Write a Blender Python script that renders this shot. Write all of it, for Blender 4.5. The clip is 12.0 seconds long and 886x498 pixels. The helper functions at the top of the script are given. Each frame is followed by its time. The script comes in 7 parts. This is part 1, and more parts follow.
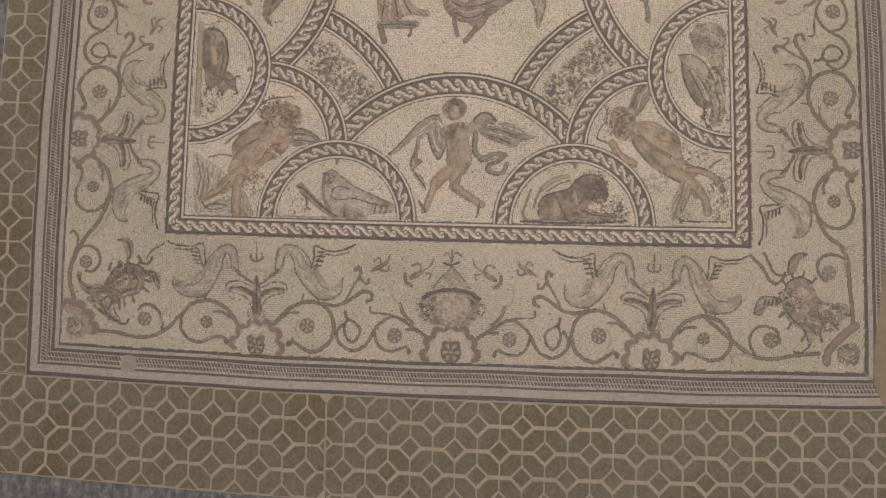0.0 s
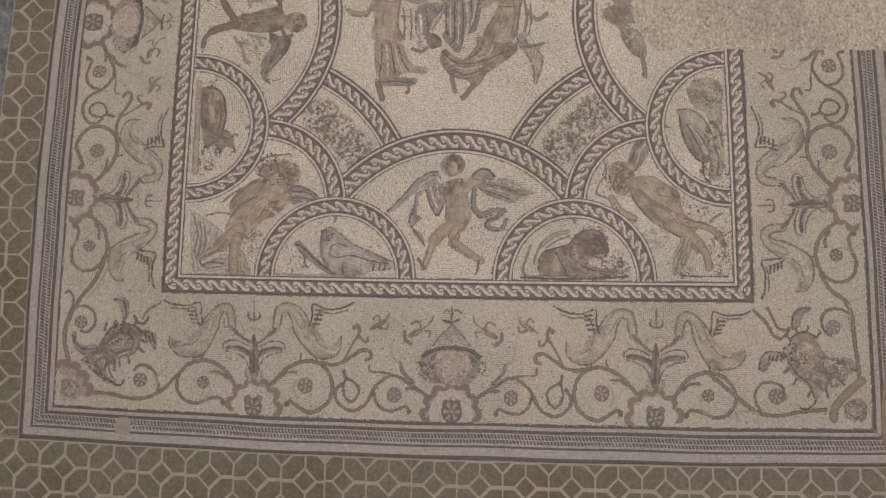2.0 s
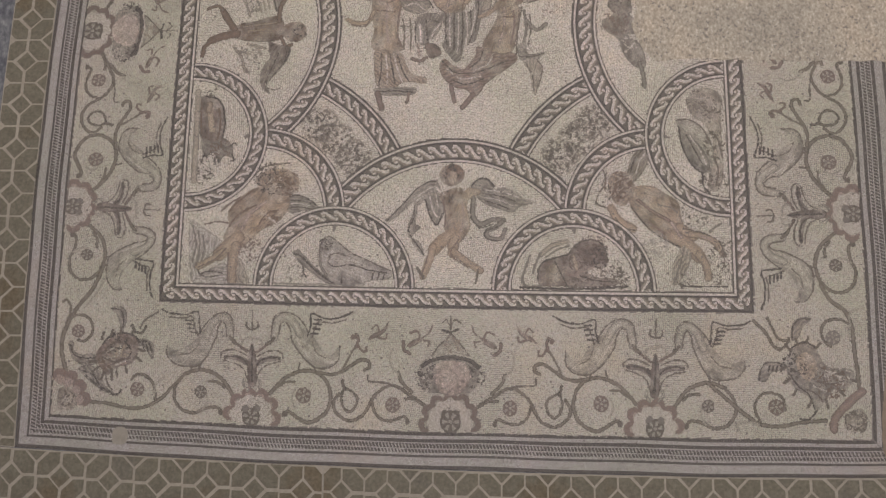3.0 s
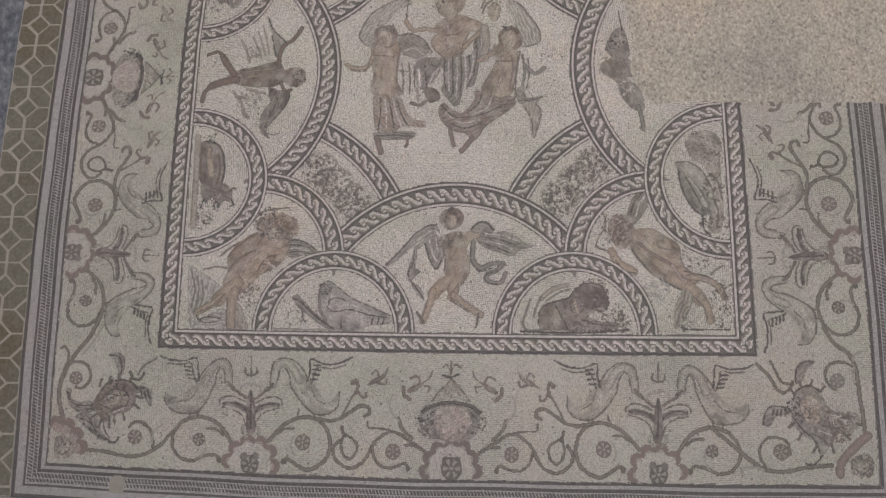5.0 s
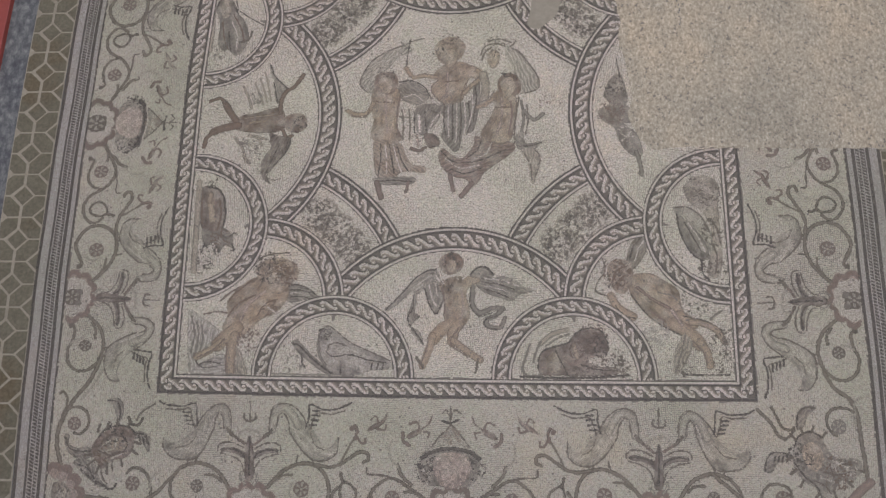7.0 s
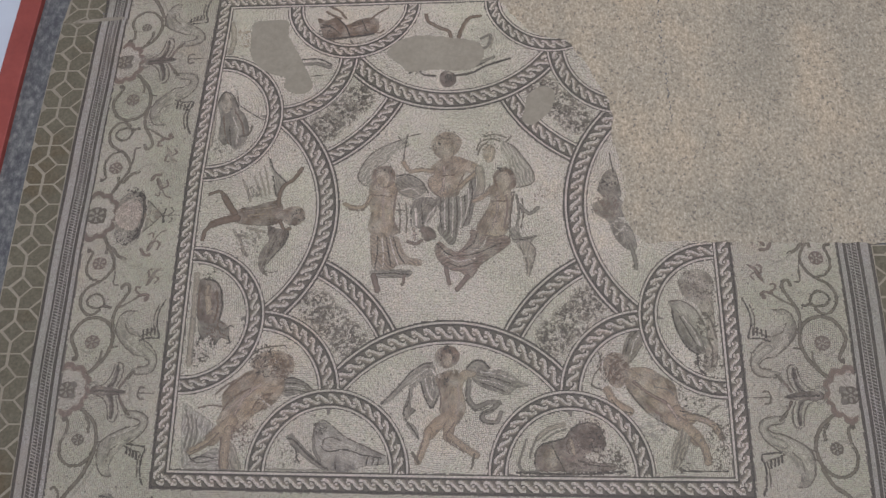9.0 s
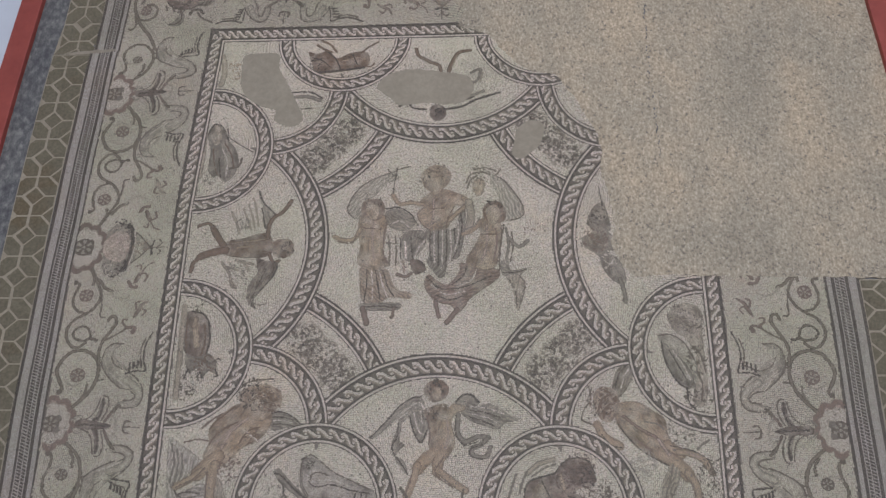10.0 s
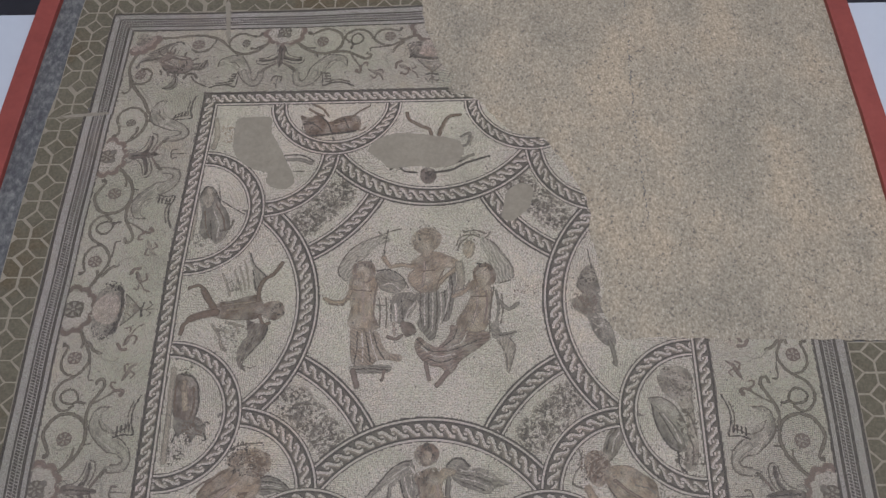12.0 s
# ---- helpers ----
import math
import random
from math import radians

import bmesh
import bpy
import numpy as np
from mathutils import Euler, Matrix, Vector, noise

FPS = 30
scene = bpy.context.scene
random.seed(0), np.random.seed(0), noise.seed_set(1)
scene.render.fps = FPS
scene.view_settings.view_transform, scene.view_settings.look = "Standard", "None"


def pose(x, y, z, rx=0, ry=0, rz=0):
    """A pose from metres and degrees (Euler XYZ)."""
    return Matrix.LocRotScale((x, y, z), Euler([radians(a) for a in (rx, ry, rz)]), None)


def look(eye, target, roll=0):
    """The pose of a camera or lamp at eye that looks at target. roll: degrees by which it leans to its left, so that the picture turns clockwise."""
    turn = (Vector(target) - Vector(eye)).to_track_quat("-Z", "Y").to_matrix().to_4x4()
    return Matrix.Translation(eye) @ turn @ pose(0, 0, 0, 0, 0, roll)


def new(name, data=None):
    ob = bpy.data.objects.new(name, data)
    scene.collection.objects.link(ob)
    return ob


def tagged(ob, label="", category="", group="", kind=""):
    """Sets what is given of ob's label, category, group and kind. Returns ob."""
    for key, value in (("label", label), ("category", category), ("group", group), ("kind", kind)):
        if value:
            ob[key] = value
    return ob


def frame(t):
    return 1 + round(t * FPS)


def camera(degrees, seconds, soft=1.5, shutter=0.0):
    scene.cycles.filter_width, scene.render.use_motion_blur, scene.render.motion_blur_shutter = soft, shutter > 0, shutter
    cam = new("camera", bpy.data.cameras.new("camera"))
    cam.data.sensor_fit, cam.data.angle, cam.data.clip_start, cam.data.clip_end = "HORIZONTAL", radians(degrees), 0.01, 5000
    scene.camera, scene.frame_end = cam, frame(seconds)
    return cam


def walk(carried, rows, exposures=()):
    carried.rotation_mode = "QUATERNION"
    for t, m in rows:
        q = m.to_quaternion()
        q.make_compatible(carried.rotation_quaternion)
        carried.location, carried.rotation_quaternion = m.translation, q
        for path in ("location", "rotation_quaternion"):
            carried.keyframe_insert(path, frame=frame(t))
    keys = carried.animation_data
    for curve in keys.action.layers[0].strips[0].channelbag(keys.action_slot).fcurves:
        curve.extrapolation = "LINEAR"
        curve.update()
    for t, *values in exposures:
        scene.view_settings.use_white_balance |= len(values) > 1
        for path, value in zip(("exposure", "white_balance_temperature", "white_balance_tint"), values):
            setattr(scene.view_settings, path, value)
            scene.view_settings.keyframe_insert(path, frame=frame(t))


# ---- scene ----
cam = camera(51.2, 12.0, soft=1.4)
PATH = [
    (0, (0.215, -5.807, 1.387), (0.123, -3.831, 1.684), 1.3),
    (0.5, (0.205, -5.796, 1.417), (0.113, -3.826, 1.747), 1.1),
    (1, (0.203, -5.777, 1.416), (0.112, -3.813, 1.784), 0.8),
    (1.5, (0.215, -5.762, 1.429), (0.122, -3.803, 1.824), 0.9),
    (2, (0.201, -5.763, 1.446), (0.113, -3.806, 1.847), 0.8),
    (2.5, (0.212, -5.753, 1.427), (0.12, -3.799, 1.844), 1.0),
    (3, (0.188, -5.746, 1.429), (0.106, -3.794, 1.857), 0.9),
    (5, (0.202, -5.735, 1.489), (0.115, -3.801, 1.991), 0.6),
    (5.5, (0.223, -5.74, 1.51), (0.129, -3.81, 2.028), 0.7),
    (6, (0.224, -5.743, 1.515), (0.127, -3.819, 2.051), 0.8),
    (6.5, (0.223, -5.744, 1.513), (0.129, -3.826, 2.071), 0.6),
    (8.3, (0.207, -5.816, 1.579), (0.124, -3.937, 2.258), 0.9),
    (8.5, (0.212, -5.814, 1.59), (0.131, -3.941, 2.289), 0.8),
    (9, (0.219, -5.824, 1.611), (0.137, -3.968, 2.351), 0.7),
    (9.5, (0.203, -5.815, 1.608), (0.133, -3.969, 2.375), 0.6),
    (10, (0.212, -5.818, 1.624), (0.155, -3.988, 2.427), 0.6),
    (10.5, (0.227, -5.845, 1.644), (0.17, -4.029, 2.479), 0.6),
    (11, (0.199, -5.863, 1.647), (0.158, -4.061, 2.515), 0.5),
    (11.5, (0.207, -5.86, 1.649), (0.17, -4.071, 2.543), 0.5),
    (12, (0.194, -5.865, 1.652), (0.164, -4.086, 2.564), 0.3),
]
EXPOSURES = [(0, 0.07, 6800, 15.5), (1.5, 0.03, 6450, 15), (3, 0.01, 6050, 15), (5, -0.03, 5650, 13), (6.5, -0.03, 5650, 12), (9, -0.08, 5600, 10.5), (12, -0.20, 5550, 10.5)]
walk(cam, [(t, look(eye, target, roll)) for t, eye, target, roll in PATH], EXPOSURES)

import itertools

# ---------------------------------------------------------------- light and exposure
world = bpy.data.worlds.new("world")
scene.world = world
world.use_nodes = True
wt = world.node_tree
sky = wt.nodes.new("ShaderNodeTexSky")
sky.sky_type, sky.sun_disc, sky.sun_elevation, sky.sun_rotation = "NISHITA", False, radians(40), radians(200)
wt.links.new(sky.outputs[0], wt.nodes["Background"].inputs[0])
wt.nodes["Background"].inputs[1].default_value = 0.1


def area(name, m, sx, sy, watts, color):
    lamp = bpy.data.lights.new(name, "AREA")
    lamp.shape, lamp.size, lamp.size_y, lamp.energy, lamp.color = "RECTANGLE", sx, sy, watts, color
    ob = new(name, lamp)
    ob.matrix_world = m
    return ob


# added fill lamps, sources unseen: a wide one behind, a softer one overhead
area("added_south_fill", look((0.6, -11.85, 4.6), (0.4, 0.0, 3.9)), 6.8, 4.4, 795, (1.0, 0.96, 0.91))
# added lamp below the closed ceiling, to lift the upper part
area("added_overhead_fill", look((1.0, -6.0, 9.3), (0.9, -2.0, 4.0)), 6.0, 2.0, 95, (1.0, 0.95, 0.90))

# ---------------------------------------------------------------- materials


def srgb(r, g, b, k=1.0):
    return tuple(k * ((c / 255 + 0.055) / 1.055) ** 2.4 for c in (r, g, b))


def material(name, rough=0.8):
    m = bpy.data.materials.new(name)
    m.use_nodes = True
    bsdf = m.node_tree.nodes["Principled BSDF"]
    bsdf.inputs["Roughness"].default_value = rough
    return m, m.node_tree.nodes, m.node_tree.links, bsdf


def place(nodes, links, scale):
    """World-sized coordinates, the same for every object."""
    geo = nodes.new("ShaderNodeNewGeometry")
    mp = nodes.new("ShaderNodeMapping")
    mp.inputs["Scale"].default_value = scale if isinstance(scale, tuple) else (scale,) * 3
    links.new(geo.outputs["Position"], mp.inputs["Vector"])
    return mp.outputs["Vector"]


def grain(nodes, links, scale, detail=5, rough=0.6):
    n = nodes.new("ShaderNodeTexNoise")
    n.inputs["Scale"].default_value = 1.0
    n.inputs["Detail"].default_value = detail
    n.inputs["Roughness"].default_value = rough
    links.new(place(nodes, links, scale), n.inputs["Vector"])
    return n.outputs["Fac"]


def ramp(nodes, links, fac, *stops):
    r = nodes.new("ShaderNodeValToRGB")
    while len(r.color_ramp.elements) < len(stops):
        r.color_ramp.elements.new(0.5)
    for e, (at, c) in zip(r.color_ramp.elements, stops):
        e.position, e.color = at, (*c, 1)
    links.new(fac, r.inputs[0])
    return r.outputs[0]


def blend(nodes, links, a, b, fac, mode="MIX"):
    n = nodes.new("ShaderNodeMix")
    n.data_type, n.blend_type = "RGBA", mode
    for socket, value in ((n.inputs[0], fac), (n.inputs[6], a), (n.inputs[7], b)):
        if isinstance(value, (float, int)):
            socket.default_value = value
        elif isinstance(value, tuple):
            socket.default_value = (*value, 1)
        else:
            links.new(value, socket)
    return n.outputs[2]


def bump(nodes, links, bsdf, fac, strength, distance):
    b = nodes.new("ShaderNodeBump")
    b.inputs["Strength"].default_value, b.inputs["Distance"].default_value = strength, distance
    links.new(fac, b.inputs["Height"])
    links.new(b.outputs[0], bsdf.inputs["Normal"])


def tessera_material():
    m, n, l, b = material("stone_tesserae", 0.62)
    at = n.new("ShaderNodeAttribute")
    at.attribute_name = "stone"
    fine = ramp(n, l, grain(n, l, 260, 3), (0.25, (0.82,) * 3), (0.75, (1.12,) * 3))
    wide = ramp(n, l, grain(n, l, 1.3, 6, 0.65), (0.3, (0.80, 0.83, 0.79)), (0.42, (0.94, 0.98, 0.91)), (0.54, (1, 1, 1)), (0.70, (1.05, 1.0, 0.89)))
    c = blend(n, l, at.outputs["Color"], fine, 1.0, "MULTIPLY")
    l.new(blend(n, l, c, wide, 1.0, "MULTIPLY"), b.inputs["Base Color"])
    return m


def mottled(name, rough, stops, scale, broad_tones, broad_scale, bump_scale, bump_mm, speck=None):
    m, n, l, b = material(name, rough)
    c = ramp(n, l, grain(n, l, scale, 8, 0.7), *stops)
    w = ramp(n, l, grain(n, l, broad_scale, 5, 0.6), *broad_tones)
    c = blend(n, l, c, w, 1.0, "MULTIPLY")
    if speck:
        s = ramp(n, l, grain(n, l, speck[0], 2, 0.5), (speck[1], (0, 0, 0)), (speck[1] + 0.06, (1, 1, 1)))
        c = blend(n, l, c, speck[2], s)
    l.new(c, b.inputs["Base Color"])
    bump(n, l, b, grain(n, l, bump_scale, 6), 0.6, bump_mm / 1000)
    return m


K = 1.25
TESSERA = tessera_material()
MORTAR = mottled("lime_mortar", 0.9, [(0.3, srgb(108, 99, 90, K)), (0.7, srgb(130, 120, 109, K))], 40,
                 [(0.3, (0.85,) * 3), (0.7, (1.08,) * 3)], 1.5, 120, 2)
# broad random patches from darker grey to paler and warmer are multiplied in
PLASTER = mottled("pebbled_fill_mortar", 0.92, [(0.31, srgb(116, 107, 95, K)), (0.44, srgb(149, 137, 121, K)), (0.56, srgb(168, 156, 139, K)), (0.71, srgb(202, 190, 173, K))], (62, 62, 44),
                  [(0.28, (0.74, 0.75, 0.74)), (0.40, (0.90, 0.90, 0.87)), (0.50, (1.0, 0.98, 0.93)), (0.60, (1.10, 1.04, 0.95)), (0.72, (1.26, 1.20, 1.09))], (1.6, 1.6, 1.1), 75, 9,
                  (44, 0.62, srgb(116, 107, 96, K)))
PATCH = mottled("smooth_patch_mortar", 0.9, [(0.3, srgb(131, 121, 106, K)), (0.7, srgb(146, 136, 120, K))], 30,
                [(0.3, (0.94,) * 3), (0.7, (1.05,) * 3)], 4, 150, 1)
PATCH_BROWN = mottled("brown_patch_mortar", 0.9, [(0.3, srgb(116, 101, 84, K)), (0.7, srgb(134, 118, 99, K))], 30,
                      [(0.3, (0.9,) * 3), (0.7, (1.06,) * 3)], 4, 150, 1)
TILE = mottled("brown_painted_plaster", 0.85, [(0.25, srgb(79, 72, 58, K)), (0.5, srgb(98, 90, 74, K)), (0.75, srgb(116, 108, 92, K))], 60,
               [(0.30, (0.92, 0.93, 1.0)), (0.42, (1.1, 1.1, 1.08)), (0.52, (1, 1, 0.98)), (0.60, (0.94, 0.84, 0.72)), (0.68, (0.78, 0.72, 0.58)), (0.8, (1.0, 0.9, 0.72))], 1.1, 140, 1.5)
LINE = mottled("pale_painted_line", 0.85, [(0.3, srgb(132, 121, 104, K)), (0.7, srgb(153, 142, 124, K))], 45,
               [(0.3, (0.88,) * 3), (0.7, (1.06,) * 3)], 2.2, 140, 1)
SLATE = mottled("dark_grey_border_mortar", 0.88, [(0.3, srgb(66, 64, 66, K)), (0.48, srgb(92, 90, 90, K)), (0.60, srgb(118, 116, 112, K)), (0.72, srgb(146, 142, 136, K))], (22, 22, 14),
                [(0.3, (0.75, 0.75, 0.8)), (0.7, (1.15, 1.15, 1.12))], 3.0, 90, 3)
RED = mottled("red_painted_metal", 0.55, [(0.3, srgb(128, 58, 50, K)), (0.7, srgb(146, 70, 60, K))], 9,
              [(0.3, (0.9,) * 3), (0.7, (1.06,) * 3)], 1.5, 200, 0.3)
WALL = mottled("white_wall_paint", 0.85, [(0.3, (0.62, 0.64, 0.70)), (0.7, (0.67, 0.69, 0.75))], 3,
               [(0.3, (0.96,) * 3), (0.7, (1.03,) * 3)], 0.6, 90, 1)
DARK = mottled("dark_soffit_paint", 0.8, [(0.3, (0.020, 0.018, 0.024)), (0.7, (0.03, 0.027, 0.034))], 5,
               [(0.3, (0.9,) * 3), (0.7, (1.1,) * 3)], 1, 60, 1)
FLOOR = mottled("grey_stone_floor", 0.5, [(0.3, (0.17, 0.16, 0.15)), (0.7, (0.24, 0.23, 0.21))], 6,
                [(0.3, (0.9,) * 3), (0.7, (1.08,) * 3)], 0.8, 60, 1)

# ---------------------------------------------------------------- building blocks


def link_mesh(name, me, mat, parent=None, label=""):
    me.materials.append(mat)
    ob = new(name, me)
    if parent:
        ob.parent = parent
    return tagged(ob, label)


def part(name, bm, mat, parent=None, label=""):
    me = bpy.data.meshes.new(name)
    bm.to_mesh(me)
    bm.free()
    return link_mesh(name, me, mat, parent, label)


def box(lo, hi, bevel=0.0):
    bm = bmesh.new()
    mid, size = [(a + b) / 2 for a, b in zip(lo, hi)], [b - a for a, b in zip(lo, hi)]
    bmesh.ops.create_cube(bm, size=1, matrix=Matrix.Translation(mid) @ Matrix.Diagonal((*size, 1)))
    if bevel:
        bmesh.ops.bevel(bm, geom=bm.edges[:], offset=bevel, segments=2, affect="EDGES", profile=0.5)
    return bm


def slab(points, front, back):
    """A flat plate with the outline points (x, z), from y = back to y = front."""
    bm = bmesh.new()
    a = [bm.verts.new((x, front, z)) for x, z in points]
    b = [bm.verts.new((x, back, z)) for x, z in points]
    top = bm.faces.new(a)
    n = len(a)
    for i in range(n):
        bm.faces.new((a[i], b[i], b[(i + 1) % n], a[(i + 1) % n]))
    bmesh.ops.recalc_face_normals(bm, faces=bm.faces[:])
    bmesh.ops.triangulate(bm, faces=[top])
    return bm


# ---------------------------------------------------------------- the room
WALL_Y = 0.06
structure = dict(kind="structure")
tagged(part("wall_north", slab([(-9, 0), (9, 0), (9, 7.03), (-9, 6.83)], WALL_Y, WALL_Y + 0.3), WALL), "plain white painted gallery wall behind the mosaic", "wall", **structure)
tagged(part("wall_upper", box((-9, WALL_Y + 0.32, 6.7), (9, WALL_Y + 0.6, 9.5)), DARK), "dark recessed upper wall above the white wall", "wall", **structure)
# unseen wall; its wide opening is assumed, to hold the added south lamp
south = new("wall_south")
tagged(south, "unseen plain white gallery wall with a wide opening added for the fill lamp", "wall", **structure)
for lo, hi in (((-9, -12.3, 0), (9, -12, 2.2)), ((-9, -12.3, 7.0), (9, -12, 9.5)), ((-9, -12.3, 2.2), (-2.9, -12, 7.0)), ((5.3, -12.3, 2.2), (9, -12, 7.0))):
    part("wall_section", box(lo, hi), WALL, south)
tagged(part("wall_east", box((9, -12, 0), (9.3, WALL_Y, 9.5)), WALL), "plain white painted gallery wall", "wall", **structure)
tagged(part("wall_west", box((-9.3, -12, 0), (-9, WALL_Y, 9.5)), WALL), "plain white painted gallery wall", "wall", **structure)
tagged(part("floor", box((-9.3, -12.3, -0.2), (9.3, 0.5, 0)), FLOOR), "grey stone gallery floor", "floor", **structure)
tagged(part("ceiling", box((-9.3, -12.3, 9.5), (9.3, 0.8, 9.7)), WALL), "white painted gallery ceiling", "ceiling", **structure)

def settle(x, z):
    """The old pavement is not quite square: how it bows and leans."""
    dx = 0.0023 + x * (-0.0098 + -0.0050 * z + -0.0043 * z * z + 0.0036 * x * x)
    dz = 0.0065 + 0.0086 * x + z * (0.0148 + 0.0117 * x + 0.0008 * x * x * z + 0.0020 * z * z + 0.0009 * x * z)
    dx = dx + 0.044 * np.exp(-((x + 1.80) / 0.2) ** 2) * np.clip((z - 0.3) / 1.2, 0, 1)
    # the sheets meet with a small step at the edge
    dx = dx + 0.028 * (z > 1.68) * np.clip(1 - (z - 1.68) / 0.9, 0, 1) * np.clip((-2.45 - x) / 0.2, 0, 1) * np.clip((3.07 + x) / 0.06, 0, 1)
    dz = dz - (0.066 + 0.010 * np.clip(x, -2, 2)) * np.exp(-((z - 1.79) / 0.22) ** 2)
    return x + dx, z + dz


def bowed(lo_x, hi_x, lo_z, hi_z, step=0.25):
    """Outline of a rectangle that follows the lean of the pavement."""
    nx, nz = max(2, int((hi_x - lo_x) / step)), max(2, int((hi_z - lo_z) / step))
    xs, zs = np.linspace(lo_x, hi_x, nx + 1), np.linspace(lo_z, hi_z, nz + 1)
    ring = [(x, lo_z) for x in xs[:-1]] + [(hi_x, z) for z in zs[:-1]] + [(x, hi_z) for x in xs[:0:-1]] + [(lo_x, z) for z in zs[:0:-1]]
    return [tuple(float(v) for v in settle(x, z)) for x, z in ring]


# ---------------------------------------------------------------- the mosaic on the wall
CX, CZ = 0.01, 4.21           # centre of the design
INNER, OUTER = 1.75, 1.87     # twisted frame round the square, inside and outside
SCROLL = {"bottom": -2.60, "left": -2.50, "right": 2.53, "top": 2.44}      # outer edge of the scroll border
STRIPE = {"bottom": -2.81, "left": -2.705, "right": 2.75, "top": 2.625}     # outer edge of the striped border
TILES = {"bottom": -3.42, "left": -2.98, "right": 3.02, "top": 3.05}       # outer edge of the tiled border
PANEL = {"bottom": -3.70, "left": -3.155, "right": 3.225, "top": 3.30}       # outer edge of the grey border
RAIL = 0.155

mosaic = new("wall_mosaic")
mosaic.location = (CX, 0, CZ)
tagged(mosaic, "large Roman stone mosaic with a lost corner, on a white wall", "mosaic")

part("backing_panel", slab(bowed(PANEL["left"], PANEL["right"], PANEL["bottom"], PANEL["top"]), -0.002, WALL_Y), SLATE, mosaic, "dark grey mottled mortar border panel")
part("mortar_bed", slab(bowed(STRIPE["left"] + 0.004, STRIPE["right"] - 0.004, STRIPE["bottom"] + 0.004, STRIPE["top"] - 0.004), -0.008, -0.001), MORTAR, mosaic, "grey lime mortar between the tesserae")

frame_thing = new("mosaic_frame")
frame_thing.location = (CX, 0, CZ)
tagged(frame_thing, "dull red painted metal frame round the wall mosaic", "frame")
L_, R_, B_, T_ = PANEL["left"], PANEL["right"], PANEL["bottom"], PANEL["top"]
for x0, x1, z0, z1, front in ((L_ - RAIL, L_, B_ - RAIL, T_ + RAIL, -0.050), (R_, R_ + RAIL, B_ - RAIL, T_ + RAIL, -0.050),
                              (L_ + 0.002, R_ - 0.002, B_ - RAIL, B_, -0.047), (L_ + 0.002, R_ - 0.002, T_, T_ + RAIL, -0.047)):
    rail = slab(bowed(x0, x1, z0, z1), front, WALL_Y)
    edge = [e for e in rail.edges if e.is_manifold and e.calc_face_angle(0) > 1.0 and all(abs(v.co.y - front) < 1e-5 for v in e.verts)]
    bmesh.ops.bevel(rail, geom=edge, offset=0.005, segments=2, affect="EDGES", profile=0.5)
    part("rail", rail, RED, frame_thing)

PALETTE = {
    "field": srgb(184, 170, 153, K), "cream": srgb(182, 168, 152, K), "dark": srgb(79, 70, 63, K), "vine": srgb(100, 89, 78, K),
    "olive": srgb(154, 143, 127, K), "olive2": srgb(112, 101, 87, K), "brown": srgb(116, 99, 88, K), "brown2": srgb(138, 120, 103, K),
    "flesh": srgb(148, 128, 108, K), "flesh2": srgb(156, 137, 117, K), "grey": srgb(149, 135, 119, K), "grey2": srgb(122, 112, 100, K),
    "blue": srgb(157, 145, 133, K), "red": srgb(128, 108, 96, K), "red2": srgb(124, 104, 92, K), "umber": srgb(110, 91, 77, K),
    "umber2": srgb(100, 86, 77, K), "ground": srgb(104, 94, 84, K), "line": srgb(194, 178, 164, K), "strand": srgb(138, 123, 108, K),
    "rosy": srgb(160, 140, 126, K), "pale": srgb(164, 153, 143, K)}
PALETTE = {k: np.array(v) for k, v in PALETTE.items()}
rng = np.random.default_rng(7)

# panels of the design: name, kind, label
KINDS = {
    "central_medallion": "eight-sided cream field holding a group of standing figures",
    "lunette_panel": "cream lunette with a winged figure", "beast_panel": "small cream half-round with a creature",
    "corner_panel": "cream corner field with a leaning figure", "foliage_panel": "small curved panel with dark speckled foliage",
    "scroll_border": "cream border with grey-brown vine scrolls, birds and rosettes"}
REGIONS = [("central_medallion", "")]
for side in ("bottom", "right", "top", "left"):
    REGIONS += [("lunette_panel", side), ("beast_panel", side + "_a"), ("beast_panel", side + "_b"), ("corner_panel", side), ("foliage_panel", side), ("scroll_border", side)]
INDEX = {r: i for i, r in enumerate(REGIONS)}
REGION = {"bottom_bird": INDEX["beast_panel", "bottom_a"], "lion": INDEX["beast_panel", "bottom_b"], "winged_figure": INDEX["lunette_panel", "bottom"],
          "corner_figure": INDEX["corner_panel", "bottom"], "corner_figure_2": INDEX["corner_panel", "right"], "left_low_beast": INDEX["beast_panel", "left_b"],
          "right_low_beast": INDEX["beast_panel", "right_a"], "left_figure": INDEX["lunette_panel", "left"], "center": 0,
          "right_fragment": INDEX["lunette_panel", "right"], "left_up_beast": INDEX["beast_panel", "left_a"], "top_beast": INDEX["beast_panel", "top_b"],
          "top_figure": INDEX["lunette_panel", "top"], "tl_figure": INDEX["corner_panel", "left"]}


def turned(x, z, q):
    """Turn by q quarter turns against the clock."""
    for _ in range(q % 4):
        x, z = -z, x
    return x, z


# the bands: circles in the bottom quarter, centre and radii
SEMI = (0.765, -1.75, 0.39, 0.52)
LUNE = (0.0, -1.82, 0.879, 1.045)
ARC = (-1.27, -1.27, 0.42, 0.565)
DIAG = (-1.40, -1.40, 1.04, 1.19)


def radius(x, z, c):
    return np.hypot(x - c[0], z - c[1])


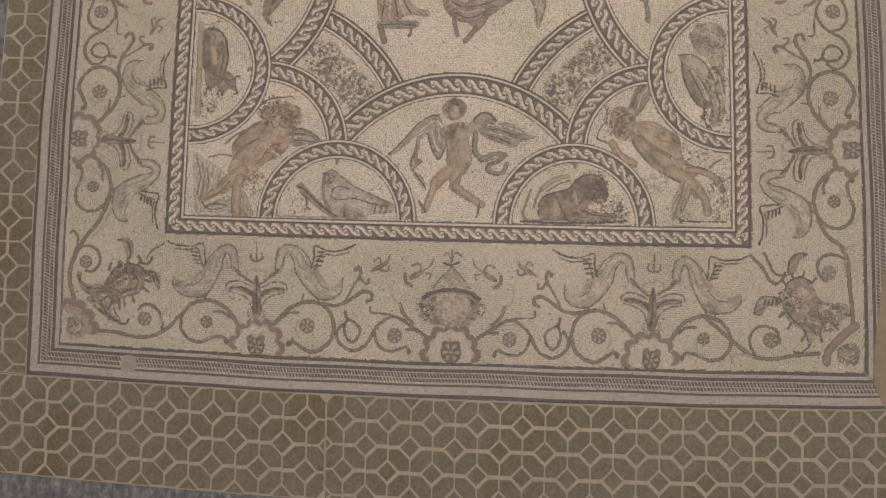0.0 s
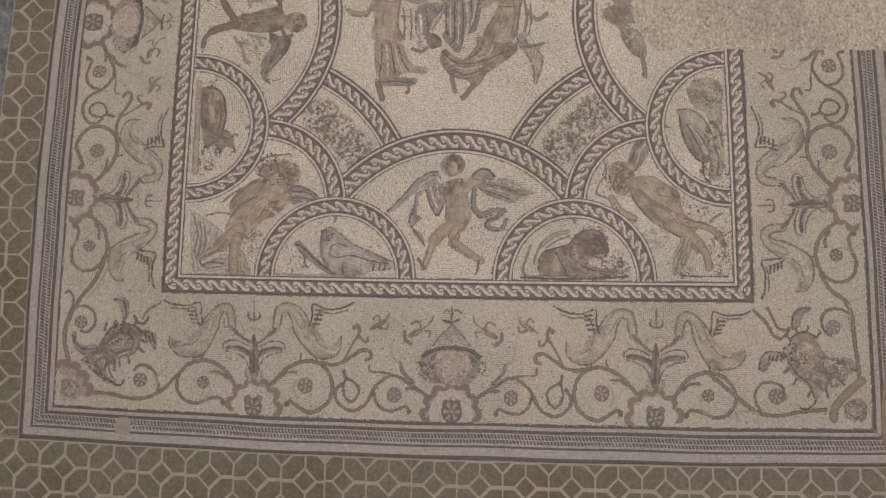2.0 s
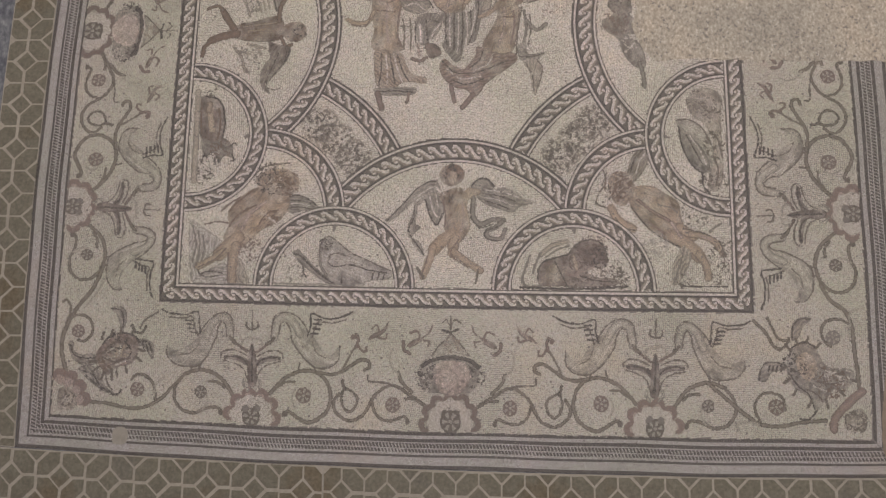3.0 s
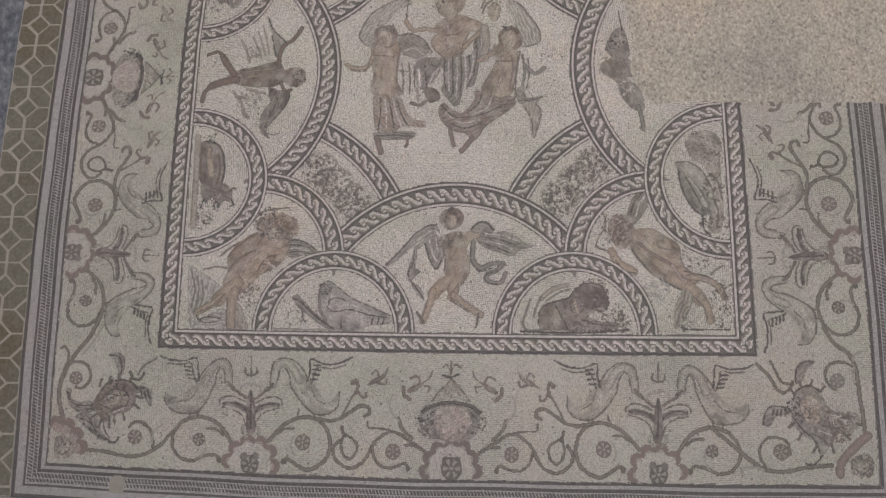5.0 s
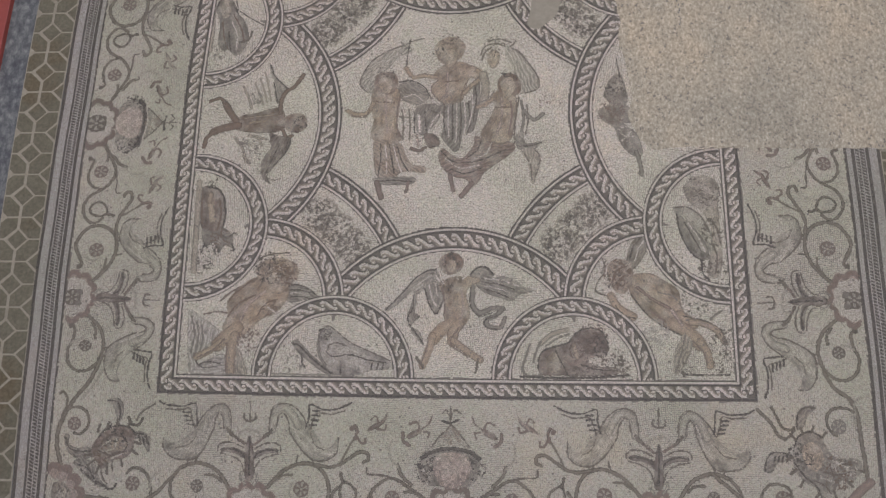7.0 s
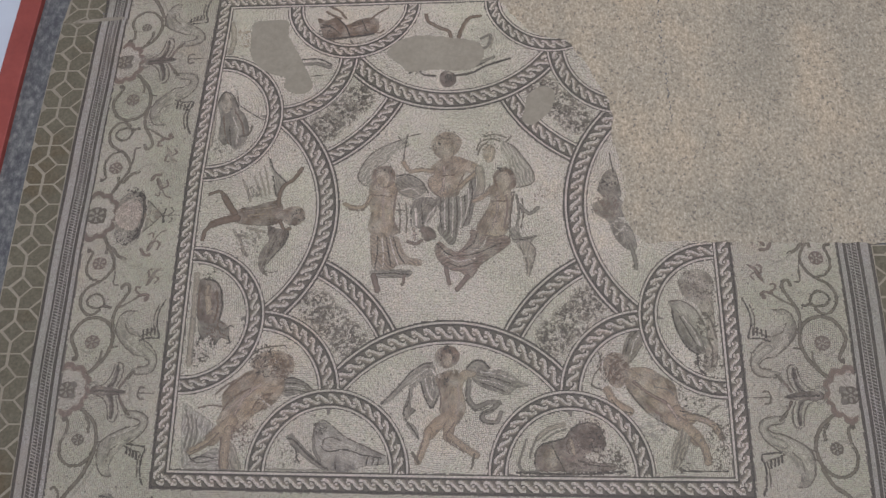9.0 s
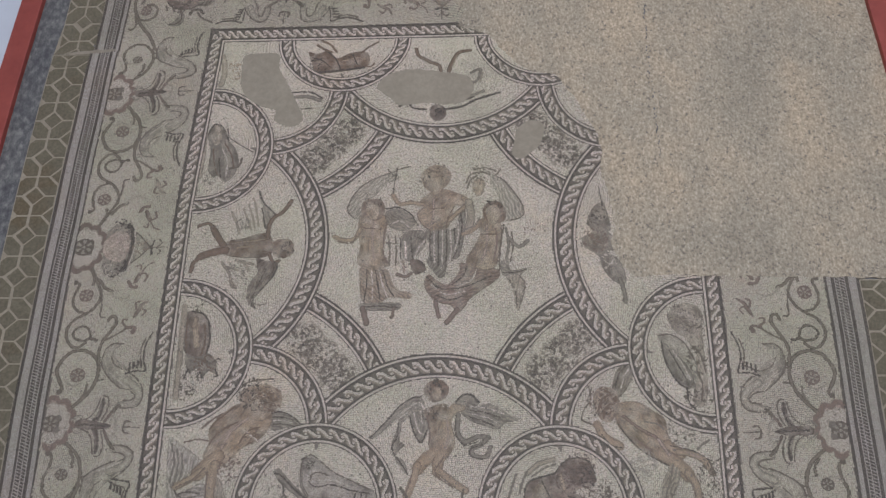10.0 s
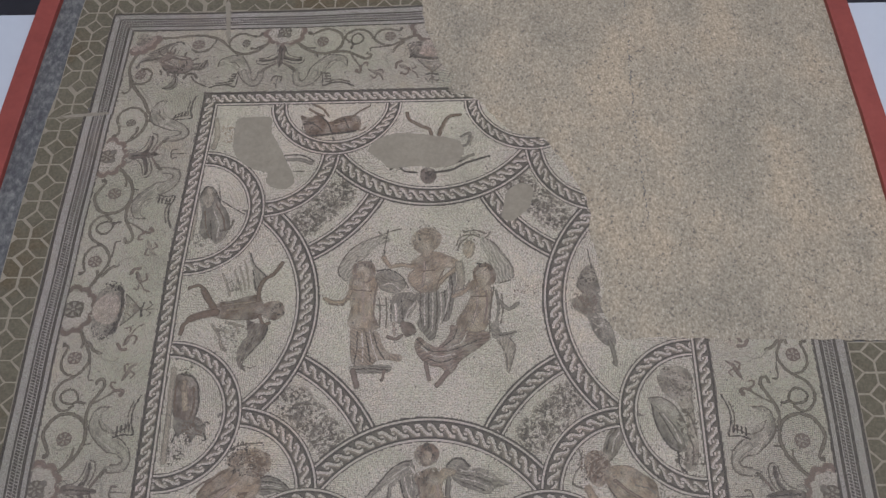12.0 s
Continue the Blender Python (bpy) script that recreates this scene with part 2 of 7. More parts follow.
def band_rank(x, z):
    """0 on open field; else the rank of the band that lies there: 1 half-rounds, 2 corner arcs, 3 lunettes, 4 diagonals."""
    rank = np.zeros(x.shape, int)
    for q in range(4):
        a, b = turned(x, z, q)
        inside = b > -INNER
        for k, test in ((4, (radius(a, b, DIAG) < DIAG[3]) & (radius(a, b, DIAG) > DIAG[2]) & (a > -1.3) & (b > -1.3)
                             & (radius(a, b, LUNE) > LUNE[3]) & (radius(b, a, LUNE) > LUNE[3]) & (radius(a, b, ARC) > ARC[3])),
                        (3, (radius(a, b, LUNE) < LUNE[3]) & (radius(a, b, LUNE) > LUNE[2]) & (np.abs(a) < 0.78)),
                        (2, (radius(a, b, ARC) < ARC[3]) & (radius(a, b, ARC) > ARC[2]) & (a > ARC[0] - 0.02) & (b > ARC[1] - 0.02)),
                        (1, inside & (radius(np.abs(a), b, SEMI) < SEMI[3]) & (radius(np.abs(a), b, SEMI) > SEMI[2]))):
            better = test & ((rank == 0) | (rank > k))
            rank[better] = k
    return rank


def region_of(x, z):
    """The panel in which each point lies; -1 on bands and outside."""
    r = np.full(x.shape, -1)
    inner = np.maximum(np.abs(x), np.abs(z)) < INNER
    r[inner] = 0
    for q, side in ((0, "bottom"), (3, "right"), (2, "top"), (1, "left")):
        a, b = turned(x, z, q)
        r[inner & (radius(a, b, DIAG) < DIAG[2]) & (a < 0) & (b < 0)] = INDEX["foliage_panel", side]
        r[inner & ((radius(a, b, ARC) < ARC[2]) | ((a < ARC[0]) & (b < ARC[1] + 0.42)) | ((b < ARC[1]) & (a < ARC[0] + 0.42)))] = INDEX["corner_panel", side]
    for q, side in ((0, "bottom"), (3, "right"), (2, "top"), (1, "left")):
        a, b = turned(x, z, q)
        r[inner & (radius(a, b, LUNE) < LUNE[2]) & (np.abs(a) < 0.76)] = INDEX["lunette_panel", side]
        for s, tag in ((-1, "_a"), (1, "_b")):
            r[inner & (radius(a * s, b, SEMI) < SEMI[2])] = INDEX["beast_panel", side + tag]
    r[band_rank(x, z) > 0] = -1
    r[np.maximum(np.abs(x), np.abs(z)) >= INNER - 0.004] = -1
    scroll = (np.maximum(np.abs(x), np.abs(z)) > OUTER + 0.004) & (x > SCROLL["left"]) & (x < SCROLL["right"]) & (z > SCROLL["bottom"]) & (z < SCROLL["top"])
    for side, test in (("bottom", (z < -np.abs(x))), ("top", z >= np.abs(x)), ("left", (x < 0) & (np.abs(z) <= -x)), ("right", (x > 0) & (np.abs(z) <= x))):
        r[scroll & test] = INDEX["scroll_border", side]
    return r


def spline(points, closed=False, step=0.006):
    p = np.array(points, float)
    p = np.vstack([p[-1:], p, p[:2]]) if closed else np.vstack([2 * p[:1] - p[1:2], p, 2 * p[-1:] - p[-2:-1]])
    out = []
    for a, b, c, d in zip(p, p[1:], p[2:], p[3:]):
        t = np.linspace(0, 1, max(2, int(np.hypot(*(c - b)) / step)), endpoint=False)[:, None]
        out.append(0.5 * (2 * b + (c - a) * t + (2 * a - 5 * b + 4 * c - d) * t ** 2 + (3 * b - a - 3 * c + d) * t ** 3))
    if not closed:
        out.append(p[-2:-1])
    return np.vstack(out)


def inside(x, z, poly):
    hit = np.zeros(x.shape, bool)
    for (x0, z0), (x1, z1) in zip(poly, np.roll(poly, -1, axis=0)):
        if z0 != z1:
            hit ^= ((z0 > z) != (z1 > z)) & (x < (x1 - x0) * (z - z0) / (z1 - z0) + x0)
    return hit


# the lost corner, and smaller patched holes
LOST = [(-0.109, 2.944), (-0.097, 2.528), (-0.065, 2.384), (0.018, 2.189), (0.05, 2.064), (0.164, 1.963), (0.122, 1.849), (0.256, 1.806), (0.39, 1.744), (0.45, 1.608), (0.562, 1.45), (0.673, 1.37), (0.856, 1.336), (0.926, 1.228), (1.015, 1.101), (1.063, 0.974), (1.142, 0.837), (1.16, 0.683), (1.138, 0.567), (1.167, 0.421), (1.195, 0.275), (1.214, 0.1), (1.173, 0.003), (1.203, -0.094), (1.242, -0.172), (1.301, -0.25), (1.4, -0.251), (1.499, -0.242), (1.656, -0.247), (1.871, -0.249), (2.275, -0.261), (2.654, -0.268), (3.223, -0.278), (3.223, 3.298), (-0.109, 3.298)]


def ragged(points, rough, step=0.012):
    p = np.array(points, float)
    out = []
    for a, b in zip(p, np.roll(p, -1, axis=0)):
        n = max(1, int(np.hypot(*(b - a)) / step))
        for t in np.linspace(0, 1, n, endpoint=False):
            q = a + (b - a) * t
            w = noise.noise((q[0] * 14, q[1] * 14, 1.7)) * rough + noise.noise((q[0] * 60, q[1] * 60, 4.1)) * rough * 0.5
            out.append((q[0] + w, q[1] + noise.noise((q[0] * 14, q[1] * 14, 9.2)) * rough))
    return np.array(out)


LATTICE = rng.random((256, 256)) * 2 - 1


def wander(x, z, f):
    """Smooth random values from -1 to 1 with f cells to the metre."""
    u, v = x * f + 300.5, z * f + 300.5
    i, j = np.floor(u).astype(int), np.floor(v).astype(int)
    u, v = u - i, v - j
    u, v = u * u * (3 - 2 * u), v * v * (3 - 2 * v)
    at = lambda p, q: LATTICE[p % 256, q % 256]
    return (at(i, j) * (1 - u) + at(i + 1, j) * u) * (1 - v) + (at(i, j + 1) * (1 - u) + at(i + 1, j + 1) * u) * v


# ---- the field tesserae, laid in slightly wavering rows
STEP = 0.0112
gx, gz = np.meshgrid(np.arange(SCROLL["left"] - 0.06, SCROLL["right"] + 0.06, STEP), np.arange(SCROLL["bottom"] - 0.06, SCROLL["top"] + 0.06, STEP))
gx, gz = gx.ravel(), gz.ravel()
FX = gx + 0.030 * np.sin(gz * 5.1 + 1.3 * np.sin(gx * 2.3)) + 0.006 * np.sin(gz * 17 + gx * 6) + rng.normal(0, 0.0008, gx.shape)
FZ = gz + 0.030 * np.sin(gx * 4.3 + 1.1 * np.sin(gz * 2.9)) + 0.007 * np.sin(gx * 13 - gz * 5) + rng.normal(0, 0.0008, gx.shape)
LEAN = np.arctan(0.030 * 4.3 * np.cos(gx * 4.3 + 1.1 * np.sin(gz * 2.9)))
big = region_of(FX, FZ)
keep = big >= 0
BX, BZ, LEAN = FX[keep], FZ[keep], LEAN[keep]
# every field stone may be laid as four small ones, where a motif needs it
FX = (BX[:, None] + STEP / 4 * np.array((-1, 1, -1, 1))).ravel()
FZ = (BZ[:, None] + STEP / 4 * np.array((-1, -1, 1, 1))).ravel()
FR = np.repeat(big[keep], 4)
FC = np.tile(PALETTE["field"], (len(FX), 1))
FC[np.isin(FR, [INDEX["scroll_border", e] for e in SCROLL])] *= (0.80, 0.81, 0.79)      # a greyer stone in the border
FM = np.full(len(FX), -1)            # the motif that each tessera belongs to
MOTIFS = {}
TURN = [0, 0]                        # counts single motifs, and units of the border
LOOSE = {"swan", "calyx", "cloth", "wing", "leaf", "hair", "rosette", "flower"}


def claim(i, region, name, color):
    ok = i if region is None else i[FR[i] == region]
    FC[ok] = color if np.ndim(color) == 1 else color[FR[i] == region] if region is not None else color
    for r in np.unique(FR[ok]):
        FM[ok[FR[ok] == r]] = MOTIFS.setdefault((int(r), name, TURN[1] if name in ("vine", "ground") else TURN[0]), len(MOTIFS))


def near(p, pad):
    (x0, z0), (x1, z1) = p.min(axis=0) - pad, p.max(axis=0) + pad
    return np.flatnonzero((FX > x0) & (FX < x1) & (FZ > z0) & (FZ < z1))


def distance(i, p):
    d = np.full(len(i), 9.0)
    for a in range(0, len(p), 40):
        q = p[a:a + 40]
        d = np.minimum(d, np.sqrt(((FX[i][:, None] - q[:, 0]) ** 2 + (FZ[i][:, None] - q[:, 1]) ** 2).min(axis=1)))
    return d + 0.0022 * wander(FX[i], FZ[i], 70)


def moved(points, m):
    return np.array([m(*p) for p in points]) if m else np.array(points, float)


def stroke(region, name, color, width, points, m=None):
    p = spline(moved(points, m))
    i = near(p, width)
    if len(i):
        d = distance(i, p)
        i, d = i[d < max(width / 2, 0.0042)], d[d < max(width / 2, 0.0042)]
        if width < 0.017:
            tone = np.ones(len(i))
        else:
            tone = 0.92 + 0.46 * np.clip(1 - d / (width / 2), 0, 1) + 0.14 * wander(FX[i], FZ[i], 40)
            edge = d > width / 2 - 0.0055
            tone[edge] = np.where(wander(FX[i][edge], FZ[i][edge], 16) > -0.35, 0.62, 0.95)
        claim(i, region, name, PALETTE[color] * tone[:, None])


def blob(region, name, color, points, m=None):
    """A filled shape, paler towards its upper edge and with a darker rim in places."""
    if name in LOOSE:
        TURN[0] += 1
    p = spline(moved(points, m), closed=True)
    i = near(p, 0.01)
    if not len(i):
        return
    i = i[inside(FX[i], FZ[i], p)]
    if not len(i):
        return
    d = distance(i, p)
    mid = p.mean(axis=0)
    spread, axes = np.linalg.eigh(np.cov((p - mid).T))
    x, z = FX[i] - mid[0], FZ[i] - mid[1]
    across, along = x * axes[0, 0] + z * axes[1, 0], x * axes[0, 1] + z * axes[1, 1]
    half = np.sqrt(spread[0]) * 1.6 + 1e-4
    sign = 1 if axes[0, 0] - axes[1, 0] > 0 else -1
    rough = wander(FX[i], FZ[i], 34)
    if name in ("cloth", "wing", "leaf"):
        # folds and feathers run along the shape
        fold = np.sin((across + 0.012 * wander(FX[i], FZ[i], 12) + 0.10 * along) * 270 + 3 * rough)
        tone = 1.08 + 0.36 * fold + 0.16 * rough
    elif name in ("hair", "acanthus_head", "mask"):
        # curls and leaf strands in short broken strokes
        curl = wander(FX[i], FZ[i] + 0.31, 62) + 0.6 * wander(FX[i] + 0.17, FZ[i], 105)
        tone = 1.10 + 0.42 * curl - 0.10 * sign * across / half
    else:
        # rounded bodies: a pale ridge along the shape, a darker flank, broken rows of other stone
        ridge = np.exp(-((across / half - 0.25 * sign + 0.35 * wander(along * 2 + mid[0], mid[1], 9)) / 0.55) ** 2)
        tone = 0.70 + 0.56 * ridge - 0.12 * sign * across / half + 0.15 * rough + 0.12 * wander(FX[i], FZ[i], 85)
        streak = wander(across * 3.5 + mid[0], along + mid[1], 26)
        tone += np.where(streak > 0.42, -0.24, 0.0) + np.where(streak < -0.45, 0.20, 0.0)
    rim = (d < 0.0062) & (rough + 0.9 * sign * across / half > 0.1) & (name not in ("hair", "acanthus_head"))
    tone[rim] = 0.62 + 0.12 * rough[rim]
    tone = np.clip(tone, 0.45, 1.7)
    # stones worn or replaced by pale ones in patches
    worn = np.clip(0.16 + 0.34 * wander(FX[i] + 0.37, FZ[i], 19) + 0.16 * wander(FX[i], FZ[i] + 0.71, 60), 0.0, 0.6)
    worn[rim] *= 0.5
    claim(i, region, name, PALETTE[color] * (tone * (1 - worn))[:, None] + PALETTE["field"] * worn[:, None])


def disc(region, name, color, c, r, m=None):
    c = moved([c], m)
    i = near(c, r)
    claim(i[distance(i, c) < r], region, name, PALETTE[color])


def rosette(region, name, color, c, r, m=None):
    TURN[0] += 1
    c = moved([c], m)
    i = near(c, r)
    d = distance(i, c)
    i, d = i[d < r], d[d < r]
    turn = np.arctan2(FZ[i] - c[0, 1], FX[i] - c[0, 0])
    petal = (np.cos(turn * 6 + c[0, 0] * 9) > 0.1) & (d > 0.3 * r) & (d < 0.8 * r)
    col = np.where((petal | (d < 0.16 * r))[:, None], PALETTE["olive"], PALETTE[color])
    claim(i, region, name, col)


def half_rosette(region, color, c, r, m=None):
    """A half flower that stands on the border's edge: scalloped petals round a pale ring."""
    TURN[0] += 1
    u, w = c
    for tint, reach, size in ((color, 0.86, 0.036), ("olive", 0.80, 0.021), ("cream", 0.56, 0.034)):
        for k in range(6):
            a = math.pi * (k + 0.5) / 6 * 1.1 - 0.157
            disc(region, "rosette", tint, (u + math.cos(a) * r * reach, w - 0.02 + math.sin(a) * r * reach * 1.33), size, m)
    TURN[0] -= 1


def speckle(region, name, color, c, r, share, m=None):
    c = moved([c], m)
    i = near(c, r)
    i = i[distance(i, c) < r]
    clump = 0.8 * wander(FX[i] + len(name) + c[0, 0], FZ[i], 60) + 0.8 * wander(FX[i], FZ[i] + share, 125) + rng.normal(0, 0.25, len(i))
    claim(i[clump > 0.85 - 1.8 * share], region, name, PALETTE[color])


def half_side(k, m):
    stroke(k, "vine", "olive2", 0.024, [(-1.681, 0.391), (-1.604, 0.428), (-1.526, 0.418), (-1.453, 0.366), (-1.404, 0.285), (-1.366, 0.209)], m)
    stroke(k, "vine", "olive2", 0.02, [(-1.681, 0.391), (-1.734, 0.304), (-1.745, 0.21), (-1.724, 0.142), (-1.68, 0.09), (-1.609, 0.076), (-1.564, 0.106), (-1.515, 0.127), (-1.466, 0.125), (-1.443, 0.081)], m)
    stroke(k, "vine", "olive", 0.014, [(-1.564, 0.106), (-1.538, 0.167), (-1.541, 0.245)], m)
    stroke(k, "vine", "olive2", 0.018, [(-1.53, 0.338), (-1.477, 0.337), (-1.429, 0.293)], m)
    disc(k, "vine", "vine", (-1.447, 0.09), 0.018, m)
    rosette(k, "rosette", "vine", (-1.58, 0.248), 0.038, m)
    stroke(k, "vine", "olive2", 0.024, [(-1.143, 0.257), (-1.095, 0.333), (-1.026, 0.41), (-0.927, 0.456), (-0.837, 0.432), (-0.781, 0.352), (-0.761, 0.239), (-0.783, 0.134), (-0.839, 0.068), (-0.898, 0.039), (-0.952, 0.063), (-0.996, 0.101)], m)
    stroke(k, "vine", "olive2", 0.02, [(-0.996, 0.101), (-1.032, 0.122), (-1.053, 0.084)], m)
    disc(k, "vine", "vine", (-1.046, 0.098), 0.018, m)
    stroke(k, "vine", "olive2", 0.016, [(-1.102, 0.305), (-1.049, 0.353), (-0.992, 0.36)], m)
    stroke(k, "vine", "olive", 0.012, [(-0.983, 0.151), (-1.007, 0.227), (-0.987, 0.297)], m)
    rosette(k, "rosette", "brown", (-0.932, 0.253), 0.048, m)
    stroke(k, "vine", "olive2", 0.022, [(-0.855, 0.449), (-0.765, 0.43), (-0.694, 0.456), (-0.624, 0.519), (-0.571, 0.558), (-0.528, 0.546), (-0.52, 0.5), (-0.551, 0.476)], m)
    stroke(k, "vine", "olive2", 0.014, [(-0.691, 0.47), (-0.65, 0.578), (-0.609, 0.668)], m)
    stroke(k, "flower", "brown", 0.02, [(-0.606, 0.663), (-0.596, 0.729), (-0.611, 0.766)], m)
    stroke(k, "flower", "brown", 0.016, [(-0.595, 0.673), (-0.569, 0.627), (-0.544, 0.628), (-0.544, 0.661)], m)
    disc(k, "flower", "brown", (-0.629, 0.742), 0.017, m)
    blob(k, "flower", "brown", [(-0.538, 0.722), (-0.496, 0.779), (-0.447, 0.809), (-0.405, 0.876), (-0.425, 0.796), (-0.474, 0.747)], m)
    stroke(k, "flower", "brown", 0.012, [(-0.512, 0.816), (-0.483, 0.846), (-0.464, 0.804)], m)
    stroke(k, "flower", "brown", 0.014, [(-0.467, 0.743), (-0.424, 0.735), (-0.413, 0.773)], m)
    blob(k, "flower", "brown", [(-0.286, 0.674), (-0.265, 0.717), (-0.208, 0.751), (-0.18, 0.757), (-0.201, 0.714), (-0.25, 0.676)], m)
    stroke(k, "flower", "brown", 0.022, [(-0.308, 0.715), (-0.304, 0.655), (-0.267, 0.619)], m)
    stroke(k, "flower", "brown", 0.014, [(-0.266, 0.787), (-0.227, 0.807), (-0.205, 0.77), (-0.215, 0.732)], m)
    stroke(k, "flower", "brown", 0.011, [(-0.187, 0.752), (-0.144, 0.795), (-0.123, 0.857)], m)
    stroke(k, "flower", "brown", 0.012, [(-0.179, 0.729), (-0.143, 0.721), (-0.153, 0.679)], m)
    stroke(k, "vine", "olive2", 0.02, [(-0.708, 0.277), (-0.739, 0.217), (-0.734, 0.145), (-0.686, 0.085), (-0.632, 0.065), (-0.562, 0.104), (-0.521, 0.182), (-0.493, 0.255), (-0.452, 0.311), (-0.395, 0.354), (-0.338, 0.347), (-0.266, 0.287), (-0.19, 0.231), (-0.151, 0.188)], m)
    stroke(k, "vine", "olive2", 0.017, [(-0.68, 0.319), (-0.693, 0.242), (-0.677, 0.166), (-0.641, 0.136), (-0.606, 0.169), (-0.593, 0.242), (-0.623, 0.295), (-0.666, 0.32)], m)
    stroke(k, "vine", "vine", 0.02, [(-0.673, 0.311), (-0.685, 0.356), (-0.689, 0.383)], m)
    stroke(k, "vine", "olive2", 0.018, [(-0.5, 0.237), (-0.484, 0.148), (-0.437, 0.087), (-0.383, 0.076), (-0.33, 0.096), (-0.292, 0.111), (-0.27, 0.085)], m)
    disc(k, "vine", "vine", (-0.273, 0.072), 0.016, m)
    stroke(k, "vine", "olive2", 0.018, [(-0.29, 0.25), (-0.244, 0.256), (-0.183, 0.214)], m)
    rosette(k, "rosette", "brown", (-0.368, 0.202), 0.046, m)
    stroke(k, "vine", "olive2", 0.022, [(-0.252, 0.31), (-0.31, 0.38), (-0.336, 0.461)], m)
    stroke(k, "vine", "vine", 0.012, [(-0.529, 0.435), (-0.521, 0.385), (-0.442, 0.379), (-0.363, 0.36)], m)
    stroke(k, "vine", "olive", 0.012, [(-0.333, 0.443), (-0.38, 0.505), (-0.392, 0.587), (-0.375, 0.653)], m)
    TURN[0] += 1
    disc(k, "rosette", "red", (-1.394, 0.088), 0.044, m)
    disc(k, "rosette", "red", (-1.351, 0.191), 0.044, m)
    disc(k, "rosette", "red", (-1.278, 0.245), 0.044, m)
    disc(k, "rosette", "red", (-1.196, 0.236), 0.044, m)
    disc(k, "rosette", "red", (-1.133, 0.171), 0.044, m)
    disc(k, "rosette", "red", (-1.112, 0.059), 0.044, m)
    disc(k, "rosette", "rosy", (-1.38, 0.086), 0.022, m)
    disc(k, "rosette", "rosy", (-1.342, 0.178), 0.022, m)
    disc(k, "rosette", "rosy", (-1.276, 0.227), 0.022, m)
    disc(k, "rosette", "rosy", (-1.202, 0.219), 0.022, m)
    disc(k, "rosette", "rosy", (-1.146, 0.16), 0.022, m)
    disc(k, "rosette", "rosy", (-1.127, 0.059), 0.022, m)
    disc(k, "rosette", "cream", (-1.345, 0.08), 0.046, m)
    disc(k, "rosette", "cream", (-1.317, 0.145), 0.046, m)
    disc(k, "rosette", "cream", (-1.271, 0.18), 0.046, m)
    disc(k, "rosette", "cream", (-1.218, 0.174), 0.046, m)
    disc(k, "rosette", "cream", (-1.178, 0.132), 0.046, m)
    disc(k, "rosette", "cream", (-1.165, 0.061), 0.046, m)
    disc(k, "rosette", "cream", (-1.258, 0.064), 0.07, m)
    disc(k, "rosette", "vine", (-1.295, 0.126), 0.024, m)
    disc(k, "rosette", "vine", (-1.225, 0.13), 0.024, m)
    rosette(k, "rosette", "vine", (-1.258, 0.064), 0.056, m)
    disc(k, "rosette", "grey2", (-1.296, 0.13), 0.02, m)
    disc(k, "rosette", "grey2", (-1.221, 0.134), 0.02, m)
    blob(k, "calyx", "umber2", [(-1.272, 0.384), (-1.292, 0.467), (-1.344, 0.511), (-1.394, 0.523), (-1.444, 0.53), (-1.431, 0.564), (-1.378, 0.566), (-1.323, 0.55), (-1.283, 0.514)], m)
    stroke(k, "calyx", "dark", 0.012, [(-1.441, 0.544), (-1.381, 0.552), (-1.323, 0.531), (-1.285, 0.476)], m)
    stroke(k, "calyx", "vine", 0.01, [(-1.462, 0.538), (-1.457, 0.581), (-1.418, 0.607), (-1.361, 0.6), (-1.302, 0.565)], m)
    stroke(k, "calyx", "brown", 0.017, [(-1.414, 0.702), (-1.378, 0.67), (-1.341, 0.634), (-1.296, 0.598)], m)
    disc(k, "calyx", "dark", (-1.385, 0.679), 0.014, m)
    stroke(k, "calyx", "vine", 0.009, [(-1.444, 0.516), (-1.364, 0.491), (-1.313, 0.443), (-1.289, 0.365)], m)
    stroke(k, "calyx", "olive", 0.018, [(-1.286, 0.282), (-1.313, 0.327), (-1.307, 0.364)], m)
    stroke(k, "calyx", "olive", 0.013, [(-1.334, 0.648), (-1.328, 0.691), (-1.293, 0.716), (-1.271, 0.708)], m)
    blob(k, "calyx", "umber2", [(-1.25, 0.376), (-1.235, 0.46), (-1.186, 0.509), (-1.137, 0.525), (-1.087, 0.537), (-1.102, 0.569), (-1.156, 0.567), (-1.209, 0.545), (-1.247, 0.506)], m)
    stroke(k, "calyx", "dark", 0.012, [(-1.091, 0.551), (-1.152, 0.553), (-1.208, 0.527), (-1.242, 0.469)], m)
    stroke(k, "calyx", "vine", 0.01, [(-1.069, 0.547), (-1.078, 0.589), (-1.118, 0.61), (-1.175, 0.599), (-1.231, 0.559)], m)
    stroke(k, "calyx", "brown", 0.017, [(-1.128, 0.704), (-1.163, 0.67), (-1.197, 0.631), (-1.239, 0.591)], m)
    disc(k, "calyx", "dark", (-1.156, 0.68), 0.014, m)
    stroke(k, "calyx", "vine", 0.009, [(-1.086, 0.523), (-1.164, 0.491), (-1.213, 0.438), (-1.232, 0.358)], m)
    stroke(k, "calyx", "olive", 0.018, [(-1.229, 0.275), (-1.206, 0.323), (-1.214, 0.359)], m)
    stroke(k, "calyx", "olive", 0.013, [(-1.205, 0.644), (-1.213, 0.687), (-1.25, 0.709), (-1.271, 0.698)], m)
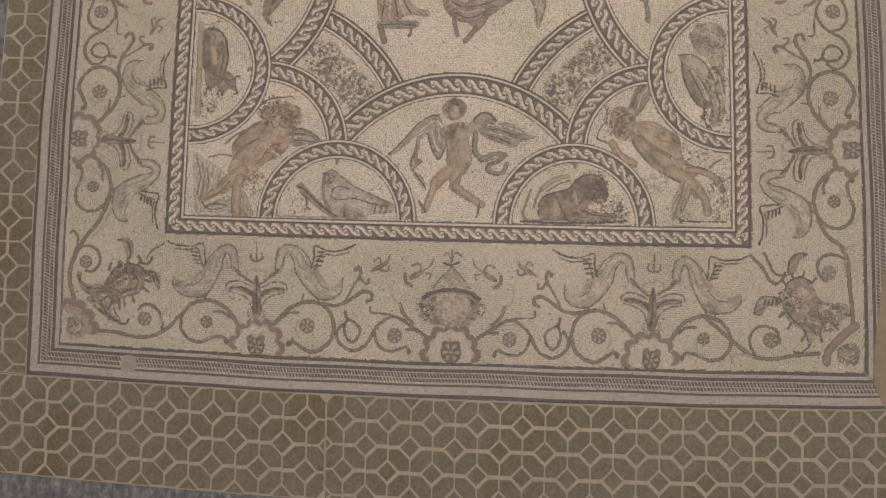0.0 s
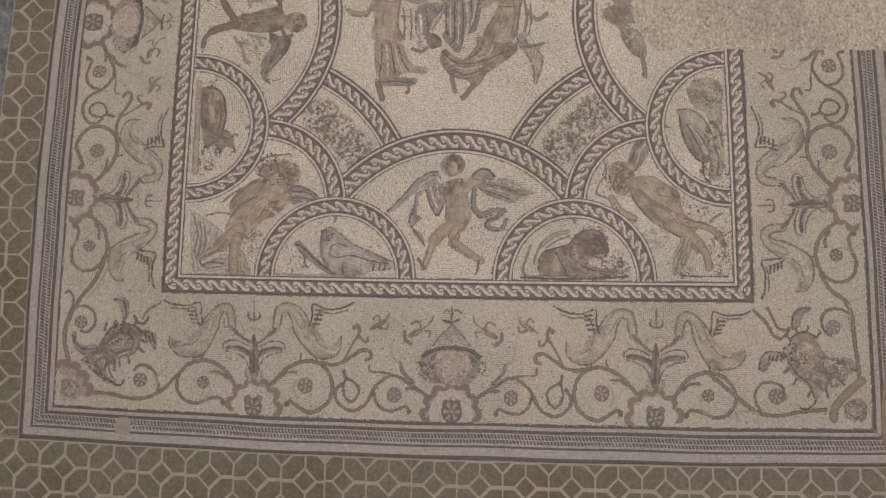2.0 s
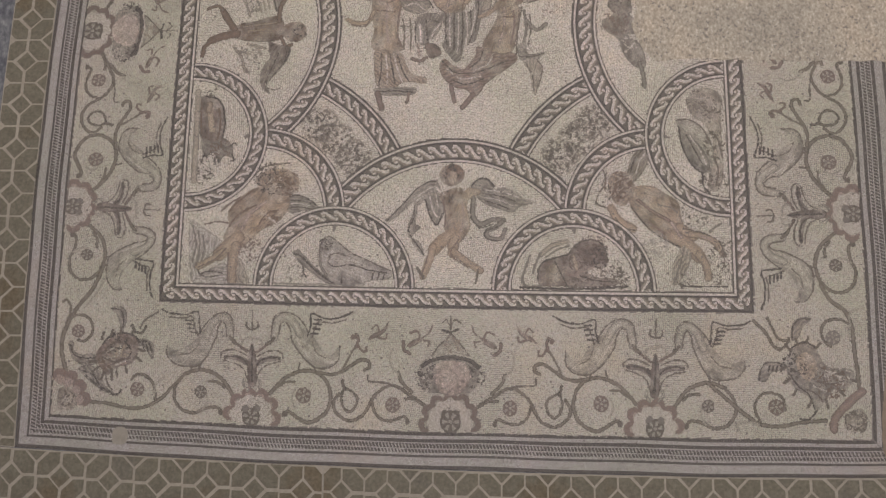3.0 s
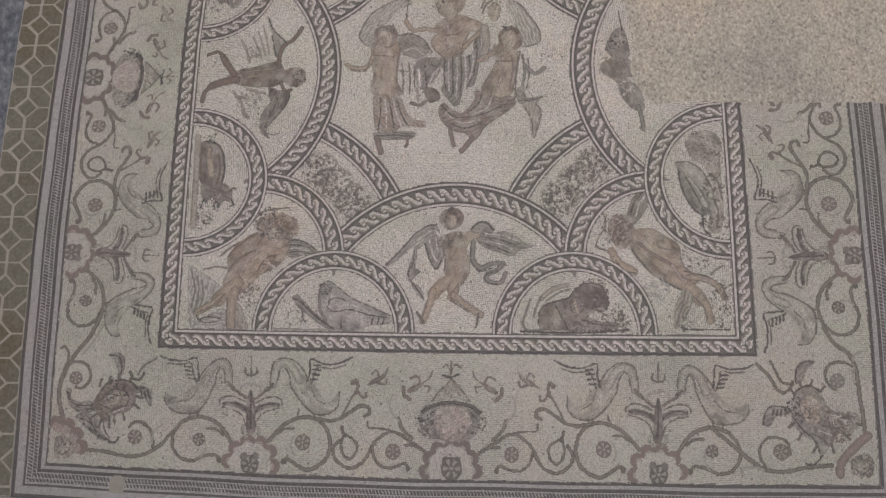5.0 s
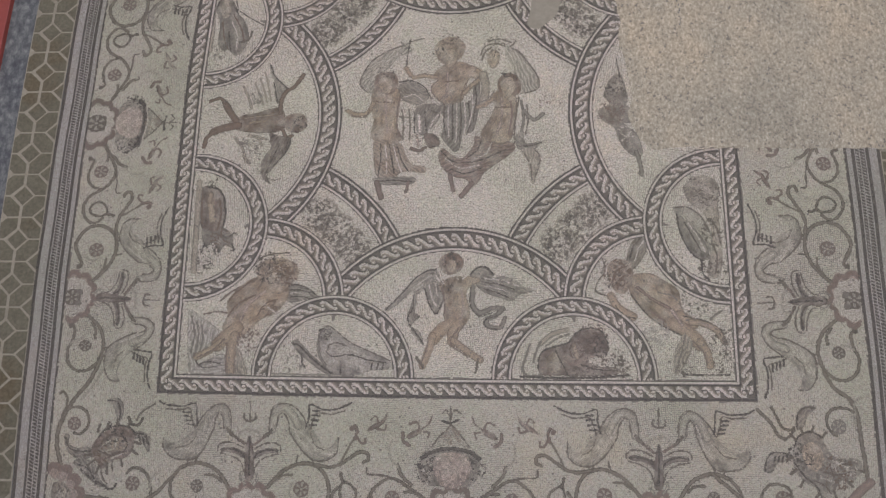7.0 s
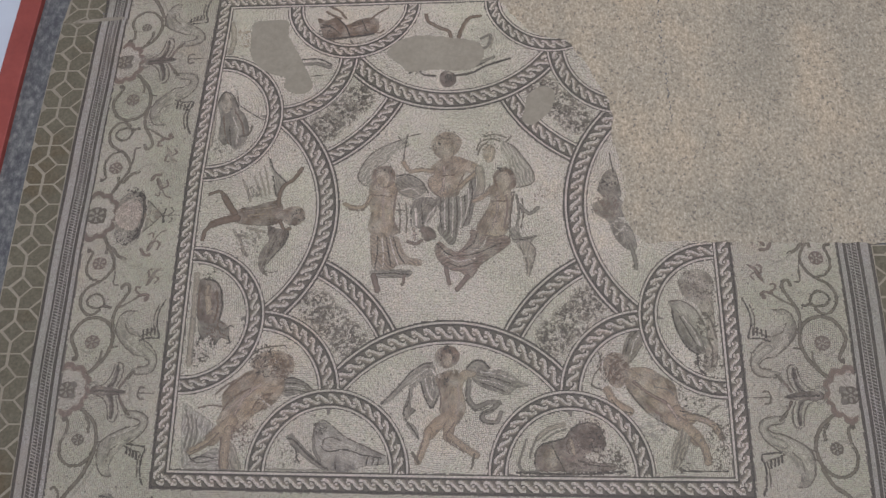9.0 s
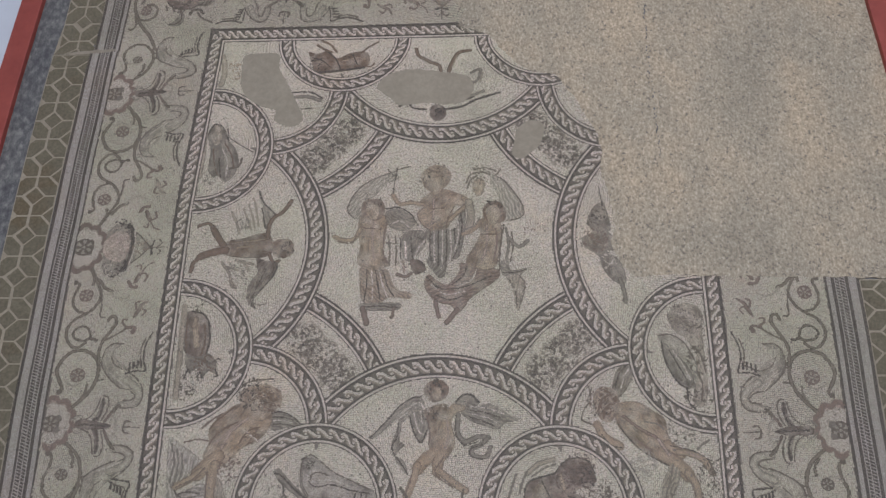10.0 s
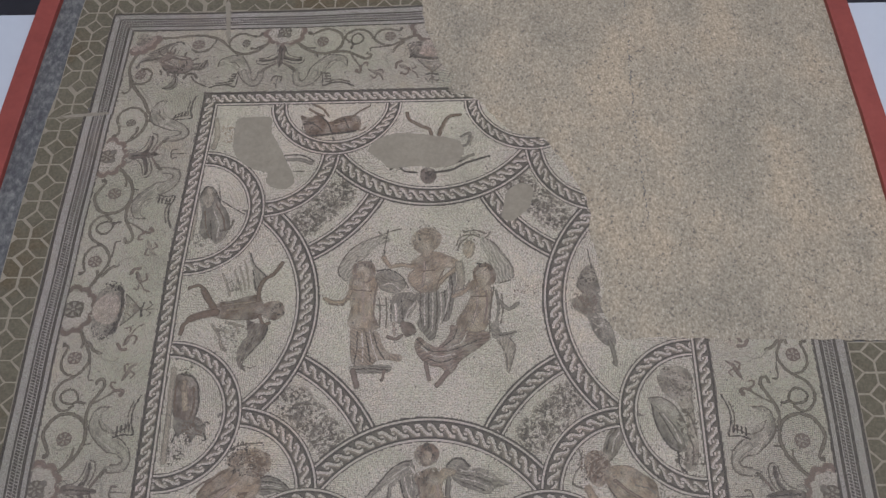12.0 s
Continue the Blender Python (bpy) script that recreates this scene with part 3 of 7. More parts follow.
    blob(k, "calyx", "umber2", [(-1.284, 0.319), (-1.292, 0.467), (-1.286, 0.598), (-1.27, 0.665), (-1.25, 0.6), (-1.235, 0.47), (-1.234, 0.321)], m)
    stroke(k, "calyx", "dark", 0.013, [(-1.269, 0.646), (-1.264, 0.491), (-1.26, 0.348)], m)
    stroke(k, "finial", "vine", 0.01, [(-1.276, 0.942), (-1.271, 0.798)], m)
    stroke(k, "finial", "vine", 0.013, [(-1.312, 0.84), (-1.307, 0.797), (-1.27, 0.784), (-1.235, 0.805), (-1.24, 0.847)], m)
    blob(k, "swan", "olive", [(-1.803, 0.617), (-1.793, 0.527), (-1.741, 0.473), (-1.658, 0.453), (-1.599, 0.47), (-1.552, 0.548), (-1.516, 0.654), (-1.488, 0.751), (-1.54, 0.802), (-1.595, 0.737), (-1.642, 0.668), (-1.696, 0.608), (-1.753, 0.591)], m)
    stroke(k, "swan", "olive", 0.05, [(-1.558, 0.71), (-1.526, 0.817), (-1.478, 0.881), (-1.438, 0.864), (-1.418, 0.792), (-1.408, 0.716)], m)
    stroke(k, "swan", "vine", 0.009, [(-1.608, 0.727), (-1.562, 0.825), (-1.511, 0.895), (-1.455, 0.921), (-1.41, 0.884), (-1.389, 0.794), (-1.389, 0.698)], m)
    stroke(k, "swan", "vine", 0.009, [(-1.493, 0.708), (-1.489, 0.789), (-1.466, 0.839), (-1.443, 0.806), (-1.433, 0.715)], m)
    stroke(k, "swan", "vine", 0.009, [(-1.804, 0.622), (-1.8, 0.536), (-1.741, 0.468), (-1.651, 0.449), (-1.595, 0.471), (-1.552, 0.544), (-1.513, 0.655), (-1.491, 0.741)], m)
    stroke(k, "swan", "olive2", 0.018, [(-1.411, 0.716), (-1.389, 0.679), (-1.363, 0.652)], m)
    stroke(k, "swan", "olive2", 0.008, [(-1.722, 0.549), (-1.652, 0.572), (-1.605, 0.641)], m)
    stroke(k, "swan", "cream", 0.01, [(-1.553, 0.586), (-1.525, 0.692), (-1.497, 0.808)], m)
    stroke(k, "wing", "dark", 0.012, [(-1.845, 0.93), (-1.801, 0.902), (-1.701, 0.892), (-1.623, 0.919), (-1.609, 0.833), (-1.602, 0.737)], m)
    stroke(k, "wing", "vine", 0.01, [(-1.8, 0.868), (-1.71, 0.862), (-1.654, 0.874), (-1.636, 0.783), (-1.615, 0.717)], m)
    stroke(k, "wing", "dark", 0.013, [(-1.692, 0.844), (-1.652, 0.84)], m)
    stroke(k, "wing", "dark", 0.013, [(-1.683, 0.81), (-1.644, 0.807)], m)
    stroke(k, "wing", "dark", 0.013, [(-1.671, 0.777), (-1.632, 0.774)], m)
    stroke(k, "wing", "dark", 0.013, [(-1.659, 0.744), (-1.62, 0.741)], m)
    stroke(k, "leg", "vine", 0.012, [(-1.644, 0.459), (-1.65, 0.421)], m)
    stroke(k, "leg", "vine", 0.012, [(-1.588, 0.48), (-1.597, 0.428)], m)
    blob(k, "swan", "olive", [(-1.017, 0.713), (-1.0, 0.771), (-0.951, 0.801), (-0.899, 0.756), (-0.85, 0.682), (-0.809, 0.6), (-0.758, 0.592), (-0.717, 0.659), (-0.722, 0.557), (-0.778, 0.494), (-0.856, 0.482), (-0.919, 0.539), (-0.975, 0.621)], m)
    stroke(k, "swan", "olive", 0.05, [(-0.967, 0.753), (-1.002, 0.837), (-1.054, 0.898), (-1.104, 0.877), (-1.123, 0.795), (-1.132, 0.718)], m)
    stroke(k, "swan", "vine", 0.009, [(-0.91, 0.755), (-0.945, 0.839), (-1.004, 0.914), (-1.077, 0.935), (-1.13, 0.9), (-1.149, 0.803), (-1.146, 0.699)], m)
    stroke(k, "swan", "vine", 0.009, [(-1.02, 0.704), (-1.03, 0.789), (-1.064, 0.854), (-1.092, 0.834), (-1.1, 0.748)], m)
    stroke(k, "swan", "vine", 0.009, [(-1.02, 0.704), (-0.974, 0.612), (-0.915, 0.526), (-0.852, 0.477), (-0.77, 0.49), (-0.718, 0.552), (-0.713, 0.669)], m)
    stroke(k, "swan", "olive2", 0.018, [(-1.132, 0.718), (-1.149, 0.68), (-1.177, 0.669)], m)
    stroke(k, "swan", "olive2", 0.008, [(-0.89, 0.7), (-0.859, 0.607), (-0.801, 0.563)], m)
    stroke(k, "swan", "cream", 0.01, [(-1.007, 0.752), (-0.957, 0.65), (-0.908, 0.568)], m)
    stroke(k, "wing", "dark", 0.012, [(-0.92, 0.736), (-0.901, 0.827), (-0.897, 0.927), (-0.813, 0.892), (-0.723, 0.899), (-0.637, 0.95)], m)
    stroke(k, "wing", "vine", 0.01, [(-0.891, 0.728), (-0.869, 0.823), (-0.844, 0.862), (-0.758, 0.855), (-0.679, 0.887)], m)
    stroke(k, "wing", "dark", 0.013, [(-0.877, 0.88), (-0.834, 0.877)], m)
    stroke(k, "wing", "dark", 0.013, [(-0.88, 0.842), (-0.836, 0.839)], m)
    stroke(k, "wing", "dark", 0.013, [(-0.886, 0.804), (-0.843, 0.8)], m)
    stroke(k, "wing", "dark", 0.013, [(-0.896, 0.765), (-0.853, 0.762)], m)
    stroke(k, "leg", "vine", 0.012, [(-0.961, 0.514), (-0.97, 0.458)], m)
    stroke(k, "leg", "vine", 0.012, [(-0.871, 0.486), (-0.863, 0.454)], m)


def border_corner(k, m):
    stroke(k, "vine", "olive2", 0.026, [(-2.23, 1.314), (-2.29, 1.099), (-2.379, 0.921), (-2.44, 0.744), (-2.46, 0.596), (-2.443, 0.461), (-2.41, 0.348)], m)
    stroke(k, "vine", "olive", 0.012, [(-2.191, 1.305), (-2.244, 1.111), (-2.333, 0.923)], m)
    stroke(k, "vine", "olive2", 0.016, [(-2.439, 0.784), (-2.417, 0.914), (-2.446, 0.987), (-2.469, 0.971)], m)
    stroke(k, "vine", "olive2", 0.018, [(-2.438, 0.769), (-2.4, 0.845), (-2.337, 0.858), (-2.285, 0.801), (-2.277, 0.704), (-2.319, 0.638), (-2.361, 0.641)], m)
    rosette(k, "rosette", "brown", (-2.362, 0.719), 0.042, m)
    stroke(k, "vine", "olive2", 0.022, [(-2.288, 0.124), (-2.155, 0.119), (-2.032, 0.09), (-1.917, 0.107), (-1.825, 0.182), (-1.758, 0.279), (-1.681, 0.391)], m)
    stroke(k, "vine", "olive2", 0.018, [(-1.859, 0.166), (-1.874, 0.277), (-1.913, 0.35), (-1.973, 0.375), (-2.014, 0.33)], m)
    rosette(k, "rosette", "brown", (-1.975, 0.247), 0.044, m)
    stroke(k, "vine", "olive", 0.014, [(-1.814, 0.355), (-1.861, 0.296), (-1.868, 0.203)], m)
    blob(k, "leaf", "grey2", [(-2.171, 0.925), (-2.116, 0.952), (-2.071, 0.9), (-2.067, 0.802), (-2.089, 0.743), (-2.113, 0.81), (-2.134, 0.878)], m)
    stroke(k, "leaf", "dark", 0.009, [(-2.168, 0.925), (-2.111, 0.913), (-2.086, 0.85), (-2.086, 0.762)], m)
    blob(k, "leaf", "grey2", [(-2.015, 0.611), (-1.983, 0.67), (-1.926, 0.668), (-1.884, 0.608), (-1.891, 0.503), (-1.921, 0.553), (-1.952, 0.609)], m)
    stroke(k, "leaf", "dark", 0.009, [(-2.003, 0.64), (-1.94, 0.653), (-1.905, 0.602), (-1.891, 0.517)], m)
    stroke(k, "leaf", "dark", 0.007, [(-1.961, 0.652), (-1.943, 0.567)], m)
    stroke(k, "leaf", "dark", 0.007, [(-1.94, 0.653), (-1.922, 0.568)], m)
    stroke(k, "leaf", "dark", 0.007, [(-1.918, 0.654), (-1.901, 0.569)], m)
    stroke(k, "leaf", "vine", 0.018, [(-2.03, 0.784), (-2.007, 0.727), (-1.964, 0.729), (-1.945, 0.779)], m)
    stroke(k, "leaf", "vine", 0.012, [(-1.98, 0.767), (-1.948, 0.837), (-1.873, 0.909)], m)
    blob(k, "leaf", "grey2", [(-2.419, 0.608), (-2.389, 0.629), (-2.381, 0.552), (-2.327, 0.516), (-2.258, 0.535), (-2.22, 0.465), (-2.302, 0.422), (-2.381, 0.475)], m)
    stroke(k, "leaf", "dark", 0.009, [(-2.408, 0.599), (-2.376, 0.513), (-2.305, 0.489), (-2.235, 0.493)], m)
    blob(k, "leaf", "grey2", [(-2.346, 0.4), (-2.274, 0.428), (-2.209, 0.38), (-2.176, 0.268), (-2.114, 0.201), (-2.181, 0.216), (-2.268, 0.29)], m)
    stroke(k, "leaf", "dark", 0.009, [(-2.321, 0.382), (-2.253, 0.348), (-2.203, 0.257), (-2.124, 0.201)], m)
    stroke(k, "leaf", "dark", 0.008, [(-2.298, 0.345), (-2.247, 0.292), (-2.195, 0.229)], m)
    stroke(k, "leaf", "dark", 0.014, [(-2.138, 0.195), (-2.096, 0.198), (-2.077, 0.236)], m)
    blob(k, "acanthus_head", "brown", [(-2.193, 0.63), (-2.129, 0.692), (-2.048, 0.715), (-1.992, 0.651), (-1.987, 0.526), (-2.036, 0.447), (-2.109, 0.424), (-2.162, 0.354), (-2.207, 0.408), (-2.242, 0.483), (-2.232, 0.57)], m)
    stroke(k, "acanthus_head", "dark", 0.012, [(-2.206, 0.61), (-2.173, 0.67), (-2.098, 0.713), (-2.019, 0.698), (-1.978, 0.642)], m)
    stroke(k, "acanthus_head", "dark", 0.01, [(-2.074, 0.646), (-2.028, 0.572), (-2.052, 0.475)], m)
    stroke(k, "acanthus_head", "vine", 0.01, [(-2.223, 0.532), (-2.154, 0.555), (-2.129, 0.634)], m)
    stroke(k, "acanthus_head", "cream", 0.009, [(-2.151, 0.498), (-2.103, 0.529), (-2.093, 0.607)], m)
    stroke(k, "acanthus_head", "vine", 0.01, [(-2.177, 0.372), (-2.163, 0.287), (-2.132, 0.233)], m)
    stroke(k, "acanthus_head", "vine", 0.01, [(-2.113, 0.423), (-2.105, 0.338)], m)
    speckle(k, "acanthus_head", "dark", (-2.102, 0.645), 0.07, 0.26, m)
    speckle(k, "acanthus_head", "umber", (-2.185, 0.467), 0.06, 0.3, m)
    speckle(k, "acanthus_head", "flesh2", (-2.076, 0.55), 0.05, 0.3, m)
    stroke(k, "acanthus_head", "vine", 0.016, [(-2.215, 0.658), (-2.204, 0.717)], m)
    stroke(k, "acanthus_head", "vine", 0.016, [(-2.16, 0.69), (-2.148, 0.74)], m)
    stroke(k, "acanthus_head", "vine", 0.016, [(-2.098, 0.713), (-2.1, 0.762)], m)
    stroke(k, "acanthus_head", "vine", 0.016, [(-2.034, 0.706), (-2.014, 0.746)], m)
    stroke(k, "acanthus_head", "vine", 0.016, [(-2.241, 0.464), (-2.283, 0.461)], m)
    stroke(k, "acanthus_head", "vine", 0.016, [(-2.225, 0.417), (-2.258, 0.377)], m)
    stroke(k, "acanthus_head", "vine", 0.016, [(-2.188, 0.371), (-2.206, 0.313)], m)
    stroke(k, "acanthus_head", "vine", 0.016, [(-2.14, 0.398), (-2.136, 0.318)], m)
    stroke(k, "acanthus_head", "vine", 0.016, [(-2.057, 0.436), (-2.048, 0.38)], m)
    stroke(k, "acanthus_head", "vine", 0.016, [(-1.997, 0.516), (-1.96, 0.48)], m)
    stroke(k, "acanthus_head", "vine", 0.016, [(-1.982, 0.584), (-1.943, 0.567)], m)
    stroke(k, "acanthus_head", "umber2", 0.01, [(-2.176, 0.583), (-2.122, 0.634), (-2.066, 0.627)], m)
    stroke(k, "acanthus_head", "umber2", 0.01, [(-2.201, 0.504), (-2.136, 0.47), (-2.067, 0.502)], m)
    stroke(k, "acanthus_head", "umber2", 0.01, [(-2.162, 0.43), (-2.101, 0.472), (-2.032, 0.504)], m)
    stroke(k, "acanthus_head", "cream", 0.009, [(-2.188, 0.534), (-2.134, 0.585)], m)
    stroke(k, "acanthus_head", "cream", 0.009, [(-2.114, 0.442), (-2.045, 0.485)], m)
    TURN[0] += 1
    disc(k, "corner_flower", "red", (-2.458, 0.335), 0.044, m)
    disc(k, "corner_flower", "red", (-2.388, 0.321), 0.044, m)
    disc(k, "corner_flower", "red", (-2.332, 0.248), 0.044, m)
    disc(k, "corner_flower", "red", (-2.3, 0.146), 0.044, m)
    disc(k, "corner_flower", "rosy", (-2.456, 0.297), 0.03, m)
    disc(k, "corner_flower", "rosy", (-2.403, 0.277), 0.03, m)
    disc(k, "corner_flower", "rosy", (-2.355, 0.213), 0.03, m)
    disc(k, "corner_flower", "rosy", (-2.334, 0.135), 0.03, m)
    blob(k, "corner_flower", "grey", [(-2.459, 0.211), (-2.404, 0.234), (-2.353, 0.171), (-2.349, 0.087), (-2.403, 0.045), (-2.459, 0.06)], m)
    speckle(k, "corner_flower", "vine", (-2.407, 0.139), 0.05, 0.3, m)


def border_corner_worn(k, m):
    stroke(k, "vine", "olive2", 0.026, [(2.271, 1.232), (2.325, 1.106), (2.407, 1.014), (2.439, 0.885), (2.448, 0.703), (2.459, 0.545), (2.467, 0.388)], m)
    stroke(k, "vine", "olive", 0.014, [(2.421, 0.839), (2.433, 0.996), (2.467, 1.033)], m)
    stroke(k, "vine", "olive2", 0.018, [(2.417, 0.922), (2.366, 0.949), (2.3, 0.939), (2.261, 0.865), (2.278, 0.774), (2.313, 0.733)], m)
    rosette(k, "rosette", "grey2", (2.328, 0.802), 0.044, m)
    stroke(k, "vine", "olive2", 0.024, [(1.579, 0.431), (1.705, 0.291), (1.803, 0.182), (1.888, 0.113), (2.0, 0.097), (2.132, 0.13), (2.269, 0.144)], m)
    stroke(k, "vine", "olive2", 0.018, [(1.888, 0.122), (1.857, 0.24), (1.889, 0.333), (1.956, 0.356), (2.021, 0.317), (2.036, 0.225)], m)
    rosette(k, "rosette", "brown", (1.983, 0.246), 0.046, m)
    stroke(k, "vine", "olive", 0.016, [(1.874, 0.109), (1.795, 0.13), (1.748, 0.107), (1.754, 0.072)], m)
    blob(k, "leaf", "grey2", [(2.083, 0.781), (2.09, 0.896), (2.135, 0.961), (2.208, 0.957), (2.156, 0.883), (2.124, 0.791)], m)
    stroke(k, "leaf", "dark", 0.01, [(2.09, 0.79), (2.097, 0.891), (2.142, 0.952), (2.201, 0.948)], m)
    blob(k, "leaf", "grey2", [(1.898, 0.552), (1.946, 0.607), (2.045, 0.585), (2.037, 0.54), (1.963, 0.517), (1.929, 0.449), (1.879, 0.458)], m)
    stroke(k, "leaf", "dark", 0.009, [(1.886, 0.462), (1.904, 0.552), (1.952, 0.602), (2.045, 0.581)], m)
    stroke(k, "leaf", "dark", 0.008, [(1.951, 0.571), (1.944, 0.526)], m)
    stroke(k, "leaf", "dark", 0.008, [(1.975, 0.571), (1.967, 0.526)], m)
    stroke(k, "leaf", "dark", 0.008, [(1.998, 0.571), (1.99, 0.526)], m)
    stroke(k, "leaf", "dark", 0.008, [(2.021, 0.572), (2.013, 0.527)], m)
    stroke(k, "leaf", "olive2", 0.02, [(1.864, 0.934), (1.935, 0.834), (1.976, 0.734), (2.015, 0.707)], m)
    stroke(k, "leaf", "olive2", 0.018, [(1.948, 0.954), (1.973, 0.88), (2.011, 0.789), (2.07, 0.772)], m)
    stroke(k, "leaf", "vine", 0.014, [(2.015, 0.698), (2.049, 0.735), (2.071, 0.799)], m)
    blob(k, "acanthus_head", "grey2", [(2.055, 0.608), (2.081, 0.708), (2.142, 0.754), (2.214, 0.728), (2.263, 0.61), (2.313, 0.557), (2.404, 0.558), (2.445, 0.504), (2.406, 0.406), (2.321, 0.387), (2.266, 0.289), (2.219, 0.227), (2.176, 0.323), (2.106, 0.385), (2.055, 0.482)], m)
    blob(k, "acanthus_head", "flesh2", [(2.112, 0.636), (2.173, 0.682), (2.218, 0.628), (2.227, 0.52), (2.173, 0.457), (2.122, 0.519)], m)
    stroke(k, "acanthus_head", "dark", 0.012, [(2.066, 0.644), (2.095, 0.726), (2.162, 0.764), (2.221, 0.728)], m)
    stroke(k, "acanthus_head", "dark", 0.01, [(2.06, 0.518), (2.113, 0.42), (2.177, 0.341), (2.206, 0.235)], m)
    stroke(k, "acanthus_head", "dark", 0.012, [(2.219, 0.218), (2.172, 0.156), (2.119, 0.156)], m)
    speckle(k, "acanthus_head", "dark", (2.091, 0.563), 0.08, 0.28, m)
    speckle(k, "acanthus_head", "umber", (2.304, 0.449), 0.1, 0.35, m)
    speckle(k, "acanthus_head", "cream", (2.351, 0.512), 0.07, 0.2, m)
    stroke(k, "acanthus_head", "vine", 0.016, [(2.074, 0.699), (2.049, 0.744)], m)
    stroke(k, "acanthus_head", "vine", 0.016, [(2.122, 0.745), (2.11, 0.79)], m)
    stroke(k, "acanthus_head", "vine", 0.016, [(2.175, 0.759), (2.183, 0.805)], m)
    stroke(k, "acanthus_head", "vine", 0.016, [(2.227, 0.719), (2.254, 0.755)], m)
    stroke(k, "acanthus_head", "vine", 0.016, [(2.051, 0.563), (2.017, 0.545)], m)
    stroke(k, "acanthus_head", "vine", 0.016, [(2.068, 0.473), (2.034, 0.437)], m)
    stroke(k, "acanthus_head", "vine", 0.016, [(2.106, 0.385), (2.085, 0.34)], m)
    stroke(k, "acanthus_head", "vine", 0.016, [(2.188, 0.297), (2.167, 0.244)], m)
    stroke(k, "acanthus_head", "vine", 0.016, [(2.273, 0.307), (2.285, 0.245)], m)
    stroke(k, "acanthus_head", "vine", 0.016, [(2.354, 0.387), (2.378, 0.343)], m)
    stroke(k, "acanthus_head", "vine", 0.016, [(2.421, 0.468), (2.453, 0.45)], m)
    stroke(k, "acanthus_head", "umber2", 0.01, [(2.242, 0.565), (2.319, 0.512), (2.403, 0.522)], m)
    stroke(k, "acanthus_head", "umber2", 0.01, [(2.225, 0.448), (2.303, 0.431), (2.382, 0.459)], m)
    stroke(k, "acanthus_head", "umber2", 0.01, [(2.171, 0.385), (2.229, 0.342), (2.253, 0.289)], m)
    stroke(k, "acanthus_head", "umber2", 0.01, [(2.26, 0.511), (2.277, 0.413)], m)
    stroke(k, "acanthus_head", "cream", 0.01, [(2.274, 0.538), (2.357, 0.485)], m)
    stroke(k, "acanthus_head", "cream", 0.01, [(2.205, 0.413), (2.275, 0.378)], m)
    TURN[0] += 1
    stroke(k, "corner_flower", "red", 0.05, [(2.312, 0.079), (2.321, 0.158), (2.375, 0.246), (2.436, 0.326), (2.482, 0.371)], m)
    blob(k, "corner_flower", "grey", [(2.377, 0.088), (2.393, 0.176), (2.439, 0.229), (2.49, 0.22), (2.492, 0.072)], m)
    speckle(k, "corner_flower", "vine", (2.443, 0.141), 0.07, 0.35, m)


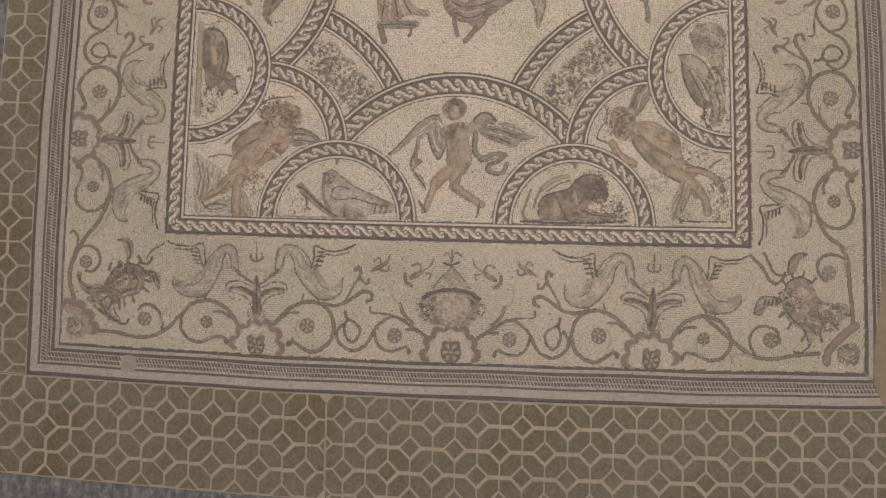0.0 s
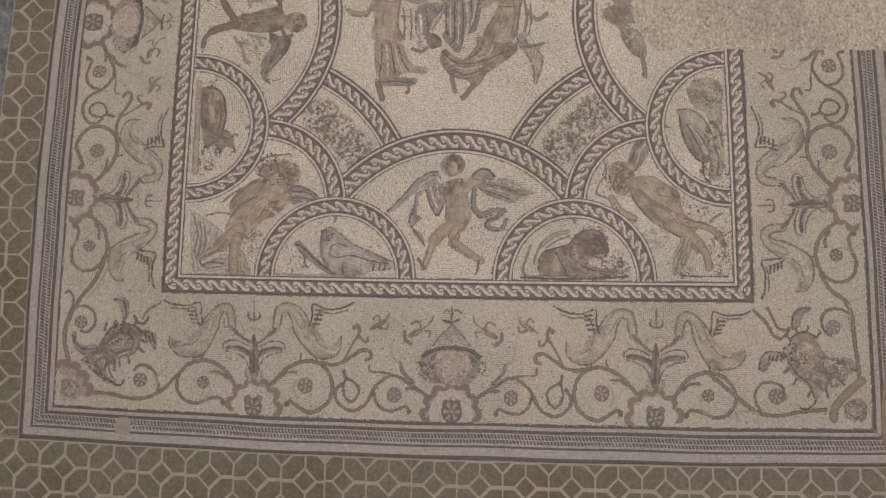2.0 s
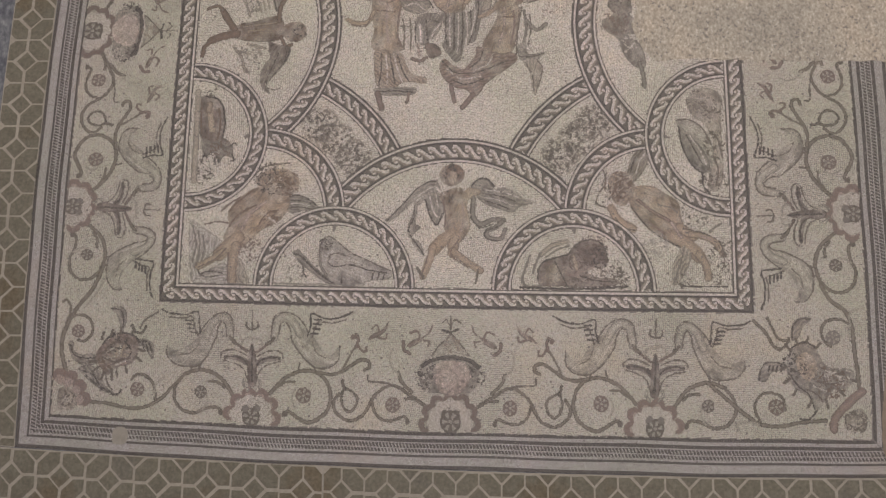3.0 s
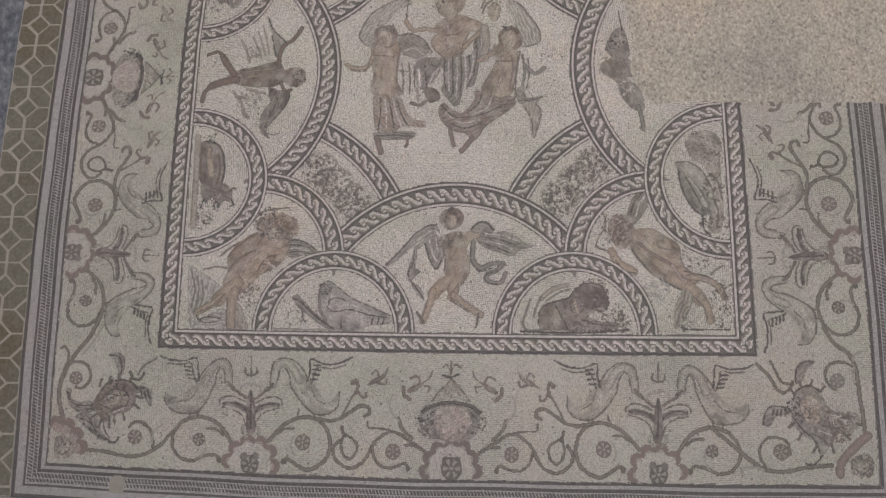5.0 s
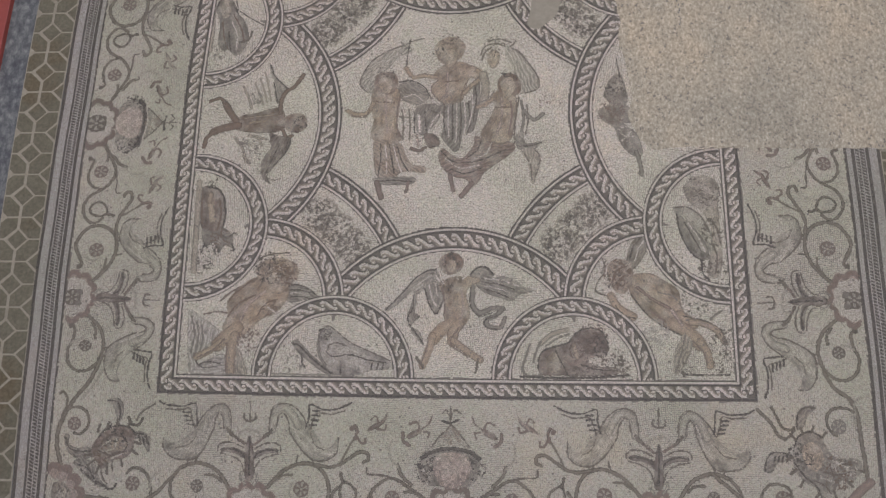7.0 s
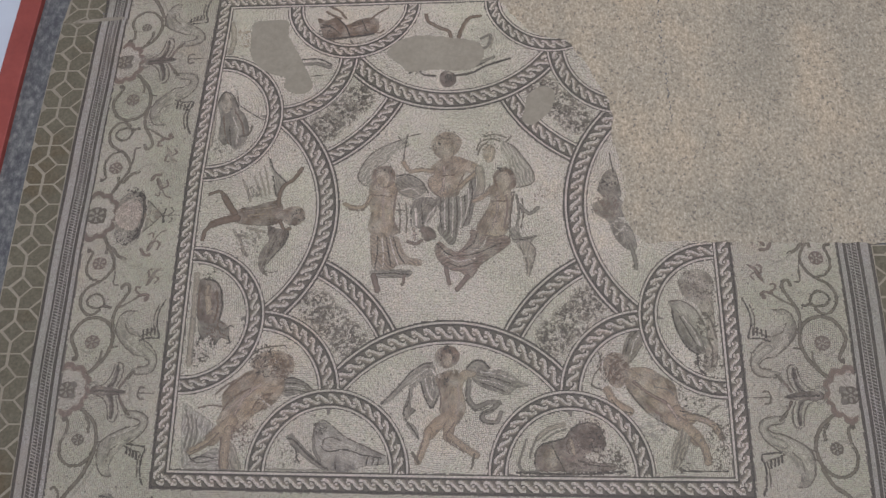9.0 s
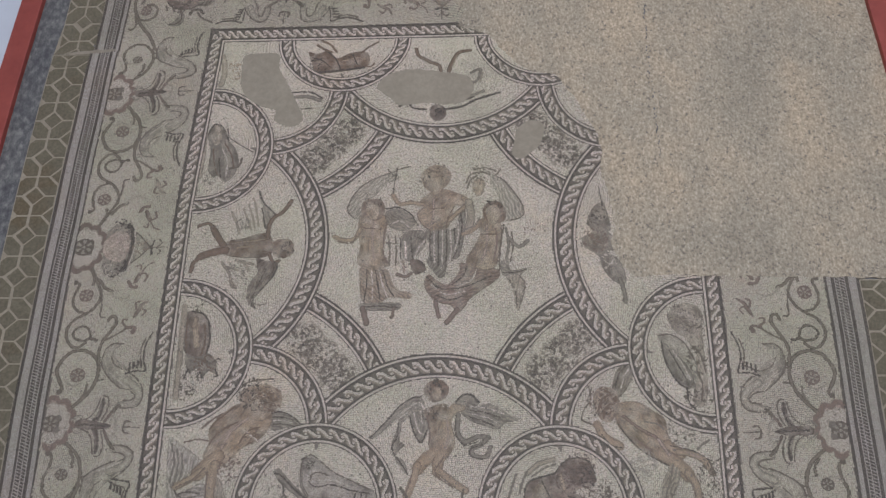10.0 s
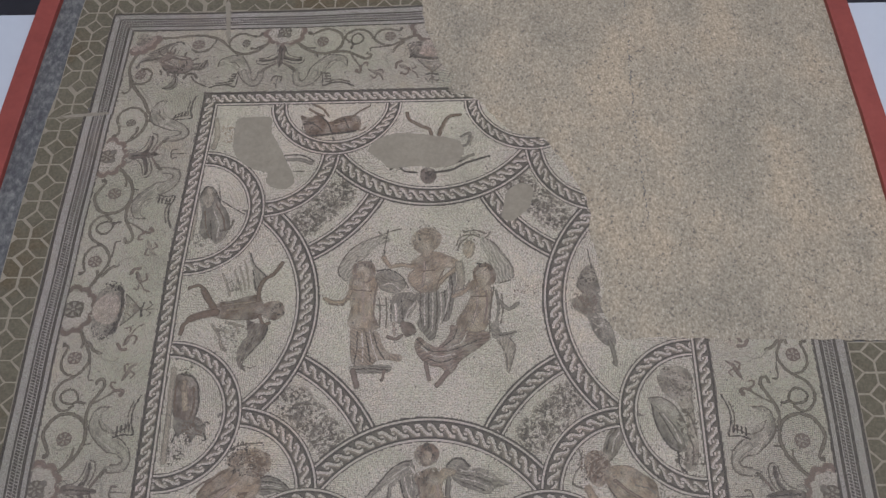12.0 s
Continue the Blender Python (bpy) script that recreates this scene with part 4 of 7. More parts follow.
def mask_unit(k, m):
    TURN[0] += 1
    disc(k, "rosette", "brown", (-0.163, 0.054), 0.044, m)
    disc(k, "rosette", "brown", (-0.14, 0.157), 0.044, m)
    disc(k, "rosette", "brown", (-0.091, 0.23), 0.044, m)
    disc(k, "rosette", "brown", (-0.006, 0.265), 0.044, m)
    disc(k, "rosette", "brown", (0.072, 0.245), 0.044, m)
    disc(k, "rosette", "brown", (0.123, 0.167), 0.044, m)
    disc(k, "rosette", "brown", (0.145, 0.066), 0.044, m)
    disc(k, "rosette", "olive", (-0.147, 0.057), 0.022, m)
    disc(k, "rosette", "olive", (-0.126, 0.15), 0.022, m)
    disc(k, "rosette", "olive", (-0.082, 0.216), 0.022, m)
    disc(k, "rosette", "olive", (-0.006, 0.246), 0.022, m)
    disc(k, "rosette", "olive", (0.065, 0.229), 0.022, m)
    disc(k, "rosette", "olive", (0.11, 0.159), 0.022, m)
    disc(k, "rosette", "olive", (0.13, 0.068), 0.022, m)
    disc(k, "rosette", "cream", (-0.106, 0.065), 0.046, m)
    disc(k, "rosette", "cream", (-0.091, 0.13), 0.046, m)
    disc(k, "rosette", "cream", (-0.059, 0.177), 0.046, m)
    disc(k, "rosette", "cream", (-0.005, 0.199), 0.046, m)
    disc(k, "rosette", "cream", (0.045, 0.187), 0.046, m)
    disc(k, "rosette", "cream", (0.077, 0.137), 0.046, m)
    disc(k, "rosette", "cream", (0.091, 0.072), 0.046, m)
    disc(k, "rosette", "cream", (-0.004, 0.083), 0.07, m)
    disc(k, "rosette", "vine", (-0.04, 0.143), 0.024, m)
    disc(k, "rosette", "vine", (0.031, 0.146), 0.024, m)
    rosette(k, "rosette", "vine", (-0.004, 0.083), 0.066, m)
    blob(k, "hair", "grey2", [(-0.208, 0.465), (-0.184, 0.553), (-0.12, 0.606), (0.001, 0.628), (0.115, 0.604), (0.169, 0.523), (0.167, 0.396), (0.118, 0.314), (0.058, 0.303), (-0.006, 0.292), (-0.095, 0.306), (-0.166, 0.313), (-0.196, 0.375)], m)
    speckle(k, "hair", "dark", (-0.154, 0.445), 0.085, 0.3, m)
    speckle(k, "hair", "dark", (0.138, 0.454), 0.075, 0.3, m)
    speckle(k, "hair", "cream", (-0.167, 0.367), 0.05, 0.16, m)
    blob(k, "mask", "rosy", [(-0.112, 0.514), (-0.055, 0.562), (0.044, 0.565), (0.105, 0.521), (0.117, 0.422), (0.065, 0.321), (-0.002, 0.283), (-0.067, 0.312), (-0.111, 0.405)], m)
    stroke(k, "hair", "dark", 0.026, [(-0.184, 0.521), (-0.12, 0.574), (-0.006, 0.6), (0.109, 0.576), (0.166, 0.523)], m)
    blob(k, "hat", "olive", [(-0.127, 0.606), (-0.078, 0.695), (-0.032, 0.752), (-0.004, 0.785), (0.029, 0.74), (0.072, 0.676), (0.108, 0.613), (0.001, 0.637)], m)
    stroke(k, "hat", "cream", 0.01, [(-0.142, 0.587), (-0.006, 0.623), (0.123, 0.595)], m)
    stroke(k, "hat", "vine", 0.009, [(-0.127, 0.61), (-0.078, 0.695), (-0.032, 0.752), (-0.004, 0.785), (0.029, 0.74), (0.072, 0.676), (0.108, 0.618)], m)
    speckle(k, "hat", "brown2", (0.0, 0.693), 0.06, 0.3, m)
    stroke(k, "finial", "dark", 0.013, [(-0.062, 0.816), (-0.012, 0.804), (0.038, 0.824)], m)
    stroke(k, "finial", "vine", 0.011, [(-0.009, 0.935), (-0.011, 0.785)], m)
    stroke(k, "finial", "vine", 0.01, [(-0.063, 0.877), (-0.038, 0.906), (-0.012, 0.86), (0.02, 0.907), (0.052, 0.88)], m)


TURN[0] += 1
# bottom bird
stroke(REGION["bottom_bird"], "ground", "olive", 0.03, [(-1.165, -1.747), (-0.941, -1.75), (-0.725, -1.746), (-0.581, -1.737)])
blob(REGION["bottom_bird"], "bird", "blue", [(-0.87, -1.543), (-0.855, -1.468), (-0.801, -1.435), (-0.742, -1.474), (-0.659, -1.537), (-0.549, -1.586), (-0.403, -1.64), (-0.409, -1.693), (-0.527, -1.708), (-0.617, -1.738), (-0.725, -1.74), (-0.806, -1.699), (-0.856, -1.629)])
stroke(REGION["bottom_bird"], "bird", "grey2", 0.02, [(-0.859, -1.533), (-0.852, -1.615), (-0.814, -1.678)])
stroke(REGION["bottom_bird"], "bird", "vine", 0.009, [(-0.863, -1.533), (-0.851, -1.464), (-0.802, -1.431), (-0.746, -1.467), (-0.652, -1.537), (-0.531, -1.589), (-0.402, -1.644)])
stroke(REGION["bottom_bird"], "bird", "dark", 0.009, [(-0.81, -1.593), (-0.765, -1.624), (-0.657, -1.612), (-0.547, -1.642), (-0.424, -1.658)])
stroke(REGION["bottom_bird"], "bird", "vine", 0.009, [(-0.803, -1.585), (-0.79, -1.55), (-0.739, -1.538), (-0.688, -1.555)])
stroke(REGION["bottom_bird"], "bird", "cream", 0.01, [(-0.759, -1.585), (-0.658, -1.583), (-0.548, -1.617)])
speckle(REGION["bottom_bird"], "bird", "dark", (-0.822, -1.478), 0.045, 0.25)
stroke(REGION["bottom_bird"], "bird", "dark", 0.01, [(-0.511, -1.659), (-0.52, -1.701)])
stroke(REGION["bottom_bird"], "bird", "dark", 0.01, [(-0.474, -1.659), (-0.484, -1.701)])
stroke(REGION["bottom_bird"], "bird", "dark", 0.01, [(-0.438, -1.658), (-0.448, -1.7)])
stroke(REGION["bottom_bird"], "bird", "dark", 0.009, [(-0.711, -1.732), (-0.716, -1.69)])
TURN[0] += 1
blob(REGION["bottom_bird"], "lizard", "grey2", [(-1.034, -1.538), (-1.002, -1.516), (-0.968, -1.548), (-0.903, -1.612), (-0.817, -1.685), (-0.736, -1.736), (-0.815, -1.727), (-0.908, -1.665), (-0.983, -1.609), (-1.014, -1.571)])
stroke(REGION["bottom_bird"], "lizard", "dark", 0.012, [(-1.022, -1.546), (-0.985, -1.559), (-0.917, -1.623), (-0.828, -1.692), (-0.761, -1.733)])
stroke(REGION["bottom_bird"], "lizard", "dark", 0.008, [(-0.968, -1.616), (-0.959, -1.666), (-0.94, -1.694)])
speckle(REGION["bottom_bird"], "lizard", "grey2", (-1.002, -1.677), 0.07, 0.2)
TURN[0] += 1
# winged figure
blob(REGION["winged_figure"], "wing", "grey2", [(-0.114, -1.06), (-0.177, -1.075), (-0.25, -1.123), (-0.318, -1.201), (-0.375, -1.264), (-0.44, -1.326), (-0.396, -1.319), (-0.331, -1.264), (-0.274, -1.212), (-0.222, -1.219), (-0.182, -1.175), (-0.135, -1.153), (-0.091, -1.119)])
stroke(REGION["winged_figure"], "wing", "dark", 0.01, [(-0.114, -1.06), (-0.18, -1.075), (-0.25, -1.123), (-0.318, -1.201), (-0.432, -1.322)])
stroke(REGION["winged_figure"], "wing", "cream", 0.007, [(-0.143, -1.101), (-0.212, -1.146), (-0.274, -1.197)])
stroke(REGION["winged_figure"], "wing", "cream", 0.007, [(-0.143, -1.131), (-0.212, -1.175), (-0.274, -1.216)])
blob(REGION["winged_figure"], "cloth", "grey2", [(-0.244, -1.201), (-0.272, -1.292), (-0.296, -1.365), (-0.28, -1.437), (-0.241, -1.393), (-0.212, -1.364), (-0.246, -1.336), (-0.236, -1.263)])
stroke(REGION["winged_figure"], "cloth", "dark", 0.009, [(-0.255, -1.227), (-0.261, -1.314), (-0.292, -1.372), (-0.273, -1.429)])
blob(REGION["winged_figure"], "cloth", "grey2", [(-0.266, -1.437), (-0.21, -1.468), (-0.187, -1.543), (-0.224, -1.518), (-0.265, -1.465)])
stroke(REGION["winged_figure"], "cloth", "dark", 0.008, [(-0.262, -1.44), (-0.221, -1.493), (-0.191, -1.539)])
blob(REGION["winged_figure"], "cloth", "grey2", [(-0.19, -1.145), (-0.163, -1.248), (-0.11, -1.349), (-0.06, -1.262), (-0.084, -1.152)])
stroke(REGION["winged_figure"], "cloth", "dark", 0.01, [(-0.186, -1.182), (-0.155, -1.284), (-0.11, -1.349), (-0.068, -1.269)])
stroke(REGION["winged_figure"], "cloth", "line", 0.009, [(-0.157, -1.167), (-0.134, -1.255), (-0.107, -1.299)])
stroke(REGION["winged_figure"], "cloth", "line", 0.008, [(-0.113, -1.153), (-0.105, -1.226)])
blob(REGION["winged_figure"], "wing", "grey2", [(0.11, -1.097), (0.154, -1.049), (0.216, -1.049), (0.26, -1.089), (0.257, -1.118), (0.326, -1.104), (0.41, -1.133), (0.449, -1.169), (0.529, -1.198), (0.434, -1.224), (0.376, -1.264), (0.282, -1.239), (0.202, -1.21), (0.147, -1.163)])
stroke(REGION["winged_figure"], "wing", "dark", 0.012, [(0.114, -1.089), (0.158, -1.049), (0.216, -1.049), (0.26, -1.093)])
stroke(REGION["winged_figure"], "wing", "line", 0.008, [(0.202, -1.122), (0.3, -1.129), (0.42, -1.166)])
stroke(REGION["winged_figure"], "wing", "dark", 0.008, [(0.202, -1.144), (0.3, -1.159), (0.398, -1.191)])
stroke(REGION["winged_figure"], "wing", "line", 0.008, [(0.202, -1.166), (0.3, -1.188), (0.376, -1.217)])
stroke(REGION["winged_figure"], "wing", "dark", 0.008, [(0.202, -1.188), (0.3, -1.217), (0.355, -1.242)])
stroke(REGION["winged_figure"], "cloth", "grey2", 0.032, [(0.129, -1.174), (0.126, -1.283), (0.173, -1.34), (0.253, -1.311), (0.322, -1.314)])
stroke(REGION["winged_figure"], "cloth", "dark", 0.009, [(0.114, -1.181), (0.108, -1.29), (0.166, -1.362), (0.253, -1.34)])
stroke(REGION["winged_figure"], "cloth", "grey2", 0.03, [(0.311, -1.325), (0.267, -1.361), (0.217, -1.383), (0.231, -1.425), (0.303, -1.432), (0.332, -1.375)])
stroke(REGION["winged_figure"], "cloth", "dark", 0.009, [(0.282, -1.354), (0.202, -1.39), (0.217, -1.433), (0.296, -1.446)])
blob(REGION["winged_figure"], "figure", "flesh", [(-0.087, -1.145), (-0.011, -1.112), (0.085, -1.104), (0.165, -1.115), (0.173, -1.144), (0.107, -1.174), (0.085, -1.225), (0.1, -1.29), (0.108, -1.362), (0.072, -1.42), (0.011, -1.441), (-0.048, -1.41), (-0.059, -1.345), (-0.053, -1.273), (-0.079, -1.2)])
stroke(REGION["winged_figure"], "figure", "flesh", 0.08, [(-0.001, -1.406), (-0.073, -1.449), (-0.126, -1.507)])
stroke(REGION["winged_figure"], "figure", "flesh", 0.05, [(-0.127, -1.489), (-0.154, -1.577), (-0.193, -1.672)])
stroke(REGION["winged_figure"], "figure", "vine", 0.018, [(-0.189, -1.683), (-0.229, -1.624)])
stroke(REGION["winged_figure"], "figure", "flesh", 0.072, [(0.036, -1.413), (-0.0, -1.47), (0.0, -1.523)])
stroke(REGION["winged_figure"], "figure", "flesh", 0.046, [(-0.003, -1.509), (0.087, -1.578), (0.174, -1.633)])
stroke(REGION["winged_figure"], "figure", "vine", 0.016, [(0.163, -1.63), (0.146, -1.71)])
stroke(REGION["winged_figure"], "figure", "brown", 0.01, [(-0.072, -1.182), (-0.053, -1.291), (-0.059, -1.363)])
stroke(REGION["winged_figure"], "figure", "brown", 0.009, [(0.036, -1.434), (-0.014, -1.534), (0.095, -1.617)])
stroke(REGION["winged_figure"], "figure", "brown", 0.009, [(-0.159, -1.525), (-0.179, -1.606), (-0.207, -1.669)])
stroke(REGION["winged_figure"], "figure", "rosy", 0.014, [(0.056, -1.203), (0.064, -1.305), (0.05, -1.384)])
blob(REGION["winged_figure"], "hair", "umber", [(-0.096, -1.027), (-0.078, -0.978), (-0.027, -0.952), (0.032, -0.959), (0.066, -1.004), (0.055, -1.056), (0.018, -1.086), (-0.029, -1.097), (-0.074, -1.071)])
speckle(REGION["winged_figure"], "hair", "dark", (-0.019, -1.004), 0.06, 0.3)
blob(REGION["winged_figure"], "figure", "flesh2", [(-0.038, -1.004), (0.014, -1.004), (0.018, -1.056), (-0.007, -1.086), (-0.037, -1.064)])
speckle(REGION["winged_figure"], "cloth", "line", (-0.077, -1.108), 0.05, 0.3)
speckle(REGION["winged_figure"], "cloth", "line", (0.055, -1.093), 0.04, 0.3)
speckle(REGION["winged_figure"], "cloth", "dark", (-0.047, -1.174), 0.05, 0.2)
TURN[0] += 1
# corner figure
blob(REGION["corner_figure"], "cloth", "blue", [(-1.707, -1.342), (-1.631, -1.378), (-1.552, -1.429), (-1.505, -1.48), (-1.578, -1.583), (-1.646, -1.635), (-1.582, -1.748), (-1.667, -1.75), (-1.696, -1.599)])
blob(REGION["corner_figure"], "cloth", "blue", [(-1.648, -1.714), (-1.559, -1.655), (-1.468, -1.614), (-1.426, -1.703), (-1.409, -1.752), (-1.642, -1.757)])
blob(REGION["corner_figure"], "cloth", "grey", [(-1.422, -1.595), (-1.368, -1.587), (-1.327, -1.679), (-1.309, -1.743), (-1.395, -1.748)])
stroke(REGION["corner_figure"], "cloth", "grey2", 0.012, [(-1.686, -1.379), (-1.66, -1.489), (-1.676, -1.617)])
stroke(REGION["corner_figure"], "cloth", "grey2", 0.012, [(-1.651, -1.408), (-1.633, -1.511), (-1.653, -1.639)])
stroke(REGION["corner_figure"], "cloth", "grey2", 0.012, [(-1.616, -1.437), (-1.606, -1.532), (-1.63, -1.66)])
stroke(REGION["corner_figure"], "cloth", "dark", 0.009, [(-1.66, -1.642), (-1.591, -1.706), (-1.506, -1.697)])
stroke(REGION["corner_figure"], "cloth", "dark", 0.008, [(-1.629, -1.685), (-1.551, -1.669), (-1.478, -1.682)])
blob(REGION["corner_figure"], "wing", "grey2", [(-1.088, -1.183), (-1.019, -1.164), (-0.944, -1.19), (-0.875, -1.245), (-0.962, -1.264), (-1.053, -1.283), (-1.095, -1.247)])
stroke(REGION["corner_figure"], "wing", "dark", 0.009, [(-1.084, -1.179), (-1.019, -1.164), (-0.944, -1.19), (-0.883, -1.241)])
stroke(REGION["corner_figure"], "wing", "dark", 0.007, [(-1.061, -1.198), (-1.002, -1.198), (-0.935, -1.216)])
stroke(REGION["corner_figure"], "wing", "line", 0.007, [(-1.06, -1.22), (-1.001, -1.22), (-0.934, -1.234)])
stroke(REGION["corner_figure"], "wing", "dark", 0.007, [(-1.059, -1.243), (-1.0, -1.242), (-0.934, -1.253)])
stroke(REGION["corner_figure"], "wing", "brown", 0.014, [(-1.504, -1.272), (-1.449, -1.219), (-1.371, -1.174)])
stroke(REGION["corner_figure"], "wing", "brown", 0.012, [(-1.607, -1.363), (-1.528, -1.347), (-1.462, -1.354)])
blob(REGION["corner_figure"], "figure", "flesh", [(-1.46, -1.272), (-1.392, -1.185), (-1.301, -1.12), (-1.184, -1.105), (-1.089, -1.149), (-1.067, -1.224), (-1.1, -1.299), (-1.156, -1.351), (-1.241, -1.396), (-1.313, -1.47), (-1.386, -1.525), (-1.456, -1.508), (-1.485, -1.45), (-1.458, -1.369)])
stroke(REGION["corner_figure"], "figure", "flesh", 0.085, [(-1.391, -1.449), (-1.453, -1.501), (-1.507, -1.56)])
stroke(REGION["corner_figure"], "figure", "flesh", 0.046, [(-1.487, -1.541), (-1.559, -1.597), (-1.635, -1.638)])
stroke(REGION["corner_figure"], "figure", "flesh", 0.06, [(-1.402, -1.5), (-1.418, -1.595), (-1.417, -1.741)])
stroke(REGION["corner_figure"], "figure", "umber", 0.012, [(-1.46, -1.279), (-1.419, -1.227), (-1.315, -1.136)])
stroke(REGION["corner_figure"], "figure", "umber", 0.01, [(-1.453, -1.376), (-1.4, -1.301), (-1.287, -1.233)])
stroke(REGION["corner_figure"], "figure", "umber", 0.01, [(-1.268, -1.374), (-1.218, -1.292), (-1.139, -1.262)])
stroke(REGION["corner_figure"], "figure", "brown", 0.01, [(-1.466, -1.523), (-1.541, -1.597), (-1.632, -1.642)])
stroke(REGION["corner_figure"], "figure", "brown", 0.01, [(-1.45, -1.552), (-1.448, -1.649), (-1.446, -1.739)])
stroke(REGION["corner_figure"], "figure", "rosy", 0.02, [(-1.375, -1.405), (-1.327, -1.301), (-1.222, -1.206)])
stroke(REGION["corner_figure"], "figure", "rosy", 0.014, [(-1.424, -1.376), (-1.383, -1.338), (-1.307, -1.263)])
blob(REGION["corner_figure"], "hair", "brown2", [(-1.297, -1.06), (-1.241, -1.006), (-1.131, -0.987), (-1.033, -1.028), (-1.014, -1.112), (-1.084, -1.172), (-1.181, -1.154), (-1.264, -1.12)])
speckle(REGION["corner_figure"], "hair", "dark", (-1.201, -1.052), 0.11, 0.27)
speckle(REGION["corner_figure"], "hair", "umber", (-1.089, -1.089), 0.09, 0.34)
speckle(REGION["corner_figure"], "hair", "cream", (-1.162, -1.097), 0.06, 0.15)
stroke(REGION["corner_figure"], "hair", "vine", 0.01, [(-1.32, -1.045), (-1.236, -0.972), (-1.081, -0.949)])
stroke(REGION["corner_figure"], "garland", "line", 0.01, [(-1.225, -1.292), (-1.179, -1.329), (-1.149, -1.351)])
speckle(REGION["corner_figure"], "garland", "umber", (-1.194, -1.314), 0.06, 0.3)
speckle(REGION["corner_figure"], "garland", "brown", (-1.314, -1.521), 0.08, 0.25)
TURN[0] += 1
# corner figure 2
stroke(REGION["corner_figure_2"], "wreath", "vine", 0.01, [(0.966, -0.99), (0.978, -1.07), (0.933, -1.136), (0.917, -1.201), (0.988, -1.229)])
stroke(REGION["corner_figure_2"], "wreath", "vine", 0.009, [(0.987, -0.997), (0.956, -1.085)])
blob(REGION["corner_figure_2"], "wing", "olive2", [(1.116, -1.004), (1.149, -0.894), (1.209, -0.835), (1.255, -0.843), (1.244, -0.942), (1.194, -1.026), (1.143, -1.063)])
stroke(REGION["corner_figure_2"], "wing", "dark", 0.009, [(1.138, -0.997), (1.166, -0.909), (1.222, -0.85)])
stroke(REGION["corner_figure_2"], "wing", "line", 0.007, [(1.173, -1.004), (1.198, -0.924), (1.236, -0.872)])
blob(REGION["corner_figure_2"], "figure", "flesh", [(1.134, -1.106), (1.255, -1.085), (1.366, -1.142), (1.433, -1.196), (1.447, -1.285), (1.477, -1.373), (1.511, -1.461), (1.435, -1.468), (1.346, -1.43), (1.258, -1.378), (1.187, -1.304), (1.13, -1.215)])
stroke(REGION["corner_figure_2"], "figure", "flesh", 0.052, [(1.009, -1.229), (1.056, -1.308), (1.146, -1.36)])
stroke(REGION["corner_figure_2"], "figure", "flesh", 0.075, [(1.436, -1.356), (1.507, -1.405)])
stroke(REGION["corner_figure_2"], "figure", "flesh", 0.042, [(1.504, -1.394), (1.59, -1.408), (1.656, -1.446), (1.697, -1.516)])
stroke(REGION["corner_figure_2"], "figure", "flesh", 0.085, [(1.399, -1.405), (1.484, -1.461), (1.549, -1.53)])
stroke(REGION["corner_figure_2"], "figure", "flesh", 0.05, [(1.55, -1.516), (1.591, -1.585), (1.601, -1.66)])
stroke(REGION["corner_figure_2"], "figure", "red", 0.022, [(1.181, -1.179), (1.27, -1.25), (1.372, -1.307)])
stroke(REGION["corner_figure_2"], "figure", "red", 0.014, [(1.246, -1.321), (1.334, -1.384)])
stroke(REGION["corner_figure_2"], "figure", "rosy", 0.022, [(1.386, -1.321), (1.444, -1.412)])
stroke(REGION["corner_figure_2"], "figure", "rosy", 0.014, [(1.556, -1.398), (1.63, -1.426)])
stroke(REGION["corner_figure_2"], "figure", "dark", 0.008, [(1.137, -1.222), (1.211, -1.321), (1.305, -1.406), (1.435, -1.475)])
stroke(REGION["corner_figure_2"], "figure", "dark", 0.008, [(1.454, -1.356), (1.577, -1.384), (1.671, -1.432), (1.707, -1.516)])
stroke(REGION["corner_figure_2"], "figure", "dark", 0.008, [(1.035, -1.293), (1.083, -1.35), (1.153, -1.371)])
stroke(REGION["corner_figure_2"], "figure", "brown", 0.009, [(1.509, -1.513), (1.567, -1.585), (1.584, -1.653)])
blob(REGION["corner_figure_2"], "cloth", "grey", [(1.452, -1.468), (1.502, -1.516), (1.481, -1.599), (1.425, -1.688), (1.383, -1.709), (1.38, -1.62), (1.411, -1.531)])
stroke(REGION["corner_figure_2"], "cloth", "grey2", 0.012, [(1.454, -1.496), (1.43, -1.586), (1.391, -1.695)])
blob(REGION["corner_figure_2"], "hair", "brown2", [(0.993, -1.063), (1.023, -1.008), (1.102, -0.997), (1.154, -1.048), (1.147, -1.143), (1.095, -1.215), (1.038, -1.2), (1.004, -1.143)])
speckle(REGION["corner_figure_2"], "hair", "umber", (1.056, -1.085), 0.09, 0.36)
speckle(REGION["corner_figure_2"], "hair", "dark", (1.026, -1.128), 0.06, 0.26)
stroke(REGION["corner_figure_2"], "hair", "umber", 0.012, [(1.019, -1.143), (1.05, -1.07), (1.115, -1.041)])
stroke(REGION["corner_figure_2"], "hair", "umber", 0.01, [(1.053, -1.186), (1.084, -1.114), (1.127, -1.099)])
speckle(REGION["corner_figure_2"], "cloth", "blue", (1.275, -1.462), 0.09, 0.34)
speckle(REGION["corner_figure_2"], "cloth", "grey2", (1.52, -1.278), 0.09, 0.26)
speckle(REGION["corner_figure_2"], "cloth", "dark", (1.512, -1.306), 0.04, 0.25)
stroke(REGION["corner_figure_2"], "cloth", "grey2", 0.01, [(1.303, -1.207), (1.39, -1.228), (1.424, -1.257)])
